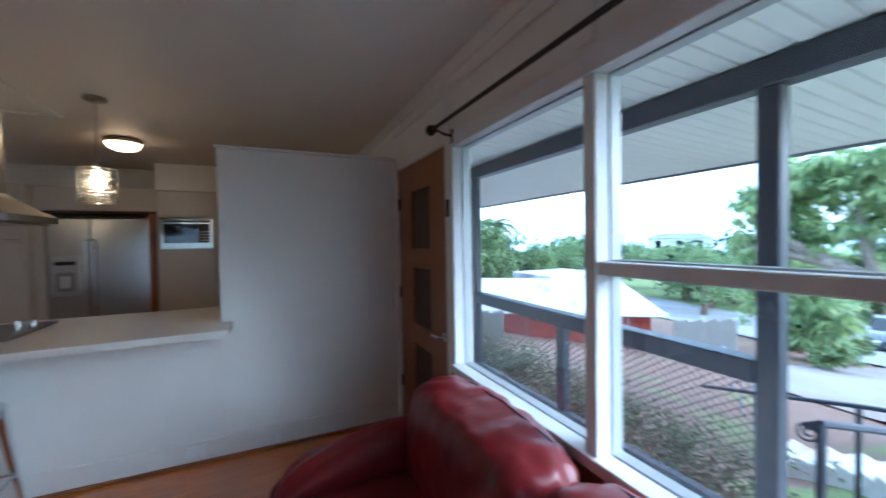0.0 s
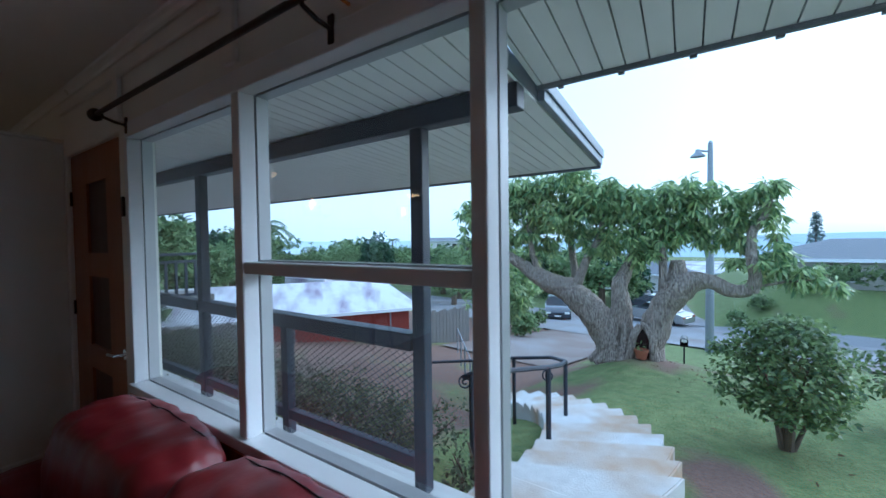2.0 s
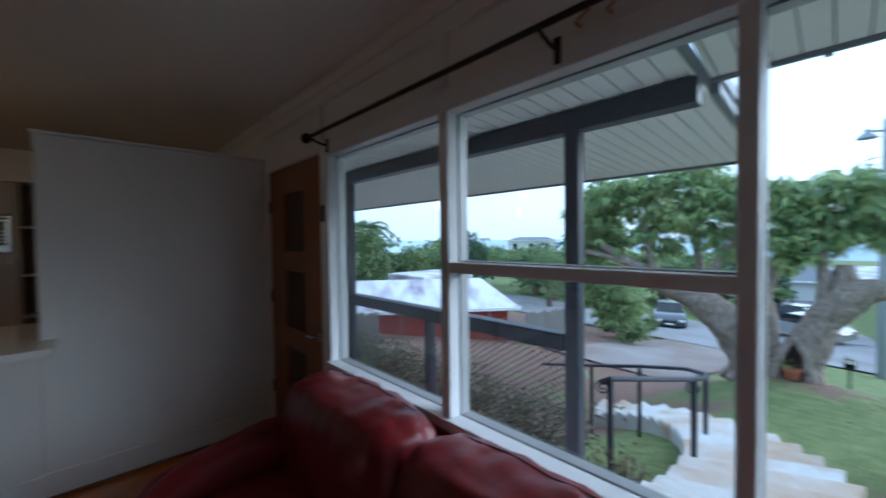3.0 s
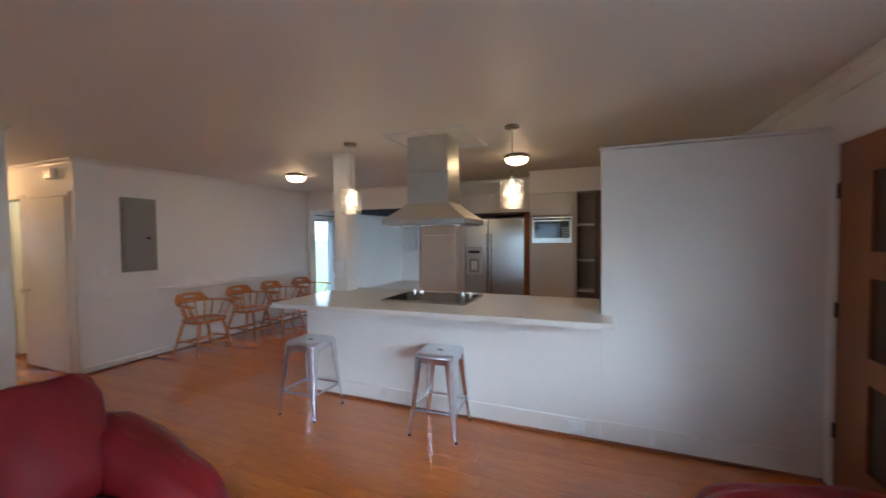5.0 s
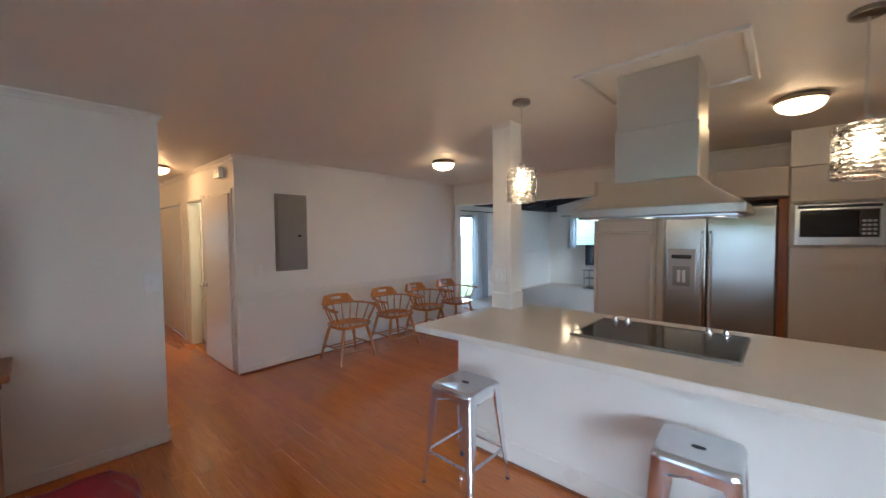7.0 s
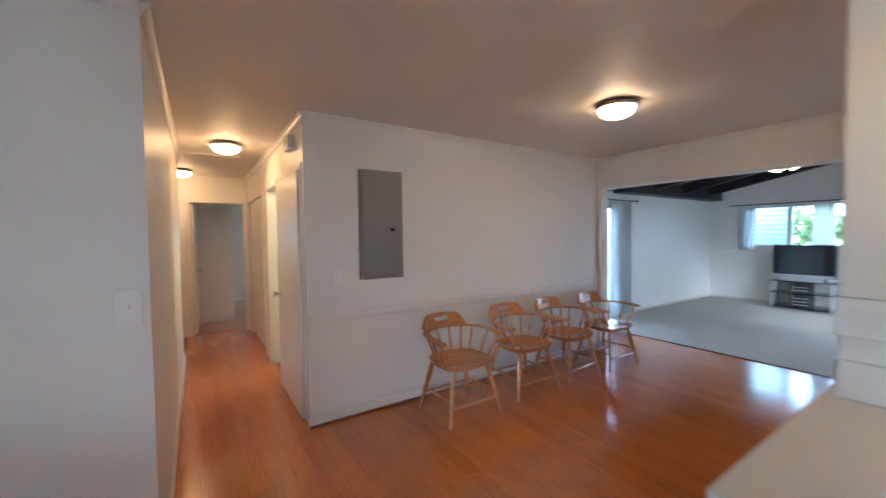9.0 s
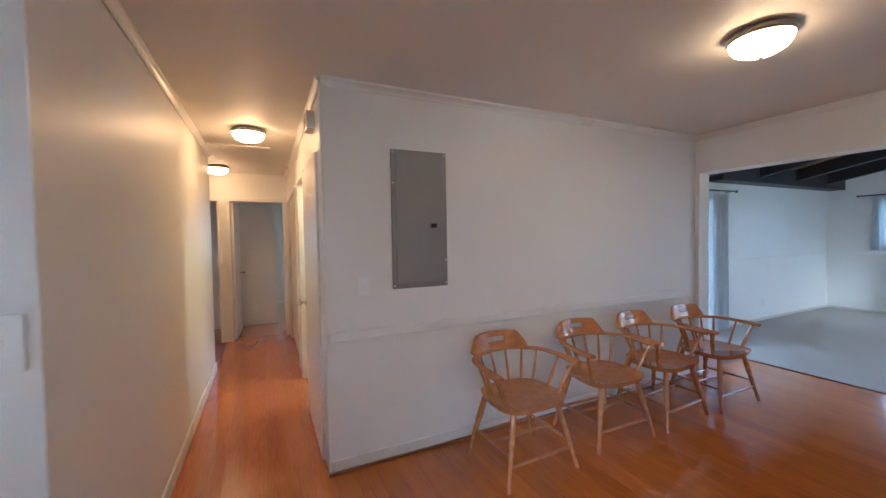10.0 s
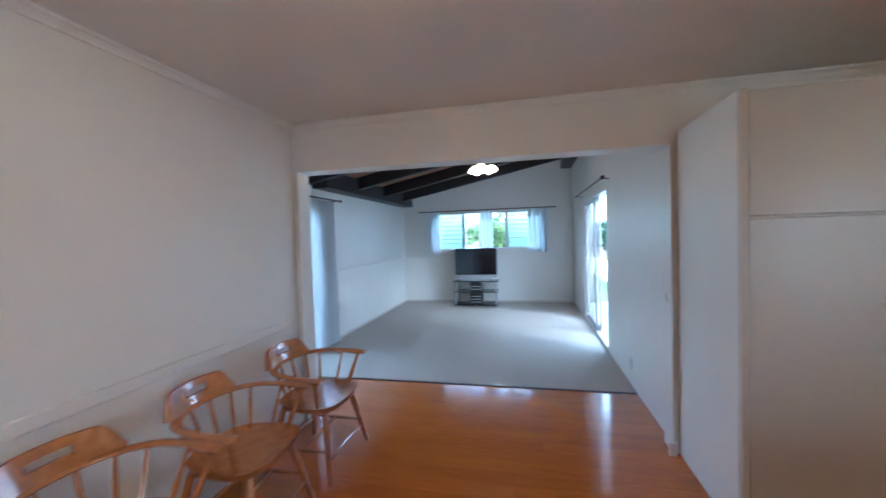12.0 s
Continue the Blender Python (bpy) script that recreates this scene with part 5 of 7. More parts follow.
# ---- back room ----
def louvre_window(name, label, x0, x1, y, z0, z1, plan, side=-1):
    """A window in a wall across y: plan lists (u0, u1, kind) panes from x0."""
    t = thing(name, label, "window", kind="structure")
    for q in ((x0, x1, z0, z0 + 0.045), (x0, x1, z1 - 0.045, z1), (x0, x0 + 0.045, z0 + 0.045, z1 - 0.045), (x1 - 0.045, x1, z0 + 0.045, z1 - 0.045)):
        part("window_frame", box(q[0], q[1], y, y + 0.11, q[2], q[3], 0.004), FRAMEW, t)
    for u0, u1, kind in plan:
        if kind == "bar":
            part("mullion", box(u0, u1, y, y + 0.10, z0 + 0.045, z1 - 0.045, 0.004), FRAMEW, t)
        elif kind == "fixed":
            p = part("pane", box(u0, u1, y + 0.05, y + 0.055, z0 + 0.045, z1 - 0.045), GLASS, t)
            p.visible_shadow = False
        else:
            z = z0 + 0.06
            while z < z1 - 0.10:
                bm = bmesh.new()
                bx(bm, u0, u1, -0.003, 0.003, -0.055, 0.055, m=Matrix.Translation((0, y + 0.055, z + 0.045)) @ Matrix.Rotation(radians(-38), 4, "X"))
                p = part("louvre", bm, LOUV, t, "tilted frosted glass louvre")
                p.visible_shadow = False
                part("louvre_clip", box(u0, u1, y + 0.012, y + 0.024, z - 0.004, z + 0.006), FRAMEW, t)
                z += 0.098
    return t


louvre_window("window_2", "white-framed louvre window with a fixed middle pane", -6.93, -4.43, 13.45, 1.17, 2.03,
              [(-6.885, -6.22, "jal"), (-6.22, -6.15, "bar"), (-6.15, -5.26, "fixed"), (-5.26, -5.19, "bar"), (-5.19, -4.475, "jal")])


def curtain(name, label, p0, p1, z0, z1, folds, depth, group):
    """A gathered hanging from p0 to p1 (xy)."""
    bm = bmesh.new()
    a, b = Vector((*p0, 0)), Vector((*p1, 0))
    d = (b - a).normalized()
    nrm = Vector((-d.y, d.x, 0))
    n = folds * 8
    rows = []
    for r in range(9):
        z = z1 + (z0 - z1) * r / 8
        row = []
        for k in range(n + 1):
            u = k / n
            off = math.sin(u * folds * 2 * math.pi + 0.4 * math.sin(r * 0.7)) * depth * (0.6 + 0.4 * r / 8)
            row.append(bm.verts.new(a.lerp(b, u) + nrm * off + Vector((0, 0, z))))
        rows.append(row)
    for ra, rb in zip(rows, rows[1:]):
        for k in range(n):
            bm.faces.new((ra[k], ra[k + 1], rb[k + 1], rb[k]))
    bmesh.ops.solidify(bm, geom=bm.faces[:], thickness=0.003)
    return solid(name, bm, CURTAIN, label, "curtain", group=group, smooth=True)


for x0, x1 in ((-7.02, -6.72), (-5.82, -5.52), (-4.78, -4.35)):
    curtain("curtain", "sheer white curtain gathered at the louvre window", (x0, 13.40), (x1, 13.40), 1.10, 2.05, 4, 0.018, "louvre window curtains")
r2 = thing("curtain_rod", "thin dark curtain rod over the louvre window", "curtain rod")
part("pole", rods([((-7.16, 13.39, 2.062), (-4.22, 13.39, 2.062))], 0.010, 8), RODM, r2)
for x in (-7.18, -4.20):
    part("finial", lathe(bmesh.new(), [(0, -0.02), (0.022, 0), (0, 0.02)], 10, pose(x, 13.39, 2.062)), RODM, r2)
    part("bracket", rods([((x * 0.995 - 0.03 * (1 if x > -5 else -1), 13.39, 2.062), (x * 0.995 - 0.03 * (1 if x > -5 else -1), 13.4495, 2.05))], 0.006, 6), RODM, r2)
curtain("curtain", "white curtain gathered beside the glass door", (-7.52, 9.45), (-7.52, 10.05), 0.03, 2.04, 6, 0.035, "door curtains")
r3 = thing("curtain_rod", "thin dark curtain rod over the west glass door", "curtain rod")
part("pole", rods([((-7.50, 8.0, 2.07), (-7.50, 10.2, 2.07))], 0.010, 8), RODM, r3)
part("bracket", rods([((-7.5, 10.12, 2.07), (-7.599, 10.12, 2.06))], 0.006, 6), RODM, r3)
part("finial", lathe(bmesh.new(), [(0, -0.03), (0.022, 0), (0, 0.03)], 10, pose(-7.50, 10.22, 2.07, 90, 0, 0)), RODM, r3)
r4 = thing("curtain_rod", "thin dark curtain rod over the sliding door", "curtain rod")
part("pole", rods([((-3.93, 9.75, 2.13), (-3.93, 12.2, 2.13))], 0.010, 8), RODM, r4)
for yy in (9.8, 12.1):
    part("bracket", rods([((-3.93, yy, 2.13), (-3.8405, yy, 2.12))], 0.006, 6), RODM, r4)
part("finial", lathe(bmesh.new(), [(0, -0.03), (0.026, 0), (0, 0.03)], 10, pose(-3.93, 9.73, 2.13, 90, 0, 0)), RODM, r4)


def slider(name, label, x, y0, y1, z1, panels):
    t = thing(name, label, "sliding door", kind="structure")
    for q in ((y0, y1, 0.02, 0.05), (y0, y1, z1 - 0.04, z1), (y0, y0 + 0.04, 0.05, z1 - 0.04), (y1 - 0.04, y1, 0.05, z1 - 0.04)):
        part("door_frame", box(x, x + 0.11, q[0], q[1], q[2], q[3], 0.004), FRAMEW, t)
    for a, b, off in panels:
        for q in ((a, b, 0.052, 0.12), (a, b, z1 - 0.10, z1 - 0.042), (a, a + 0.05, 0.12, z1 - 0.10), (b - 0.05, b, 0.12, z1 - 0.10)):
            part("panel_frame", box(x + off, x + off + 0.03, q[0], q[1], q[2], q[3], 0.003), SILVER, t)
        p = part("pane", box(x + off + 0.012, x + off + 0.017, a + 0.05, b - 0.05, 0.12, z1 - 0.10), GLASS, t)
        p.visible_shadow = False
    return t


slider("window_3", "aluminium sliding glass door to the garden side", -7.73, 8.15, 9.75, 2.03, [(8.19, 8.98, 0.02), (8.95, 9.71, 0.06)])
slider("window_4", "aluminium sliding glass door standing half open", -3.84, 10.0, 11.9, 2.05, [(10.95, 11.86, 0.02), (10.85, 11.78, 0.06)])
trim_run("back_rail", [(-7.599, -7.588, 9.8, 13.45, 1.03, 1.045), (-7.6, -3.85, 13.438, 13.449, 1.03, 1.045)], "thin white rail on the back room wall")

trim_run("baseboard_back_room", [(-7.586, -3.86, 13.438, 13.449, 0.005, 0.045), (-7.599, -7.588, 10.1, 13.438, 0.005, 0.045)], "thin beige wooden baseboard of the back room", CABINET, 0.003)
tvs = thing("tv_stand", "black glass and metal television stand with shelves", "tv stand", (-5.87, 13.05, 0.004))
for z, hw in ((0.03, 0.46), (0.30, 0.46), (0.52, 0.48)):
    part("shelf", box(-hw, hw, -0.20, 0.22, z, z + 0.012, 0.003), BLACKGL, tvs, "dark glass shelf")
for sx in (-0.42, 0.42):
    for sy in (-0.17, 0.19):
        part("leg", rods([((sx, sy, 0), (sx, sy, 0.52))], 0.018, 10), SILVER, tvs, "silver tube leg")
part("media_box", box(-0.12, 0.12, -0.18, 0.18, 0.0425, 0.29, 0.004), BLACK, tvs)
part("media_box", box(-0.12, 0.12, -0.18, 0.18, 0.3125, 0.50, 0.004), BLACK, tvs)
for z in (0.09, 0.15, 0.21, 0.36, 0.42):
    part("box_strip", box(-0.115, 0.115, -0.183, -0.1805, z, z + 0.012, 0.001), SILVER, tvs)
tv = thing("television", "dark flat television with a silver lower bezel", "television", (-5.87, 13.05, 0.5365))
part("case", box(-0.44, 0.44, -0.06, 0.10, 0.06, 0.69, 0.01, 2), BLACK, tv)
part("screen", box(-0.42, 0.42, -0.064, -0.0605, 0.14, 0.67, 0.002), SCREEN, tv, "dark glossy screen")
part("speaker_bar", box(-0.44, 0.44, -0.068, -0.0605, 0.062, 0.125, 0.003), SILVER, tv, "silver speaker strip")
part("foot", box(-0.30, 0.30, -0.12, 0.14, 0.0, 0.06, 0.01, 2), SILVER, tv)

fan = thing("ceiling_fan", "brown-bladed ceiling fan with three lit glass shades", "ceiling fan", (-5.32, 9.75, 0))
zc = slope(-5.32)
part("downrod", rods([((0, 0, zc - 0.001), (0, 0, 2.52))], 0.013, 10), RODM, fan)
part("motor", lathe(bmesh.new(), [(0, 2.54), (0.06, 2.53), (0.11, 2.50), (0.115, 2.44), (0.08, 2.40), (0.04, 2.385), (0, 2.385)], 24), RODM, fan, "", True)
for k in range(5):
    a = k * 2 * math.pi / 5 + 0.35
    bm = bmesh.new()
    bx(bm, 0.16, 0.62, -0.06, 0.06, 2.468, 2.476, 0.002, m=Matrix.Rotation(a, 4, "Z"))
    bl = part("blade", bm, DARKWOOD, fan)
    part("blade_iron", rods([((0.10 * math.cos(a), 0.10 * math.sin(a), 2.46), (0.2 * math.cos(a), 0.2 * math.sin(a), 2.465))], 0.012, 6), RODM, bl)
for k in range(3):
    a = k * 2 * math.pi / 3 + 0.5
    c = (0.10 * math.cos(a), 0.10 * math.sin(a), 2.37)
    part("lamp_arm", rods([((0.02 * math.cos(a), 0.02 * math.sin(a), 2.39), c)], 0.010, 6), RODM, fan)
    bm = lathe(bmesh.new(), [(0, 0.0), (0.025, 0.0), (0.05, -0.03), (0.068, -0.07), (0.066, -0.095), (0.03, -0.085), (0, -0.084)], 18, Matrix.Translation(c) @ Matrix.Rotation(a, 4, "Z") @ Matrix.Rotation(radians(-25), 4, "Y"))
    part("shade", bm, FANGL, fan, "glowing frosted glass shade", True)

# ---- porch ----
solid("porch_floor", box(0.135, 1.22, 2.30, 12.0, -0.22, -0.06, 0.006), DECK, "grey painted concrete porch walk outside the window", "porch floor", "structure")
solid("porch_footing", box(0.16, 1.15, 2.35, 12.0, -1.6, -0.221), CONCRETE, "concrete porch base", "foundation", "structure")
solid("house_base", box(-7.7, 0.12, -1.7, 13.5, -1.6, -0.125), CONCRETE, "concrete foundation of the house", "foundation", "structure")


def eave_boards(name, label, x0, x1, y0, y1, z0, z1, pitch=0.0, along="y", w=0.19):
    """A soffit of ribbed boards with small gaps, sloping from z0 at x0 to z1 at x1."""
    t = thing(name, label, "soffit", kind="structure")
    y = y0
    while y < y1 - 0.01:
        b = min(y + w, y1)
        bm = bmesh.new()
        lo = [(x0, y + 0.004, z0), (x1, y + 0.004, z1), (x1, b - 0.004, z1), (x0, b - 0.004, z0)]
        v = [bm.verts.new(p) for p in lo] + [bm.verts.new((p[0], p[1], p[2] + 0.02)) for p in lo]
        for f in ((3, 2, 1, 0), (4, 5, 6, 7), (0, 1, 5, 4), (1, 2, 6, 5), (2, 3, 7, 6), (3, 0, 4, 7)):
            bm.faces.new([v[i] for i in f])
        part("soffit_board", bm, SOFFIT, t)
        y = b
    bm = bmesh.new()
    lo = [(x0, y0, z0 + 0.021), (x1, y0, z1 + 0.021), (x1, y1, z1 + 0.021), (x0, y1, z0 + 0.021)]
    v = [bm.verts.new(p) for p in lo] + [bm.verts.new((p[0], p[1], p[2] + 0.10)) for p in lo]
    for f in ((3, 2, 1, 0), (4, 5, 6, 7), (0, 1, 5, 4), (1, 2, 6, 5), (2, 3, 7, 6), (3, 0, 4, 7)):
        bm.faces.new([v[i] for i in f])
    part("roof_deck", bm, GUTTER, t, "dark roof deck above the soffit")
    return t


eave_boards("eave_near", "grey ribbed soffit boards of the near eave", 0.131, 1.36, -2.5, 2.05, 2.48, 2.325, w=0.105)
eave_boards("eave_porch", "grey ribbed soffit boards over the porch", 0.131, 3.10, 2.06, 13.5, 2.315, 2.15, w=0.104)
solid("eave_drip_near", box(1.361, 1.385, -2.5, 2.05, 2.30, 2.42, 0.004), GUTTER, "dark drip edge of the near eave", "drip edge", "structure")
bm = bmesh.new()
for i in range(12):
    yy = -1.4 + i * 0.30
    bx(bm, 1.362, 1.382, yy, yy + 0.03, 2.286, 2.30, 0.002)
solid("eave_rib_ends", bm, GUTTER, "small dark rib ends along the eave", "trim", "structure")
solid("eave_drip_porch", box(3.101, 3.13, 2.03, 13.5, 2.125, 2.24, 0.004), GUTTER, "dark gutter edge of the porch roof", "gutter", "structure")
BARGE = mat("slate_trim_paint", (0.20, 0.22, 0.27), 0.5, vary=0.08, scale=9)
barge = bmesh.new()
for q in ((1.40, 3.10, 2.015, 2.055, 0.0, 0.12), (1.40, 3.10, 2.0, 2.014, 0.06, 0.14)):
    bx(barge, *q, 0.004)
for v in barge.verts:
    v.co.z += 2.25 - (v.co.x - 1.40) * 0.056
solid("barge_board", barge, BARGE, "slate-grey barge board at the end of the porch roof", "barge board", "structure")
bm = box(1.05, 1.15, 2.04, 12.0, 2.125, 2.25, 0.005)
solid("porch_beam", bm, PORCHGREY, "slate-grey painted beam under the porch roof", "beam", "structure")
for y in (2.68, 5.35, 8.05):
    solid("porch_post", box(1.06, 1.14, y - 0.045, y + 0.045, -0.06, 2.125, 0.006), PORCHGREY, "slate-grey painted square porch post", "post", group="porch posts")


def rail_bay(y0, y1):
    t = thing("porch_railing", "slate-grey railing with diamond wire mesh", "railing", (1.10, y0, 0), group="porch railing bays")
    L = y1 - y0
    part("top_rail", box(-0.055, 0.055, 0.001, L - 0.001, 0.80, 0.905, 0.006), PORCHGREY, t)
    part("bottom_rail", box(-0.03, 0.03, 0.001, L - 0.001, 0.07, 0.145, 0.004), PORCHGREY, t)
    part("middle_post", box(-0.035, 0.035, L / 2 - 0.04, L / 2 + 0.04, -0.06, 0.80, 0.004), PORCHGREY, t)
    bm = bmesh.new()
    n = int(L / 0.062)
    z0, z1 = 0.145, 0.80
    h = z1 - z0
    for s in (1, -1):
        for k in range(-17, n + 18):
            u0 = k * 0.062
            a, b = Vector((0.002 * s, u0, z0)), Vector((0.002 * s, u0 + s * h * 1.45, z1))
            d = b.y - a.y
            t0, t1 = (0.002 - a.y) / d, (L - 0.002 - a.y) / d
            lo_t, hi_t = max(0.0, min(t0, t1)), min(1.0, max(t0, t1))
            if hi_t - lo_t > 0.02:
                tube(bm, [a.lerp(b, lo_t), a.lerp(b, hi_t)], 0.0026, 4, caps=False)
    tagged(part("wire_mesh", bm, WIRE, t, "diamond-pattern galvanised wire"), kind="stuff")
    return t


for a, b in ((2.727, 5.303), (5.397, 8.003), (8.097, 11.9)):
    rail_bay(a, b)
solid("porch_end_post", box(1.05, 1.15, 11.9, 12.0, -0.06, 2.125, 0.006), PORCHGREY, "slate-grey painted square porch post", "post", group="porch posts")
# raised far deck railing beyond the porch
dr = thing("deck_railing", "dark wooden deck railing with upright balusters", "railing", (1.9, 10.6, 0))
part("top_rail", box(0, 1.6, -0.05, 0.05, 1.20, 1.26, 0.005), PORCHGREY, dr)
part("mid_rail", box(0, 1.6, -0.03, 0.03, 1.04, 1.10, 0.004), PORCHGREY, dr)
part("bottom_rail", box(0, 1.6, -0.03, 0.03, 0.30, 0.36, 0.004), PORCHGREY, dr)
for k in range(8):
    part("baluster", box(0.05 + k * 0.19, 0.10 + k * 0.19, -0.025, 0.025, 0.36, 1.04, 0.003), PORCHGREY, dr)
part("deck", box(-0.2, 1.75, -0.1, 1.3, 0.16, 0.30, 0.005), FENCEG, dr)
for xx in (0.0, 1.6):
    part("deck_post", box(xx - 0.05, xx + 0.05, -0.05, 0.05, -2.5, 0.16), PORCHGREY, dr)
solid("wall_porch_north", box(0.131, 2.0, 12.02, 12.15, -0.2, 2.3), HOUSEW2, "pale house wall at the end of the porch", "wall", "structure")
solid("wall_north_wing", box(-3.7, 0.13, 7.95, 8.05, -0.2, 2.6), HOUSEW2, "pale outer wall of the house", "wall", "structure")


# ---- ground ----
def gz(x, y):
    """Height of the terrain: a lawn falling away to the street, then far hills."""
    pts = [(-60, -0.4), (0.2, -0.42), (1.6, -0.46), (3.0, -0.66), (5.5, -0.98), (8.5, -1.42), (12, -2.15), (17, -3.1), (24, -4.12), (34, -5.0), (48, -5.4), (90, -7.4), (200, -12), (420, -18)]
    z = pts[-1][1]
    for (a, za), (b, zb) in zip(pts, pts[1:]):
        if a <= x <= b:
            z = za + (zb - za) * (x - a) / (b - a)
            break
    # drive lies lower on the north side
    if x > 1.2:
        k = max(0.0, min(1.0, (y - 2.3) / 2.4))
        drive = -1.65 - 0.125 * max(0.0, x - 4)
        near = max(0.0, min(1.0, (x - 1.6) / 3.0))
        if x < 24:
            z = z + (min(z, drive) - z) * k * near
    # grassy rise beyond the street on the south side
    back = x - (29.3 + 0.21 * (y - 2))
    if back > 0:
        z += 2.9 * min(1.0, back / 3.5) * max(0.0, min(1.0, (0.8 - y) / 4.5)) * max(0.0, 1 - max(0.0, x - 70) / 60)
    # mound under the tree
    r = math.hypot(x - 9.0, y - 2.5)
    z += 0.24 * math.exp(-(r / 1.7) ** 2)
    return z


def ground():
    xs = [0.125, 0.5, 1.0] + [1.4 + 0.3 * i for i in range(60)] + [20 + i for i in range(30)] + [52, 58, 66, 78, 95, 120, 160, 220, 300, 420]
    ys = [-420, -250, -150, -90, -60, -42, -30, -22, -17, -14] + [-12 + 0.4 * i for i in range(70)] + [17, 20, 25, 32, 45, 60, 90, 150, 250, 420]
    verts, earth = [], []
    for x in xs:
        for y in ys:
            verts.append((x, y, gz(x, y) + (0.03 * noise.noise(Vector((x * 0.9, y * 0.9, 0))) if x > 1 else 0)))
            e = 0.0
            if y > 3.2 and x > 2.2 and x < 22:
                e += 0.34 * min(1, (y - 3.2) / 1.2)
            if x < 1.9:
                e += 0.2
            e += 0.36 * math.exp(-((x - 8.6) ** 2 + (y - 1.8) ** 2) / 2.0)
            e += 0.60 * math.exp(-(((x - 3.2) / 0.9) ** 2 + ((y - 1.0) / 0.32) ** 2))
            e += 0.20 * math.exp(-(((x - 5.4) / 1.5) ** 2 + ((y - 3.0) / 0.6) ** 2))
            earth.append(e)
    ny = len(ys)
    faces = [(i * ny + j, (i + 1) * ny + j, (i + 1) * ny + j + 1, i * ny + j + 1) for i in range(len(xs) - 1) for j in range(ny - 1)]
    me = bpy.data.meshes.new("ground")
    me.from_pydata(verts, [], faces)
    me.materials.append(GROUND)
    at = me.attributes.new("earth", "FLOAT", "POINT")
    at.data.foreach_set("value", earth)
    me.polygons.foreach_set("use_smooth", [True] * len(me.polygons))
    return tagged(new("ground", me), "sloping green lawn with bare red earth patches", "ground", kind="structure")


ground()
solid("ground_west", box(-420, -0.0, -420, 420, -2.2, -1.61), GROUND, "plain lawn behind the house", "ground", "structure")


def sheet(name, outline, lift, material, label, category, step=1.0):
    """A surface that follows the terrain, from a rectangle in plan (x0, x1, y0, y1) with a rotation."""
    x0, x1, y0, y1, cx, cy, turn = outline
    c, s = math.cos(radians(turn)), math.sin(radians(turn))
    nx, ny = max(2, int((x1 - x0) / step)), max(2, int((y1 - y0) / step))
    verts = []
    for i in range(nx + 1):
        for j in range(ny + 1):
            u, v = x0 + (x1 - x0) * i / nx, y0 + (y1 - y0) * j / ny
            x, y = cx + c * u - s * v, cy + s * u + c * v
            verts.append((x, y, gz(x, y) + lift))
    faces = [(i * (ny + 1) + j, (i + 1) * (ny + 1) + j, (i + 1) * (ny + 1) + j + 1, i * (ny + 1) + j + 1) for i in range(nx) for j in range(ny)]
    me = bpy.data.meshes.new(name)
    me.from_pydata(verts, [], faces)
    me.materials.append(material)
    return tagged(new(name, me), label, category, kind="structure")


sheet("road", (-5.5, 5.5, -60, 70, 24.2, 2, -12), 0.07, ASPHALT, "worn grey asphalt street below the lawn", "road")
sheet("road_side", (0, 75, -3.2, 3.2, 29, 3.3, 6), 0.085, ASPHALT, "grey asphalt side street leading away", "road")
sheet("driveway", (-3, 11, -2.2, 2.4, 13.5, 6.2, -10), 0.05, mat("brown_driveway", (0.20, 0.155, 0.135), 0.9, vary=0.2, scale=12, bump=0.3, bscale=40, stain=(0.26, 0.24, 0.235), stain_scale=0.4),
      "worn brown earth and asphalt driveway", "driveway", 0.5)


# ---- curved front steps ----
def steps():
    """Wedge-shaped treads between an inner and an outer ellipse, falling as they turn."""
    t = thing("front_steps", "curved flight of white weathered concrete steps with rust stains", "steps", kind="structure")
    n = 16
    for i in range(n):
        a0, a1 = radians(-104.75 + 6.75 * i), radians(-104.75 + 6.75 * (i + 1) + 1.0)
        z = -0.113 - 0.087 * i
        bm = bmesh.new()
        m = 4
        ins, outs = [], []
        for q in range(m + 1):
            a = a0 + (a1 - a0) * q / m
            ins.append(bm.verts.new((1.9 + 3.1 * math.cos(a), 4.3 + 1.84 * math.sin(a), z)))
            # the outer edge runs a little past a true ellipse so that each tread juts out
            k = 0.985 + 0.05 * q / m
            outs.append(bm.verts.new((2.35 + 3.25 * k * math.cos(a), 4.3 + 2.85 * k * math.sin(a), z)))
        f = [bm.faces.new((ins[q], outs[q], outs[q + 1], ins[q + 1])) for q in range(m)]
        g = bmesh.ops.extrude_face_region(bm, geom=f)
        bmesh.ops.translate(bm, vec=(0, 0, -0.5), verts=[v for v in g["geom"] if isinstance(v, bmesh.types.BMVert)])
        bmesh.ops.recalc_face_normals(bm, faces=bm.faces)
        bmesh.ops.bevel(bm, geom=[e for e in bm.edges if abs(e.verts[0].co.z - e.verts[1].co.z) < 0.01 and e.verts[0].co.z > z - 0.01 and len(e.link_faces) == 2 and e.calc_face_angle() > 0.8], offset=0.012, segments=2, affect="EDGES")
        part("step", bm, CONCRETE, t)
    return t


steps()
solid("step_landing", box(1.225, 1.56, 1.42, 2.45, -0.6, -0.085, 0.02, 2), CONCRETE, "white concrete landing at the porch end", "landing", "structure")


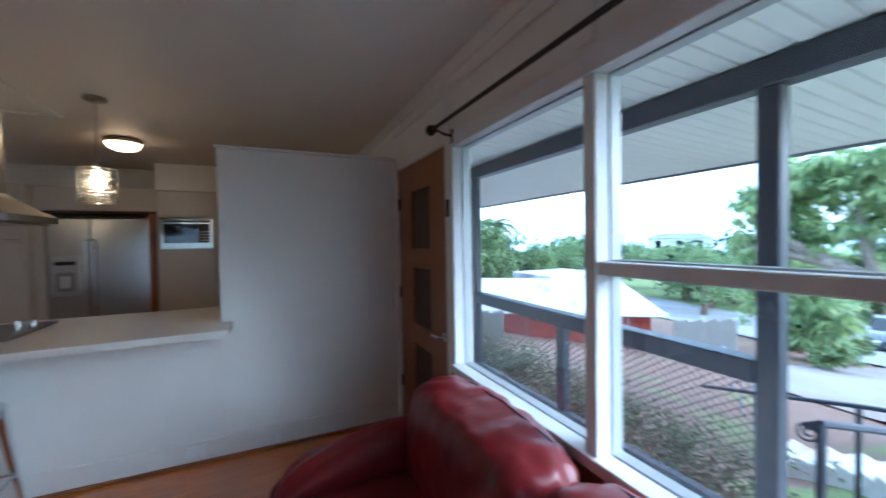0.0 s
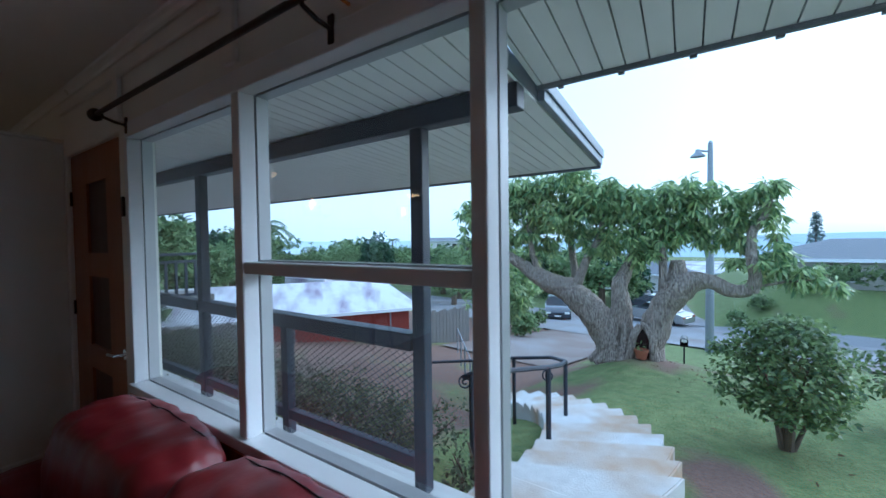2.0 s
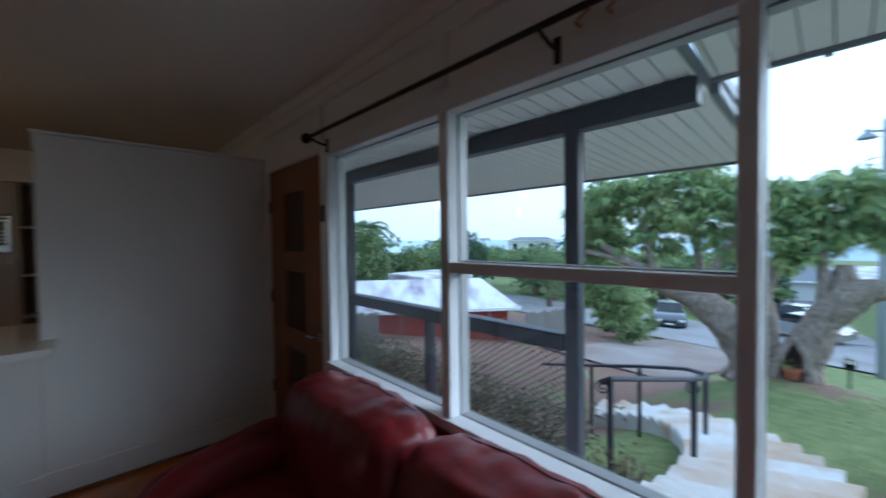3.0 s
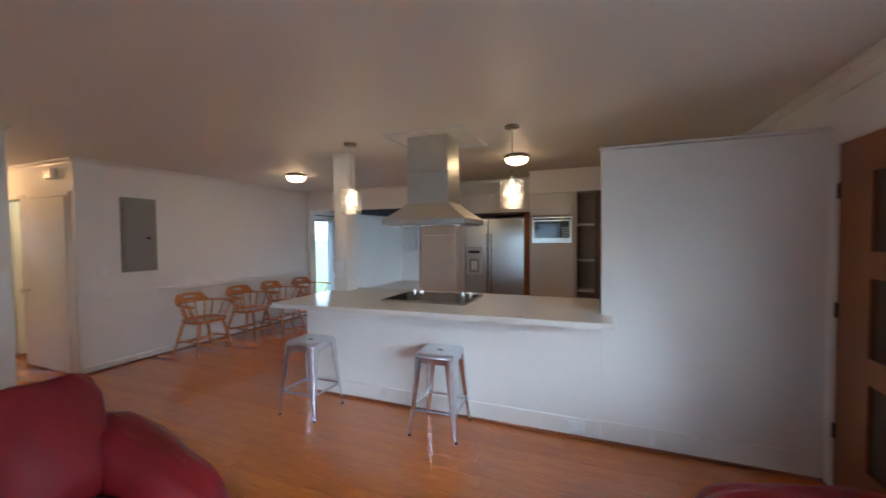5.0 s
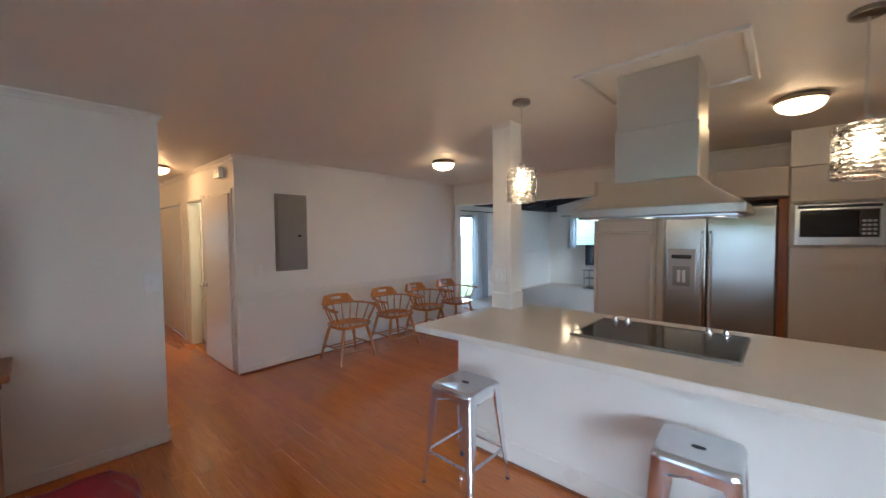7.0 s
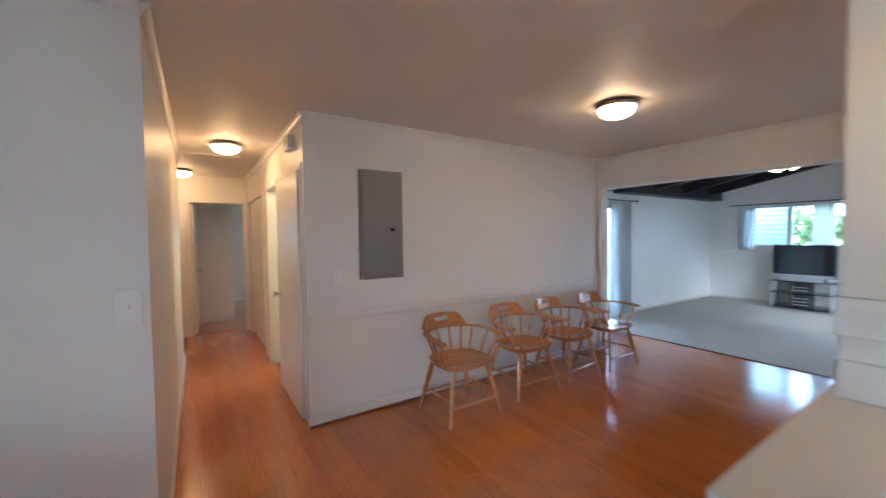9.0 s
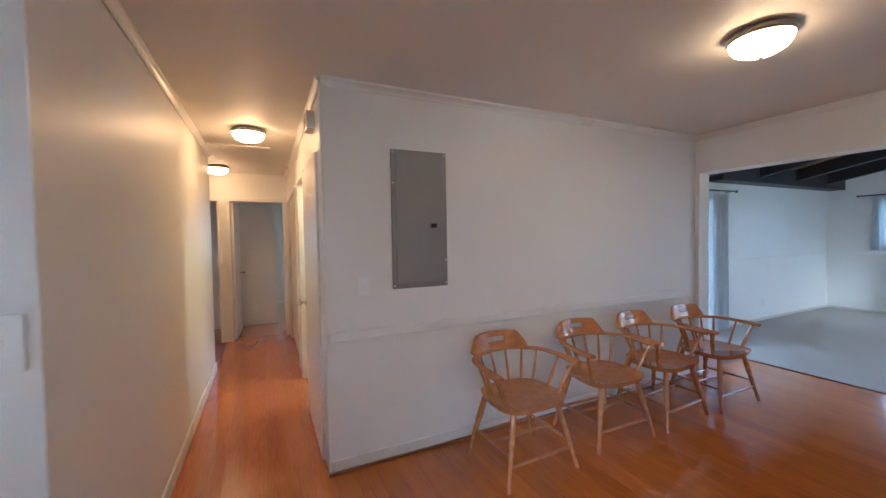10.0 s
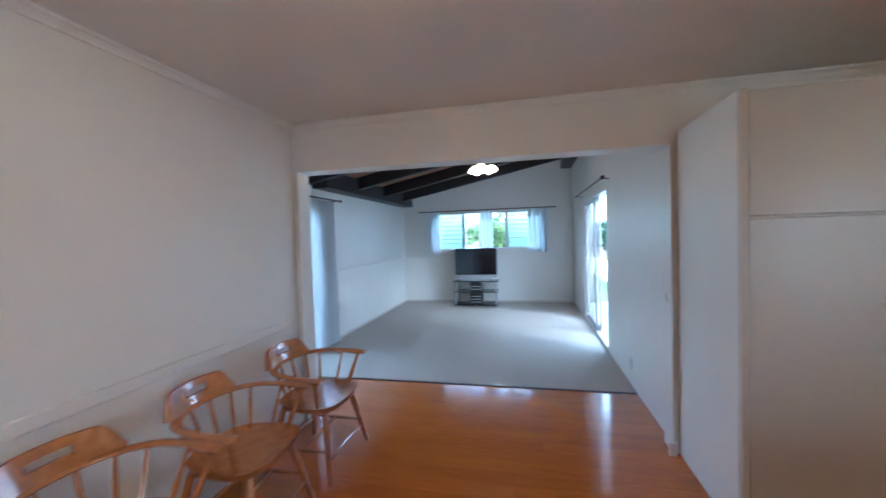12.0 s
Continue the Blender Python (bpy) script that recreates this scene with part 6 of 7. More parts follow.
def handrail():
    t = thing("handrail", "grey painted steel pipe handrail along the steps", "handrail")
    top = [(2.0, 2.92, 0.30), (2.02, 2.85, 0.345), (2.77, 2.44, 0.25), (3.4, 2.50, 0.08), (3.95, 2.60, -0.05), (4.20, 2.85, -0.11), (4.25, 3.4, -0.22), (4.35, 4.1, -0.40), (4.3, 4.9, -0.55)]
    part("rail", tube(bmesh.new(), top, 0.024, 8), PORCHGREY, t, "", True)
    # scrolls of flat bar under the rail's near end and at the first tall post
    for sx_, sy_, sz_ in ((2.0, 2.90, 0.27), (2.77, 2.44, 0.17)):
        curl = []
        for q in range(26):
            an, rr = radians(90 + 24 * q), 0.062 * (1 - q / 30)
            curl.append((sx_ + 0.5 * rr * math.cos(an), sy_ - 0.85 * rr * math.cos(an), sz_ + rr * math.sin(an)))
        part("scroll", tube(bmesh.new(), curl, 0.008, 6), PORCHGREY, t, "wrought-iron scroll", True)
    for p, zb in (((2.77, 2.44, 0.25), -0.55), ((3.95, 2.60, -0.05), -0.85), ((4.25, 3.4, -0.22), -1.2), ((4.35, 4.1, -0.40), -1.7), ((2.02, 2.85, 0.345), -0.60)):
        part("rail_post", rods([((p[0], p[1], p[2]), (p[0], p[1], zb))], 0.026, 8), PORCHGREY, t, "", True)
    return t


handrail()


# ---- plants ----
def leaf_mesh(name, clumps, n, length, width, material, droop=0.5, seed=1, parent=None, label="", spread=0.0, cup=0.15):
    """Leaves as bent lance shapes round clump centres (x, y, z, r)."""
    rs = np.random.RandomState(seed)
    V, F = [], []
    base = 0
    for (x, y, z, r) in clumps:
        nr = max(1, int(n * (1.0 if r < 0.3 else r / 0.3)))
        for _ in range(nr):
            d = rs.normal(size=3)
            d /= np.linalg.norm(d) + 1e-9
            rad = r * (0.35 + 0.65 * rs.rand() ** 0.5)
            p = np.array((x, y, z)) + d * rad
            out = d * np.array((1, 1, 0.45)) + np.array((0, 0, -droop)) * (0.4 + rs.rand()) + rs.normal(size=3) * (0.25 + spread)
            out /= np.linalg.norm(out) + 1e-9
            side = np.cross(out, rs.normal(size=3) * 0.5 + np.array((0, 0, 1)))
            side /= np.linalg.norm(side) + 1e-9
            L = length * rs.uniform(0.7, 1.25)
            W = width * rs.uniform(0.8, 1.2)
            bend = np.array((0, 0, -1)) * L * cup
            a, b1, b2, c1, c2, e = p, p + out * L * 0.35 + side * W, p + out * L * 0.35 - side * W, p + out * L * 0.7 + side * W * 0.8 + bend * 0.5, p + out * L * 0.7 - side * W * 0.8 + bend * 0.5, p + out * L + bend
            V += [tuple(a), tuple(b1), tuple(c1), tuple(e), tuple(c2), tuple(b2)]
            F += [(base, base + 1, base + 2, base + 3, base + 4, base + 5)]
            base += 6
    me = bpy.data.meshes.new(name)
    me.from_pydata(V, [], F)
    me.materials.append(material)
    ob = new(name, me)
    if parent is not None:
        ob.parent = parent
    if label:
        tagged(ob, label)
    return ob


def limb(bm, pts, radii, seed=0, gnarl=0.20, sides=30, steps_=16):
    """A gnarled tapering limb."""
    fine, rr = [], []
    P = [Vector(p) for p in pts]
    for i in range(len(P) - 1):
        for k in range(steps_):
            u = k / steps_
            q = P[i].lerp(P[i + 1], u)
            if 0 < i < len(P) - 1 or k:
                a = P[max(i - 1, 0)]
                b = P[min(i + 2, len(P) - 1)]
                q = 0.5 * ((2 * P[i]) + (P[i + 1] - a) * u + (2 * a - 5 * P[i] + 4 * P[i + 1] - b) * u * u + (3 * P[i] - a - 3 * P[i + 1] + b) * u ** 3)
            fine.append(q)
            rr.append(radii[i] + (radii[i + 1] - radii[i]) * u)
    fine.append(P[-1])
    rr.append(radii[-1])
    n0 = len(bm.verts)
    tube(bm, fine, rr, sides)
    bm.verts.ensure_lookup_table()
    for i, v in enumerate(bm.verts[n0:]):
        ring = min(i // sides, len(fine) - 1)
        c = fine[ring]
        d = v.co - c
        q = Vector((v.co.x * 9, v.co.y * 9, v.co.z * 4.5))
        furrow = 0.55 - 2.0 * abs(noise.noise(q + Vector((seed, 7, 0)))) + 0.5 * noise.noise(q * 2.3)
        w = noise.noise(v.co * 2.2 + Vector((seed, 0, 0))) * 1.4 + noise.noise(v.co * 6 + Vector((seed, 3, 0))) * 0.5 + furrow * 0.42
        v.co = c + d * (1 + gnarl * w)
    return bm


def mango_tree():
    bx_, by_ = 9.0, 2.55
    zb = gz(bx_, by_)
    t = thing("mango_tree", "old mango tree with a thick forked trunk and drooping green leaves", "tree", (bx_, by_, zb))

    def at(pts):
        return [(x - bx_, y - by_, z - zb) for x, y, z in pts]

    part("trunk", limb(bmesh.new(), at([(9.0, 2.72, -1.75), (9.0, 2.85, -1.1), (8.97, 3.22, -0.42), (8.92, 3.76, 0.08), (8.86, 4.28, 0.30), (8.8, 4.85, 0.66), (8.7, 5.45, 1.05), (8.6, 5.95, 1.45)]),
                       [0.46, 0.345, 0.35, 0.33, 0.25, 0.17, 0.12, 0.06], 1, 0.17), BARK, t, "", True)
    part("trunk", limb(bmesh.new(), at([(9.0, 2.08, -1.75), (9.0, 2.06, -0.95), (9.0, 1.90, -0.38), (9.0, 1.65, 0.14), (9.0, 1.32, 0.47), (9.0, 0.95, 0.50), (9.0, 0.60, 0.34), (9.0, 0.26, 0.38)]),
                       [0.42, 0.31, 0.29, 0.27, 0.25, 0.15, 0.14, 0.11], 2, 0.17), BARK, t, "", True)
    part("trunk", limb(bmesh.new(), at([(9.05, 2.66, -0.9), (9.05, 2.66, -0.25), (9.05, 2.70, 0.28), (9.1, 2.62, 0.50), (9.15, 2.52, 0.80), (9.2, 2.35, 1.35)]),
                       [0.27, 0.215, 0.205, 0.16, 0.12, 0.06], 3, 0.15), BARK, t, "", True)
    part("trunk", limb(bmesh.new(), at([(9.05, 1.55, 0.35), (9.05, 1.52, 0.65), (9.05, 1.53, 0.95)]), [0.22, 0.19, 0.13], 4, 0.2), BARK, t, "cut stub of the trunk", True)
    for k, (pts, rad) in enumerate((
            ([(8.95, 1.80, 0.1), (8.93, 1.80, 0.65), (8.95, 1.82, 1.2), (9.0, 1.95, 2.15)], [0.11, 0.085, 0.075, 0.04]),
            ([(9.0, 0.28, 0.36), (8.9, 0.22, 0.65), (8.85, 0.29, 1.15), (8.85, 0.27, 1.55), (8.9, 0.08, 1.85), (9.0, -0.05, 2.3)], [0.13, 0.11, 0.10, 0.08, 0.06, 0.03]),
            ([(8.9, 3.62, 0.35), (8.85, 3.40, 0.95), (8.9, 3.13, 1.46), (8.9, 3.05, 2.1)], [0.11, 0.085, 0.07, 0.04]),
            ([(8.85, 4.55, 0.45), (8.8, 4.74, 1.06), (8.8, 4.84, 1.84), (8.8, 4.7, 2.4)], [0.10, 0.08, 0.065, 0.03]),
            ([(9.1, 1.40, 1.50), (9.0, 1.58, 1.56), (8.95, 1.95, 2.15)], [0.06, 0.055, 0.03]),
            ([(8.75, 5.1, 0.85), (8.65, 5.8, 1.05), (8.6, 6.6, 1.2)], [0.11, 0.08, 0.04]),
            ([(9.15, 3.7, 0.2), (9.5, 3.9, 1.0), (9.8, 4.1, 1.8)], [0.12, 0.09, 0.04]),
            ([(9.0, 0.22, 0.42), (8.95, -0.2, 0.55), (8.9, -0.6, 0.62)], [0.035, 0.025, 0.012]))):
        part("branch", limb(bmesh.new(), at(pts), rad, 10 + k, 0.11, 12, 12), BARK, t, "", True)
    # flared roots and the arched hollow between the trunks
    for k, (a, l, r) in enumerate(((2.4, 0.55, 0.16), (3.1, 0.6, 0.14), (3.7, 0.6, 0.14), (4.4, 0.6, 0.15), (5.4, 0.5, 0.14), (1.9, 0.5, 0.16), (0.3, 0.6, 0.15))):
        c, s = math.cos(a), math.sin(a)
        part("root", limb(bmesh.new(), [(c * 0.25, s * 0.50, 0.30), (c * l * 0.6, s * (0.30 + l * 0.6), 0.03), (c * l, s * (0.35 + l), -0.14)], [r * 1.2, r * 0.9, r * 0.4], 30 + k, 0.18, 12, 8), BARK, t, "", True)
    for k, pts in enumerate(([(8.62, 2.48, -1.5), (8.58, 2.41, -1.05), (8.60, 2.35, -0.72), (8.66, 2.22, -0.50)], [(8.62, 1.92, -1.5), (8.58, 1.96, -1.05), (8.60, 2.01, -0.72), (8.66, 2.18, -0.48)], [(8.70, 2.60, -1.5), (8.68, 2.55, -1.0), (8.76, 2.56, -0.5)])):
        part("hollow_lip", limb(bmesh.new(), at(pts), [0.12, 0.085, 0.075, 0.07][:len(pts)], 40 + k, 0.14, 12, 8), BARK, t, "", True)
    # no cavity is cut: a near-black lump gives the hollow its shade
    part("hollow", pillow(-0.34, -0.1, -0.54, -0.19, 0.0, 0.78, 6, 0.8, 0), SEAM_HOLLOW, t, "near-black lump standing in for the shade inside the trunk's hollow", True)
    rs = random.Random(5)
    blobs = [(6.3, 2.2, 0.7), (5.7, 2.55, 0.62), (5.1, 2.65, 0.6), (4.5, 2.82, 0.52), (3.75, 2.98, 0.50), (3.6, 2.4, 0.5), (4.6, 2.2, 0.5), (3.3, 2.4, 0.55), (4.1, 2.0, 0.58), (4.9, 1.65, 0.5), (5.7, 1.45, 0.5), (6.4, 1.3, 0.55),
             (3.5, 1.65, 0.45), (2.75, 2.35, 0.5), (2.15, 2.35, 0.46), (1.55, 2.4, 0.44), (1.12, 2.42, 0.36), (2.0, 1.9, 0.4), (1.3, 2.0, 0.36), (2.4, 1.6, 0.42), (1.75, 1.6, 0.40), (1.2, 1.7, 0.38), (2.95, 1.25, 0.36), (2.25, 1.10, 0.28), (1.0, 1.45, 0.26),
             (5.9, 0.55, 0.5), (6.3, -0.1, 0.5), (5.6, 0.0, 0.42), (5.35, -0.35, 0.32), (4.9, 0.95, 0.26), (4.4, 1.35, 0.34), (6.6, 0.6, 0.5), (5.9, -0.45, 0.34),
             (0.14, 2.36, 0.26), (-0.12, 2.46, 0.20), (0.44, 1.80, 0.30), (0.0, 1.95, 0.30), (-0.12, 1.45, 0.28), (0.38, 1.25, 0.26), (0.10, 0.90, 0.26), (-0.16, 0.88, 0.24), (0.5, 0.9, 0.20), (-0.32, 0.66, 0.22), (-0.66, 0.55, 0.18), (0.75, 1.95, 0.20),
             (3.0, 2.55, 0.42), (2.9, 2.1, 0.40), (3.05, 1.6, 0.36), (3.2, 1.15, 0.30), (2.45, 2.1, 0.36), (1.95, 1.25, 0.30), (1.5, 1.55, 0.34), (5.3, 0.05, 0.36), (5.3, -0.3, 0.34),
             (0.62, 1.45, 0.26), (0.1, 0.55, 0.22), (-0.2, 1.15, 0.24), (-0.55, 0.72, 0.20), (-0.95, 0.55, 0.18), (6.0, 1.9, 0.5), (5.9, 2.75, 0.45), (0.55, 2.15, 0.26)]
    clumps, tips = [], []
    for y, z, r in blobs:
        for _ in range(int(54 * (r / 0.5) ** 2)):
            d = Vector((rs.gauss(0, 1.3), rs.gauss(0, 1), rs.gauss(0, 0.85)))
            d = d.normalized() * r * rs.uniform(0.25, 1.05)
            q = (d.x * 1.3, y - by_ + d.y, z - zb + d.z, rs.uniform(0.04, 0.08))
            # the house side is thinner low down, so that limbs show
            if q[0] < -0.05 and z < 1.8 and rs.random() < 0.55:
                continue
            clumps.append(q)
            if len(clumps) % 7 == 0:
                tips.append((Vector((0, y - by_, z - zb - 0.1)), Vector(q[:3])))
    leaf_mesh("crown", clumps, 18, 0.20, 0.025, MANGO, 0.75, 3, t, "drooping lance-shaped green leaves")
    bm = bmesh.new()
    for a, b in tips:
        tube(bm, [a, b], [0.018, 0.007], 5)
    tagged(part("twigs", bm, TWIG, t, "thin brown twigs"), kind="stuff")
    return t


mango_tree()
pot = thing("flower_pot", "small terracotta pot in the tree hollow", "flower pot", (8.50, 2.19, gz(8.50, 2.19) + 0.01))
part("pot_body", lathe(bmesh.new(), [(0, 0), (0.10, 0), (0.135, 0.16), (0.15, 0.16), (0.15, 0.20), (0.125, 0.20), (0.115, 0.18), (0, 0.18)], 18), TERRA, pot, "", True)
leaf_mesh("pot_plant", [(0, 0, 0.26, 0.07)], 16, 0.11, 0.016, SHRUBL, 0.1, 8, pot, "small green plant")


def shrub(x, y, h, w, seed, label, n=420, mat_=None, stems=9, leafn=9, ll=0.075, lw=0.022):
    z = gz(x, y)
    t = thing("shrub", label, "shrub", (x, y, z))
    rs = random.Random(seed)
    clumps = []
    for k in range(stems):
        a = 2 * math.pi * k / stems + rs.uniform(-0.3, 0.3)
        lean = rs.uniform(0.25, 0.9) * w
        pts = [(0.04 * math.cos(a), 0.04 * math.sin(a), -0.06), (lean * 0.3 * math.cos(a), lean * 0.3 * math.sin(a), h * 0.3), (lean * 0.75 * math.cos(a + 0.2), lean * 0.75 * math.sin(a + 0.2), h * 0.68)]
        part("stem", tube(bmesh.new(), pts, [0.028, 0.018, 0.008], 7), TWIG, t)
    for _ in range(n):
        a, u = rs.uniform(0, 2 * math.pi), rs.random() ** 0.5
        zz = rs.uniform(0.28, 1.0)
        prof = math.sin(math.pi * min(1, (zz - 0.1) / 0.95)) ** 0.6 * (0.85 + 0.25 * math.sin(a * 3 + seed))
        clumps.append((w * u * prof * math.cos(a), w * u * prof * math.sin(a), h * zz, 0.05))
    leaf_mesh("foliage", clumps, leafn, ll, lw, mat_ or SHRUBL, 0.05, seed, t, "small dark green leaves", 0.2)
    return t


shrub(4.75, 0.42, 1.42, 0.74, 4, "rounded dark green shrub on the lawn", 720, leafn=11, ll=0.06, lw=0.017)
flowering = shrub(6.5, -1.15, 1.25, 0.72, 9, "loose green shrub with a few red flowers", 300)
leaf_mesh("flower", [(-0.45, 0.30, 0.80, 0.03), (-0.35, 0.05, 1.05, 0.03), (-0.5, -0.2, 0.9, 0.03)], 16, 0.07, 0.022, leafmat("red_petals", (0.45, 0.02, 0.02), (0.62, 0.05, 0.04), 0.5), 0.1, 31, flowering, "small red flowers", 0.2)
# dry hedge below the porch rail
for i, (x, y, h) in enumerate(((1.9, 3.6, 0.45), (1.8, 4.3, 0.5), (1.9, 5.0, 0.52), (1.8, 5.8, 0.55), (1.9, 6.6, 0.6), (1.9, 7.5, 0.6), (2.0, 8.6, 0.65), (1.62, 2.62, 0.40))):
    z = gz(x, y)
    t = thing("hedge_bush", "dry brownish-green bush below the porch", "bush", (x, y, z), group="bushes along the porch")
    rs = random.Random(20 + i)
    for k in range(14):
        a, l = rs.uniform(0, 6.28), rs.uniform(0.2, 0.6) * (1 if i < 7 else 0.35)
        hh = h + 0.5 if z < -0.8 else h
        part("stem", tube(bmesh.new(), [(0.1 * math.cos(a), 0.1 * math.sin(a), -0.05), (l * 0.6 * math.cos(a), l * 0.6 * math.sin(a), hh * 0.55), (l * math.cos(a + 0.3), l * math.sin(a + 0.3), hh * 0.95)], [0.012, 0.008, 0.004], 5), TWIG, t)
    hh = h + 0.5 if z < -0.8 else h
    cl = [(rs.gauss(0, 0.32 if i < 7 else 0.1), rs.gauss(0, 0.32 if i < 7 else 0.1), hh * rs.uniform(0.3, 1.0), 0.08) for _ in range(300 if i < 7 else 30)]
    leaf_mesh("foliage", cl, 9, 0.045, 0.012, HEDGEL, 0.1, 50 + i, t, "small dull leaves", 0.3)


def bush(name, label, x, y, r, h, seed, material, n=70, size=0.5, cat="tree", trunk=True, z=None, group="distant trees"):
    """A distant tree or bush: trunk and a crown of many leaf cards in uneven clumps."""
    z = gz(x, y) if z is None else z
    t = thing(name, label, cat, (x, y, z), group=group)
    rs = random.Random(seed)
    if trunk:
        part("trunk", tube(bmesh.new(), [(0, 0, -0.3), (0.05 * r, 0, h * 0.3), (0, 0.08 * r, h * 0.7)], [0.09 * r, 0.07 * r, 0.03 * r], 7), TWIG, t)
    cl = []
    lobes = [(rs.uniform(-0.6, 0.6) * r, rs.uniform(-0.6, 0.6) * r, h * rs.uniform(0.35, 0.9), r * rs.uniform(0.3, 0.55)) for _ in range(9)]
    for k in range(n):
        lx, ly, lz, lr = lobes[k % 9]
        d = Vector((rs.gauss(0, 1), rs.gauss(0, 1), rs.gauss(0, 0.8))).normalized() * lr * rs.uniform(0.5, 1.0)
        cl.append((lx + d.x, ly + d.y, max(0.15 * h, lz + d.z), size * 0.25))
    leaf_mesh("crown", cl, 12, size * 0.5, size * 0.16, material, 0.15, seed, t, "", 0.3)
    return t


# ---- the garage and fences across the drive ----
gar = thing("garage", "low red garage with a stained white metal roof", "garage", (7.79, 12.40, -1.14), -36.0)
part("wall", box(-8.9, 3.6, 0.35, 4.6, -2.4, 0.0), GARRED, gar)
bm = bmesh.new()
pr = [(-9.3, 0, 0), (4.0, 0, 0), (4.0, 5.0, 0), (-9.3, 5.0, 0), (-8.6, 2.5, 0.92), (3.0, 2.5, 0.92)]
v = [bm.verts.new(p) for p in pr]
for f in ((0, 1, 5, 4), (1, 2, 5), (2, 3, 4, 5), (3, 0, 4), (3, 2, 1, 0)):
    bm.faces.new([v[i] for i in f])
bmesh.ops.recalc_face_normals(bm, faces=bm.faces)
part("roof", bm, GARROOF, gar, "white metal hip roof with dark stains")
part("fascia", box(-9.3, 4.0, -0.03, -0.002, -0.10, 0.01), FRAMEW, gar)
part("fascia", box(4.002, 4.03, 0, 5.0, -0.10, 0.01), FRAMEW, gar)
for k in range(9):
    part("batten", box(-4.8 + k * 1.0, -4.74 + k * 1.0, 0.325, 0.349, -2.2, -0.12), GARRED, gar)
for k in range(3):
    part("downpipe", rods([((-4.0 + k * 3.4, 0.05, -2.2), (-4.0 + k * 3.4, 0.05, -0.1))], 0.025, 6), POLE, gar)
solid("shed_roof", box(12.5, 16.5, 17.5, 21, -1.6, -0.55, 0.05), GARROOF, "pale flat roof behind the garage", "shed")


def fence(name, label, x, y, turn, n, h, z):
    t = thing(name, label, "fence", (x, y, z), turn)
    for k in range(n):
        part("board", box(k * 0.16, k * 0.16 + 0.15, 0, 0.025, -0.3, h + 0.04 * ((k * 7) % 3 - 1), 0.004), FENCEG, t)
    part("rail", box(0, n * 0.16, 0.026, 0.07, h * 0.75, h * 0.75 + 0.09), FENCEG, t)
    return t


fence("board_fence", "weathered grey board fence beside the garage", 10.9, 9.75, -24, 13, 1.15, -2.45)
fence("board_fence", "weathered grey board fence along the drive", 3.4, 13.5, -30, 18, 1.1, -2.0)
cf = thing("chain_fence", "low chain-link fence with pipe posts along the drive", "fence", (5.4, 4.6, gz(5.4, 4.6)), 35)
for k in range(5):
    part("fence_post", rods([((k * 1.3, 0, -0.4), (k * 1.3, 0, 0.75 - 0.09 * k))], 0.02, 6), POLE, cf)
part("fence_rail", rods([((0, 0, 0.74), (5.2, 0, 0.38))], 0.014, 6), POLE, cf)


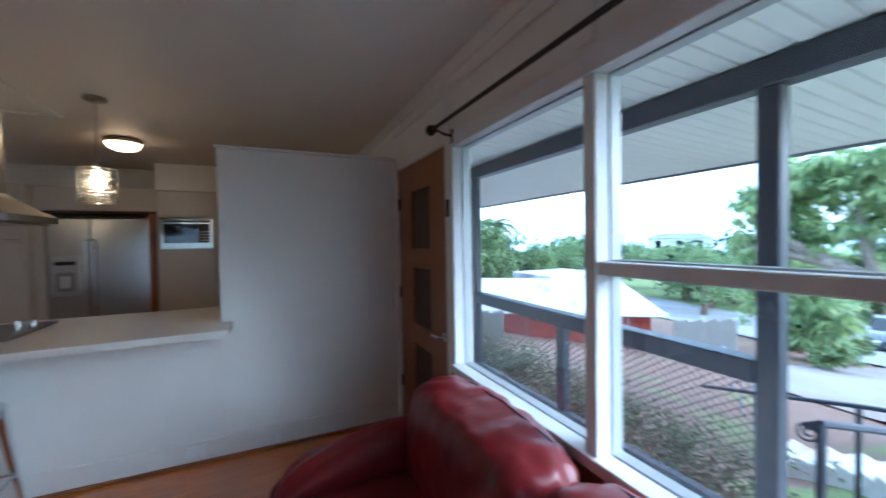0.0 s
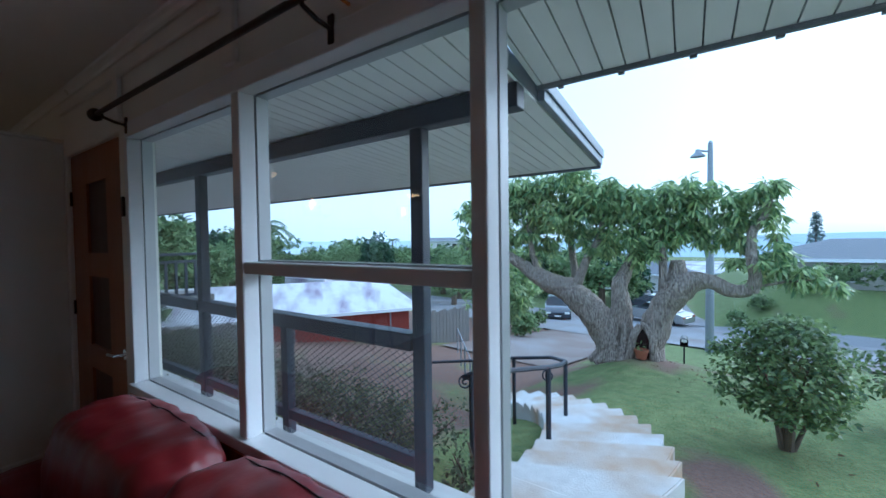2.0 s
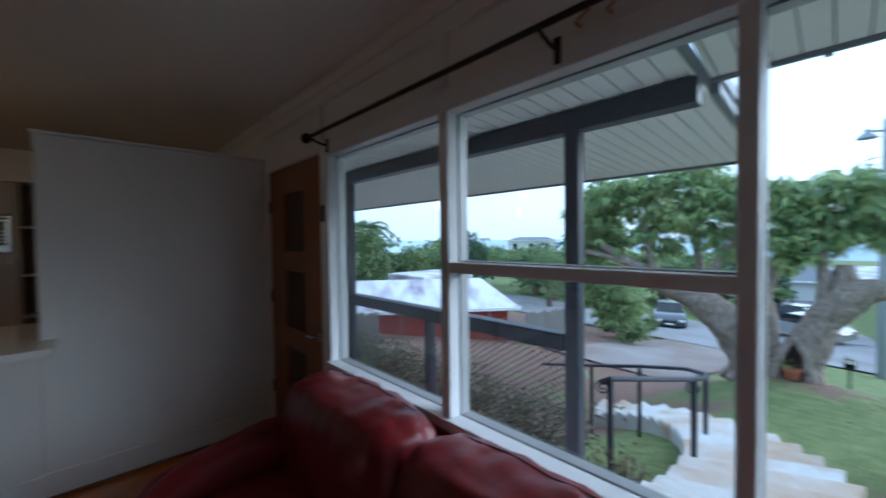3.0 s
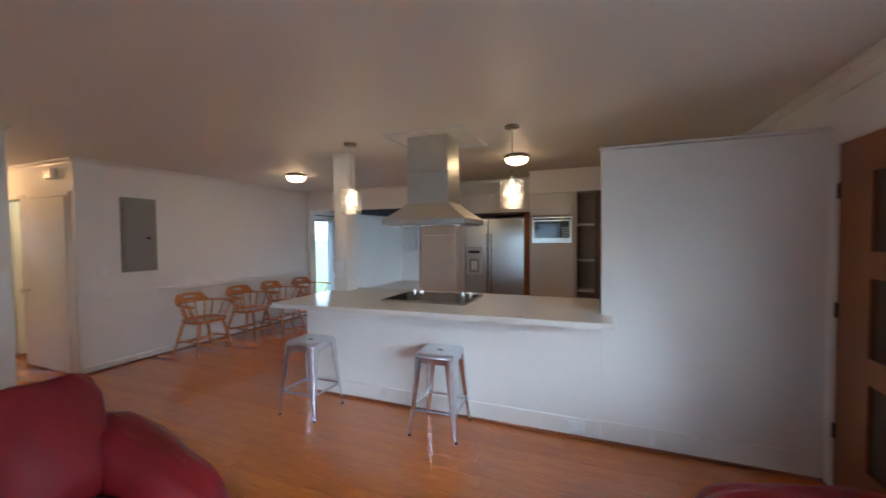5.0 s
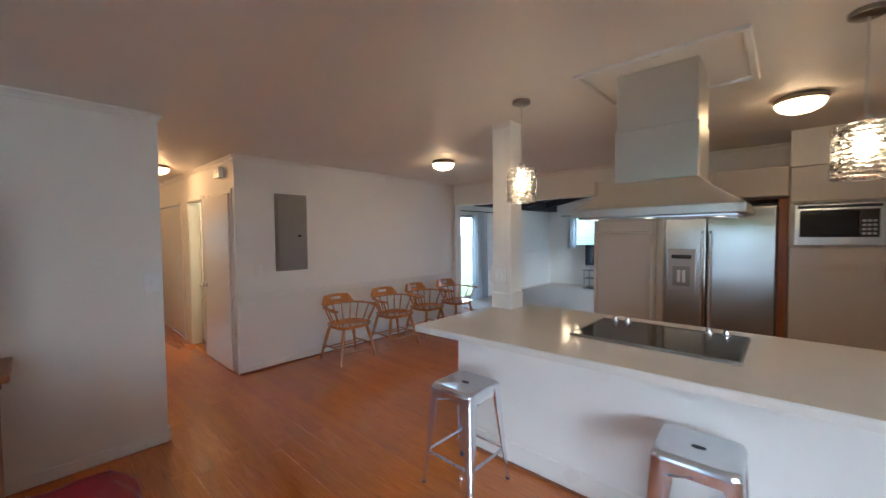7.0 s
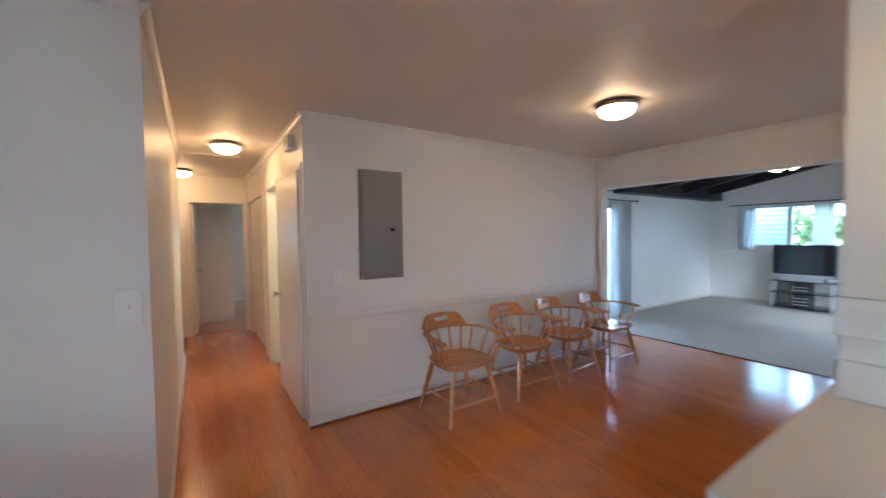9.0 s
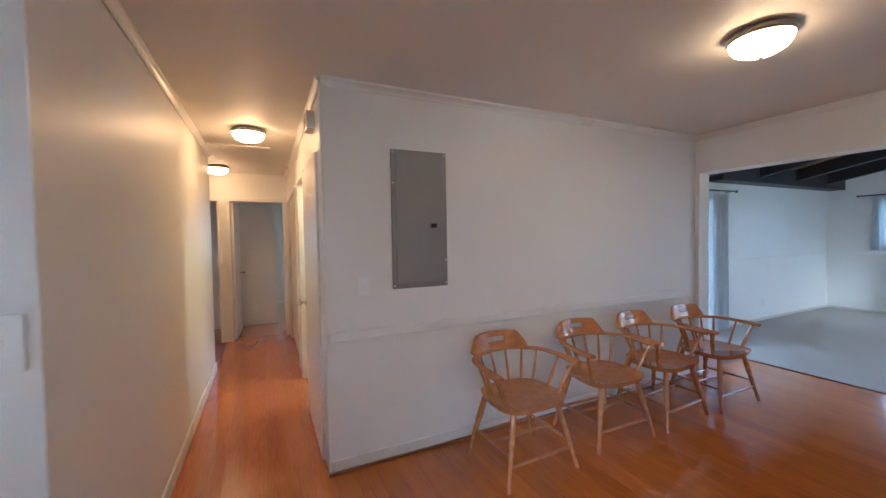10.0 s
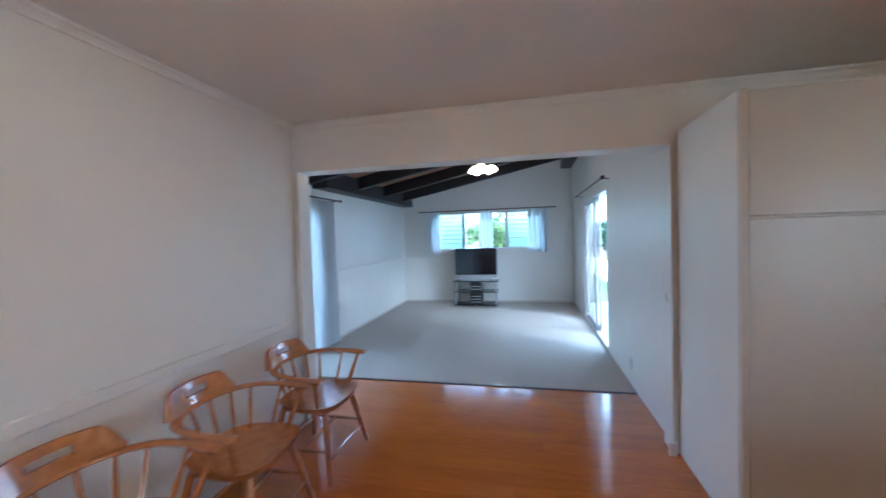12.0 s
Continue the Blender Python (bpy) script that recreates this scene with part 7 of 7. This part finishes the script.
# ---- street things ----
def car(x, y, turn, paint, label, L=4.5, W=1.76):
    z = gz(x, y) + 0.09
    t = thing("car", label, "car", (x, y, z), turn, "parked cars")
    bm = bmesh.new()
    prof = [(-L / 2, 0.28), (-L / 2, 0.72), (-L / 2 + 0.25, 0.86), (-L * 0.23, 0.95), (L * 0.22, 0.96), (L / 2 - 0.2, 0.78), (L / 2, 0.58), (L / 2, 0.28)]
    sides = []
    for s, k in ((-1, 1.0), (1, 1.0)):
        sides.append([bm.verts.new((px, s * W / 2 * (0.94 if abs(px) > L * 0.45 else 1), pz)) for px, pz in prof])
    n = len(prof)
    for i in range(n):
        j = (i + 1) % n
        bm.faces.new((sides[0][i], sides[0][j], sides[1][j], sides[1][i]))
    bm.faces.new(sides[0])
    bm.faces.new(list(reversed(sides[1])))
    bmesh.ops.bevel(bm, geom=list(bm.edges), offset=0.06, segments=2, affect="EDGES")
    bmesh.ops.recalc_face_normals(bm, faces=bm.faces)
    part("body", bm, paint, t, "", True)
    bm = bmesh.new()
    a = [(-L * 0.36, 0.93), (-L * 0.22, 1.36), (L * 0.05, 1.42), (L * 0.24, 0.94)]
    q = [[bm.verts.new((px, s * (W / 2 - (0.08 if pz < 1 else 0.22)), pz)) for px, pz in a] for s in (-1, 1)]
    for i in range(3):
        bm.faces.new((q[0][i], q[0][i + 1], q[1][i + 1], q[1][i]))
    bm.faces.new(q[0])
    bm.faces.new(list(reversed(q[1])))
    bmesh.ops.recalc_face_normals(bm, faces=bm.faces)
    part("windows", bm, CARGL, t, "dark car windows")
    part("car_roof", box(-L * 0.21, L * 0.04, -W / 2 + 0.2, W / 2 - 0.2, 1.39, 1.45, 0.02, 2), paint, t)
    for sx in (-L * 0.31, L * 0.31):
        for sy in (-1, 1):
            w = part("wheel", lathe(bmesh.new(), [(0, -0.1), (0.2, -0.1), (0.31, -0.09), (0.32, 0), (0.31, 0.09), (0.2, 0.1), (0, 0.1)], 18, pose(sx, sy * (W / 2 - 0.08), 0.32, 90, 0, 0)), TYRE, t, "", True)
            part("rim", lathe(bmesh.new(), [(0, -0.11), (0.18, -0.105), (0.2, -0.1), (0.2, 0.1), (0.18, 0.105), (0, 0.11)], 12, pose(sx, sy * (W / 2 - 0.08), 0.32, 90, 0, 0)), SILVER, w)
    for s in (-1, 1):
        part("headlight", box(L / 2 - 0.12, L / 2 - 0.005, s * 0.62 - 0.16, s * 0.62 + 0.16, 0.56, 0.68, 0.02), PLATE, t, "clear headlight")
        part("tail_light", box(-L / 2 + 0.0, -L / 2 + 0.06, s * 0.66 - 0.13, s * 0.66 + 0.13, 0.62, 0.76, 0.01), TERRA, t, "red tail light")
    part("number_plate", box(L / 2 - 0.01, L / 2 + 0.012, -0.22, 0.22, 0.36, 0.47, 0.004), PLATE, t)
    part("bumper_intake", box(L / 2 - 0.03, L / 2 + 0.006, -0.66, 0.66, 0.26, 0.35, 0.01), TYRE, t, "dark lower intake")
    part("grille", box(L / 2 - 0.02, L / 2 + 0.008, -0.38, 0.38, 0.5, 0.58, 0.004), BLACK, t)
    return t


car(27.3, 9.5, 197, CARB, "black sedan parked on the street, seen from its front")
car(29.4, 3.3, 66, CARS, "silver sedan parked across the street")
car(36.5, 4.0, 66, CARB, "dark blue car parked behind the silver one")

lampp = thing("street_lamp", "tall grey street lamp with a hooded head", "street lamp", (17.8, 0.60, gz(17.8, 0.6)))
part("pole", tube(bmesh.new(), [(0, 0, -0.2), (0, 0, 4.5), (0, 0, 8.35)], [0.16, 0.13, 0.09], 12), POLE, lampp, "", True)
part("arm", rods([((0, 0, 8.05), (-0.05, 0.35, 8.12))], 0.04, 8), POLE, lampp)
part("lamp_head", lathe(bmesh.new(), [(0, 0.18), (0.08, 0.16), (0.1, 0.05), (0.26, -0.1), (0.27, -0.14), (0, -0.13)], 18, pose(-0.05, 0.42, 8.02)), POLE, lampp, "", True)
part("finial", lathe(bmesh.new(), [(0, 8.5), (0.06, 8.47), (0.1, 8.36), (0, 8.34)], 10), POLE, lampp)
mb = thing("mailbox", "black mailbox on a thin post", "mailbox", (11.2, 1.42, gz(11.2, 1.42)))
part("mail_post", box(-0.02, 0.02, -0.02, 0.02, -0.2, 0.50, 0.004), TYRE, mb)
bm = bmesh.new()
tube(bm, [(-0.2, 0, 0.64), (0.2, 0, 0.64)], 0.09, 14)
bx(bm, -0.2, 0.2, -0.09, 0.09, 0.50, 0.64)
part("mail_case", bm, BLACK, mb)
part("mail_door", box(-0.215, -0.201, -0.06, 0.06, 0.62, 0.70, 0.01), PLATE, mb)


def house(x, y, z, w, d, h, turn, wall, roof, label, rise=1.3, over=0.6, wins=3):
    t = thing("house", label, "house", (x, y, z), turn, "distant houses")
    part("wall", box(-w / 2, w / 2, -d / 2, d / 2, -1.5, h), wall, t)
    bm = bmesh.new()
    a, b = w / 2 + over, d / 2 + over
    v = [bm.verts.new(p) for p in ((-a, -b, h), (a, -b, h), (a, b, h), (-a, b, h), (0, -b * 0.55, h + rise), (0, b * 0.55, h + rise))]
    for f in ((0, 1, 4), (1, 2, 5, 4), (2, 3, 5), (3, 0, 4, 5), (3, 2, 1, 0)):
        bm.faces.new([v[i] for i in f])
    bmesh.ops.recalc_face_normals(bm, faces=bm.faces)
    part("roof", bm, roof, t)
    part("fascia", box(-a - 0.02, -a + 0.02, -b, b, h - 0.18, h + 0.02), FRAMEW, t)
    for k in range(wins):
        yy = -d / 2 + d * (k + 0.5) / wins
        wdw = part("window", box(-w / 2 - 0.03, -w / 2 + 0.02, yy - 0.7, yy + 0.7, h * 0.45, h * 0.82), CARGL, t)
        part("window_frame", box(-w / 2 - 0.05, -w / 2 - 0.031, yy - 0.75, yy + 0.75, h * 0.42, h * 0.45), FRAMEW, wdw)
    return t


house(37.2, -11.2, -2.6, 9, 13, 2.5, 0, HOUSEW, ROOFG, "grey-roofed bungalow on the grassy rise", 1.25)
house(115, 78, -5, 12, 16, 6, 30, HOUSEW2, ROOFG, "two-storey white house on the far slope", 1.2)
house(130, 60, -7, 9, 12, 4, 20, HOUSEW2, ROOFG, "white house among far trees", 1.4)
house(150, 95, -5, 10, 12, 5, 35, HOUSEW2, GARROOF, "white house on the far slope", 1.5)
house(60, 7, -6.5, 8, 12, 3, 5, HOUSEW2, ROOFG, "pale house down the side street", 1.5)
house(75, -2, -7.2, 9, 12, 3, 5, HOUSEW2, GARROOF, "white-roofed house down the hill", 1.5)
house(140, 25, -9, 9, 14, 4, 10, HOUSEW2, ROOFG, "far pale house beyond the trees", 1.5)

rs0 = random.Random(77)
specs = []
for k in range(74):
    a = radians(rs0.uniform(8, 84))
    d = rs0.uniform(38, 120)
    specs.append((d * math.cos(a), d * math.sin(a), rs0.uniform(2.4, 4.8), rs0.uniform(4.0, 7.0)))
for k, (x, y, r, h) in enumerate(specs):
    bush("tree", "rounded green tree on the far slope", x, y, r, h * (0.9 if x > 20 else 1.0), 100 + k, FARL if k % 3 else FARD, 170, 1.0)
for k, (x, y, r, h) in enumerate(((12.4, 22.6, 1.7, 3.9), (7.5, 20, 2.6, 4.4), (11.0, 24, 3.0, 5.2), (4.6, 17.5, 2.0, 4.4), (16, 26, 3.2, 5.0), (22, 27, 3.0, 4.6), (21.5, 11.5, 2.2, 4.6), (19.0, 9.8, 1.6, 3.8), (28, 19, 3.0, 5.0), (34, 22, 3.0, 5.0))):
    bush("tree", "leafy green tree beyond the garage", x, y, r, h, 300 + k, (MANGO if k in (6, 7) else FARL), 560, 0.38)
for k, (x, y, r, h) in enumerate(((17.0, 8.9, 0.9, 1.1), (15.9, 7.9, 0.7, 0.9), (18.2, 8.3, 0.8, 1.0), (40, -7, 1.6, 1.5), (31.2, -4.6, 1.1, 1.3), (31.4, -6.4, 1.3, 1.4), (31.0, -8.4, 1.5, 1.3), (29.6, -1.2, 0.6, 0.8), (30.6, -2.6, 0.7, 0.7))):
    bush("bush", "round green bush beside the street", x, y, r, h, 400 + k, FARL if k % 2 else SHRUBL, 90, 0.35, "bush", False, group="street bushes")


def palm(x, y, h, seed):
    t = thing("palm", "slim palm with a ragged crown", "palm", (x, y, gz(x, y)))
    part("trunk", tube(bmesh.new(), [(0, 0, -0.3), (0.1, 0.1, h * 0.5), (0.05, 0.2, h)], [0.22, 0.16, 0.13], 9), TWIG, t, "", True)
    rs = random.Random(seed)
    for k in range(13):
        a, up = 2 * math.pi * k / 13 + rs.uniform(-0.2, 0.2), rs.uniform(-0.1, 0.9)
        bm = bmesh.new()
        L = rs.uniform(1.5, 2.1)
        pts = [Vector((0.05 + L * u * math.cos(a), 0.2 + L * u * math.sin(a), h + L * (up * u - 0.85 * u * u))) for u in (0, 0.25, 0.5, 0.75, 1.0)]
        tube(bm, pts, [0.03, 0.025, 0.02, 0.012, 0.005], 5)
        side = Vector((-math.sin(a), math.cos(a), 0))
        for i in range(1, 15):
            u = i / 15
            p = pts[0].lerp(pts[-1], u)
            j = min(3, int(u * 4))
            p = pts[j].lerp(pts[j + 1], u * 4 - j)
            for s in (-1, 1):
                tip = p + side * s * 0.5 * (1 - 0.5 * u) + Vector((0.2 * math.cos(a), 0.2 * math.sin(a), -0.25))
                q = p + Vector((0.13 * math.cos(a), 0.13 * math.sin(a), -0.02))
                f = bm.faces.new([bm.verts.new(p), bm.verts.new(q), bm.verts.new(tip)])
        part("frond", bm, PALML, t)
    return t


palm(13.2, 23.9, 5.3, 3)
palm(70, 62, 8, 5)
# a pointed pine on the far rise, and the distant ridge
pn = thing("pine_tree", "pointed dark pine beyond the bungalow", "tree", (62, -11.6, -2.2))
pn.scale = (0.72, 0.72, 0.72)
part("trunk", tube(bmesh.new(), [(0, 0, -1), (0, 0, 9)], [0.25, 0.04], 7), TWIG, pn)
leaf_mesh("crown", [(rs0.gauss(0, 0.12) + (1.15 * (1 - q / 26)) * math.cos(q * 2.4 + e), (1.15 * (1 - q / 26)) * math.sin(q * 2.4 + e), 1.6 + 7.2 * q / 26, 0.25) for q in range(26) for e in (0, 1.57, 3.14, 4.71)], 9, 0.5, 0.12, HAZEL, 0.1, 17, pn)
bm = bmesh.new()
prev = None
for k in range(61):
    a = radians(-70 + 2.6 * k)
    d = 900
    h = 6 + 22 * max(0, math.sin(k * 0.11 + 1.2)) * (0.6 + 0.4 * noise.noise(Vector((k * 0.3, 0, 0)))) + (6 if 8 < k < 26 else 0) * math.sin(max(0, min(1, (k - 8) / 18)) * math.pi)
    lo, hi = bm.verts.new((d * math.cos(a), d * math.sin(a), -60)), bm.verts.new((d * math.cos(a) * 1.05, d * math.sin(a) * 1.05, h - 6))
    if prev:
        bm.faces.new((prev[0], lo, hi, prev[1]))
    prev = (lo, hi)
solid("far_ridge", bm, mat("hazy_ridge", (0.52, 0.60, 0.68), 0.95, vary=0.06, scale=0.02), "hazy blue ridge on the horizon", "backdrop", "structure")
# greenery outside the back room
for k, (x, y, r, h) in enumerate(((-6.9, 23.5, 2.0, 3.9), (-4.4, 24.5, 2.2, 4.2), (-9.4, 26.0, 2.4, 4.4), (-13.5, 10.4, 1.4, 2.9), (-14.0, 8.0, 1.3, 2.5), (3.0, 14.8, 1.3, 3.2))):
    bush("tree", "leafy green tree outside the back room", x, y, r, h, 500 + k, FARL, 150, 0.55, z=-1.6)
# unseen slab, added to keep a sun patch off the back room carpet
solid("side_deck_sun_block", box(-3.69, -2.55, 8.06, 13.6, 2.5, 2.6), SOFFIT, "unseen pale slab added over the side deck to block sun", "eave", "structure")
solid("side_deck", box(-3.7, 0.1, 9.0, 14.0, -0.22, -0.08, 0.005), DECK, "pale deck outside the sliding door", "deck", "structure")
sd = thing("deck_railing", "dark deck railing outside the sliding door", "railing", (-1.4, 9.2, -0.08))
part("top_rail", box(-0.04, 0.04, 0, 4.6, 0.86, 0.94, 0.005), PORCHGREY, sd)
part("bottom_rail", box(-0.03, 0.03, 0, 4.6, 0.10, 0.16, 0.004), PORCHGREY, sd)
for k in range(20):
    part("baluster", box(-0.02, 0.02, 0.1 + k * 0.23, 0.14 + k * 0.23, 0.0, 0.86, 0.003), PORCHGREY, sd)
# grass blades on the near lawn
gv, gf = [], []
rsg = np.random.RandomState(9)
for i in range(9000):
    x = 2.2 + 7.5 * rsg.rand() ** 1.4
    y = rsg.uniform(-2.5, 3.4)
    if math.hypot(x - 9.0, y - 2.2) < 1.1 or (abs(x - 3.2) < 0.9 and abs(y - 1.0) < 0.3):
        continue
    z = gz(x, y) + 0.03 * noise.noise(Vector((x * 0.9, y * 0.9, 0))) - 0.004
    a = rsg.uniform(0, 6.28)
    h, w = rsg.uniform(0.010, 0.025), 0.003
    dx, dy = w * math.cos(a), w * math.sin(a)
    k = len(gv)
    gv += [(x - dx, y - dy, z), (x + dx, y + dy, z), (x + rsg.normal() * 0.015, y + rsg.normal() * 0.015, z + h)]
    gf.append((k, k + 1, k + 2))
gm = bpy.data.meshes.new("grass")
gm.from_pydata(gv, [], gf)
gm.materials.append(GRASSB)
tagged(new("grass", gm), "short green lawn grass", "grass", kind="stuff")

# fallen leaves on the lawn and under the tree
lit = []
for i in range(190):
    if i % 3:
        x, y = 8.2 + rsg.normal() * 0.7, 1.7 + rsg.normal() * 0.7
    else:
        x, y = rsg.uniform(2.6, 8.0), rsg.uniform(-1.5, 2.6)
    lit.append((x, y, gz(x, y) + 0.03 * noise.noise(Vector((x * 0.9, y * 0.9, 0))) + 0.012, 0.01))
tagged(leaf_mesh("leaf_litter", lit, 1, 0.06, 0.012, LITTER, 0.0, 21, None, "", 0.1, 0.02), "dry brown fallen leaves on the lawn", "leaf litter", kind="stuff")

# ---- floor boards ----
def boards():
    """Narrow boards along x; those on the walked stretch are pieces of their own, the rest is joined."""
    rnd = random.Random(11)
    W, H = 0.125, 0.012
    lens = (0.9, 1.2, 1.5)
    shared = {}
    for L in lens:
        shared[L] = mesh_of(box(0.0003, L - 0.0003, 0.0003, W - 0.0003, -H, 0.0, 0.0005), "board", FLOORW)
    root = thing("floor", "glossy orange-brown wooden floor boards", "floor", kind="structure")
    rest = bmesh.new()
    count = 0
    y = -1.6
    while y < 8.74:
        x_lo = -10.49 if 3.2 < y < 4.15 else (-6.66 if y > 3.2 else -5.62)
        x = x_lo - rnd.uniform(0, 0.7)
        while x < -0.001:
            L = rnd.choice(lens)
            a, b = max(x, x_lo), min(x + L, -0.001)
            if b - a > 0.03:
                near = -5.6 < x < -1.6 and 2.2 < y < 7.2 and count < 300
                if near and a == x and b == x + L:
                    ob = new("board", shared[L])
                    ob.parent = root
                    ob.location = (x, y, 0)
                    count += 1
                else:
                    bx(rest, a + 0.0003, b - 0.0003, y + 0.0003, min(y + W, 8.735) - 0.0003, -H, 0)
            x += L
        y += W
    tagged(part("boards_joined", rest, FLOORW, root, "joined orange floor boards"), kind="stuff")


boards()
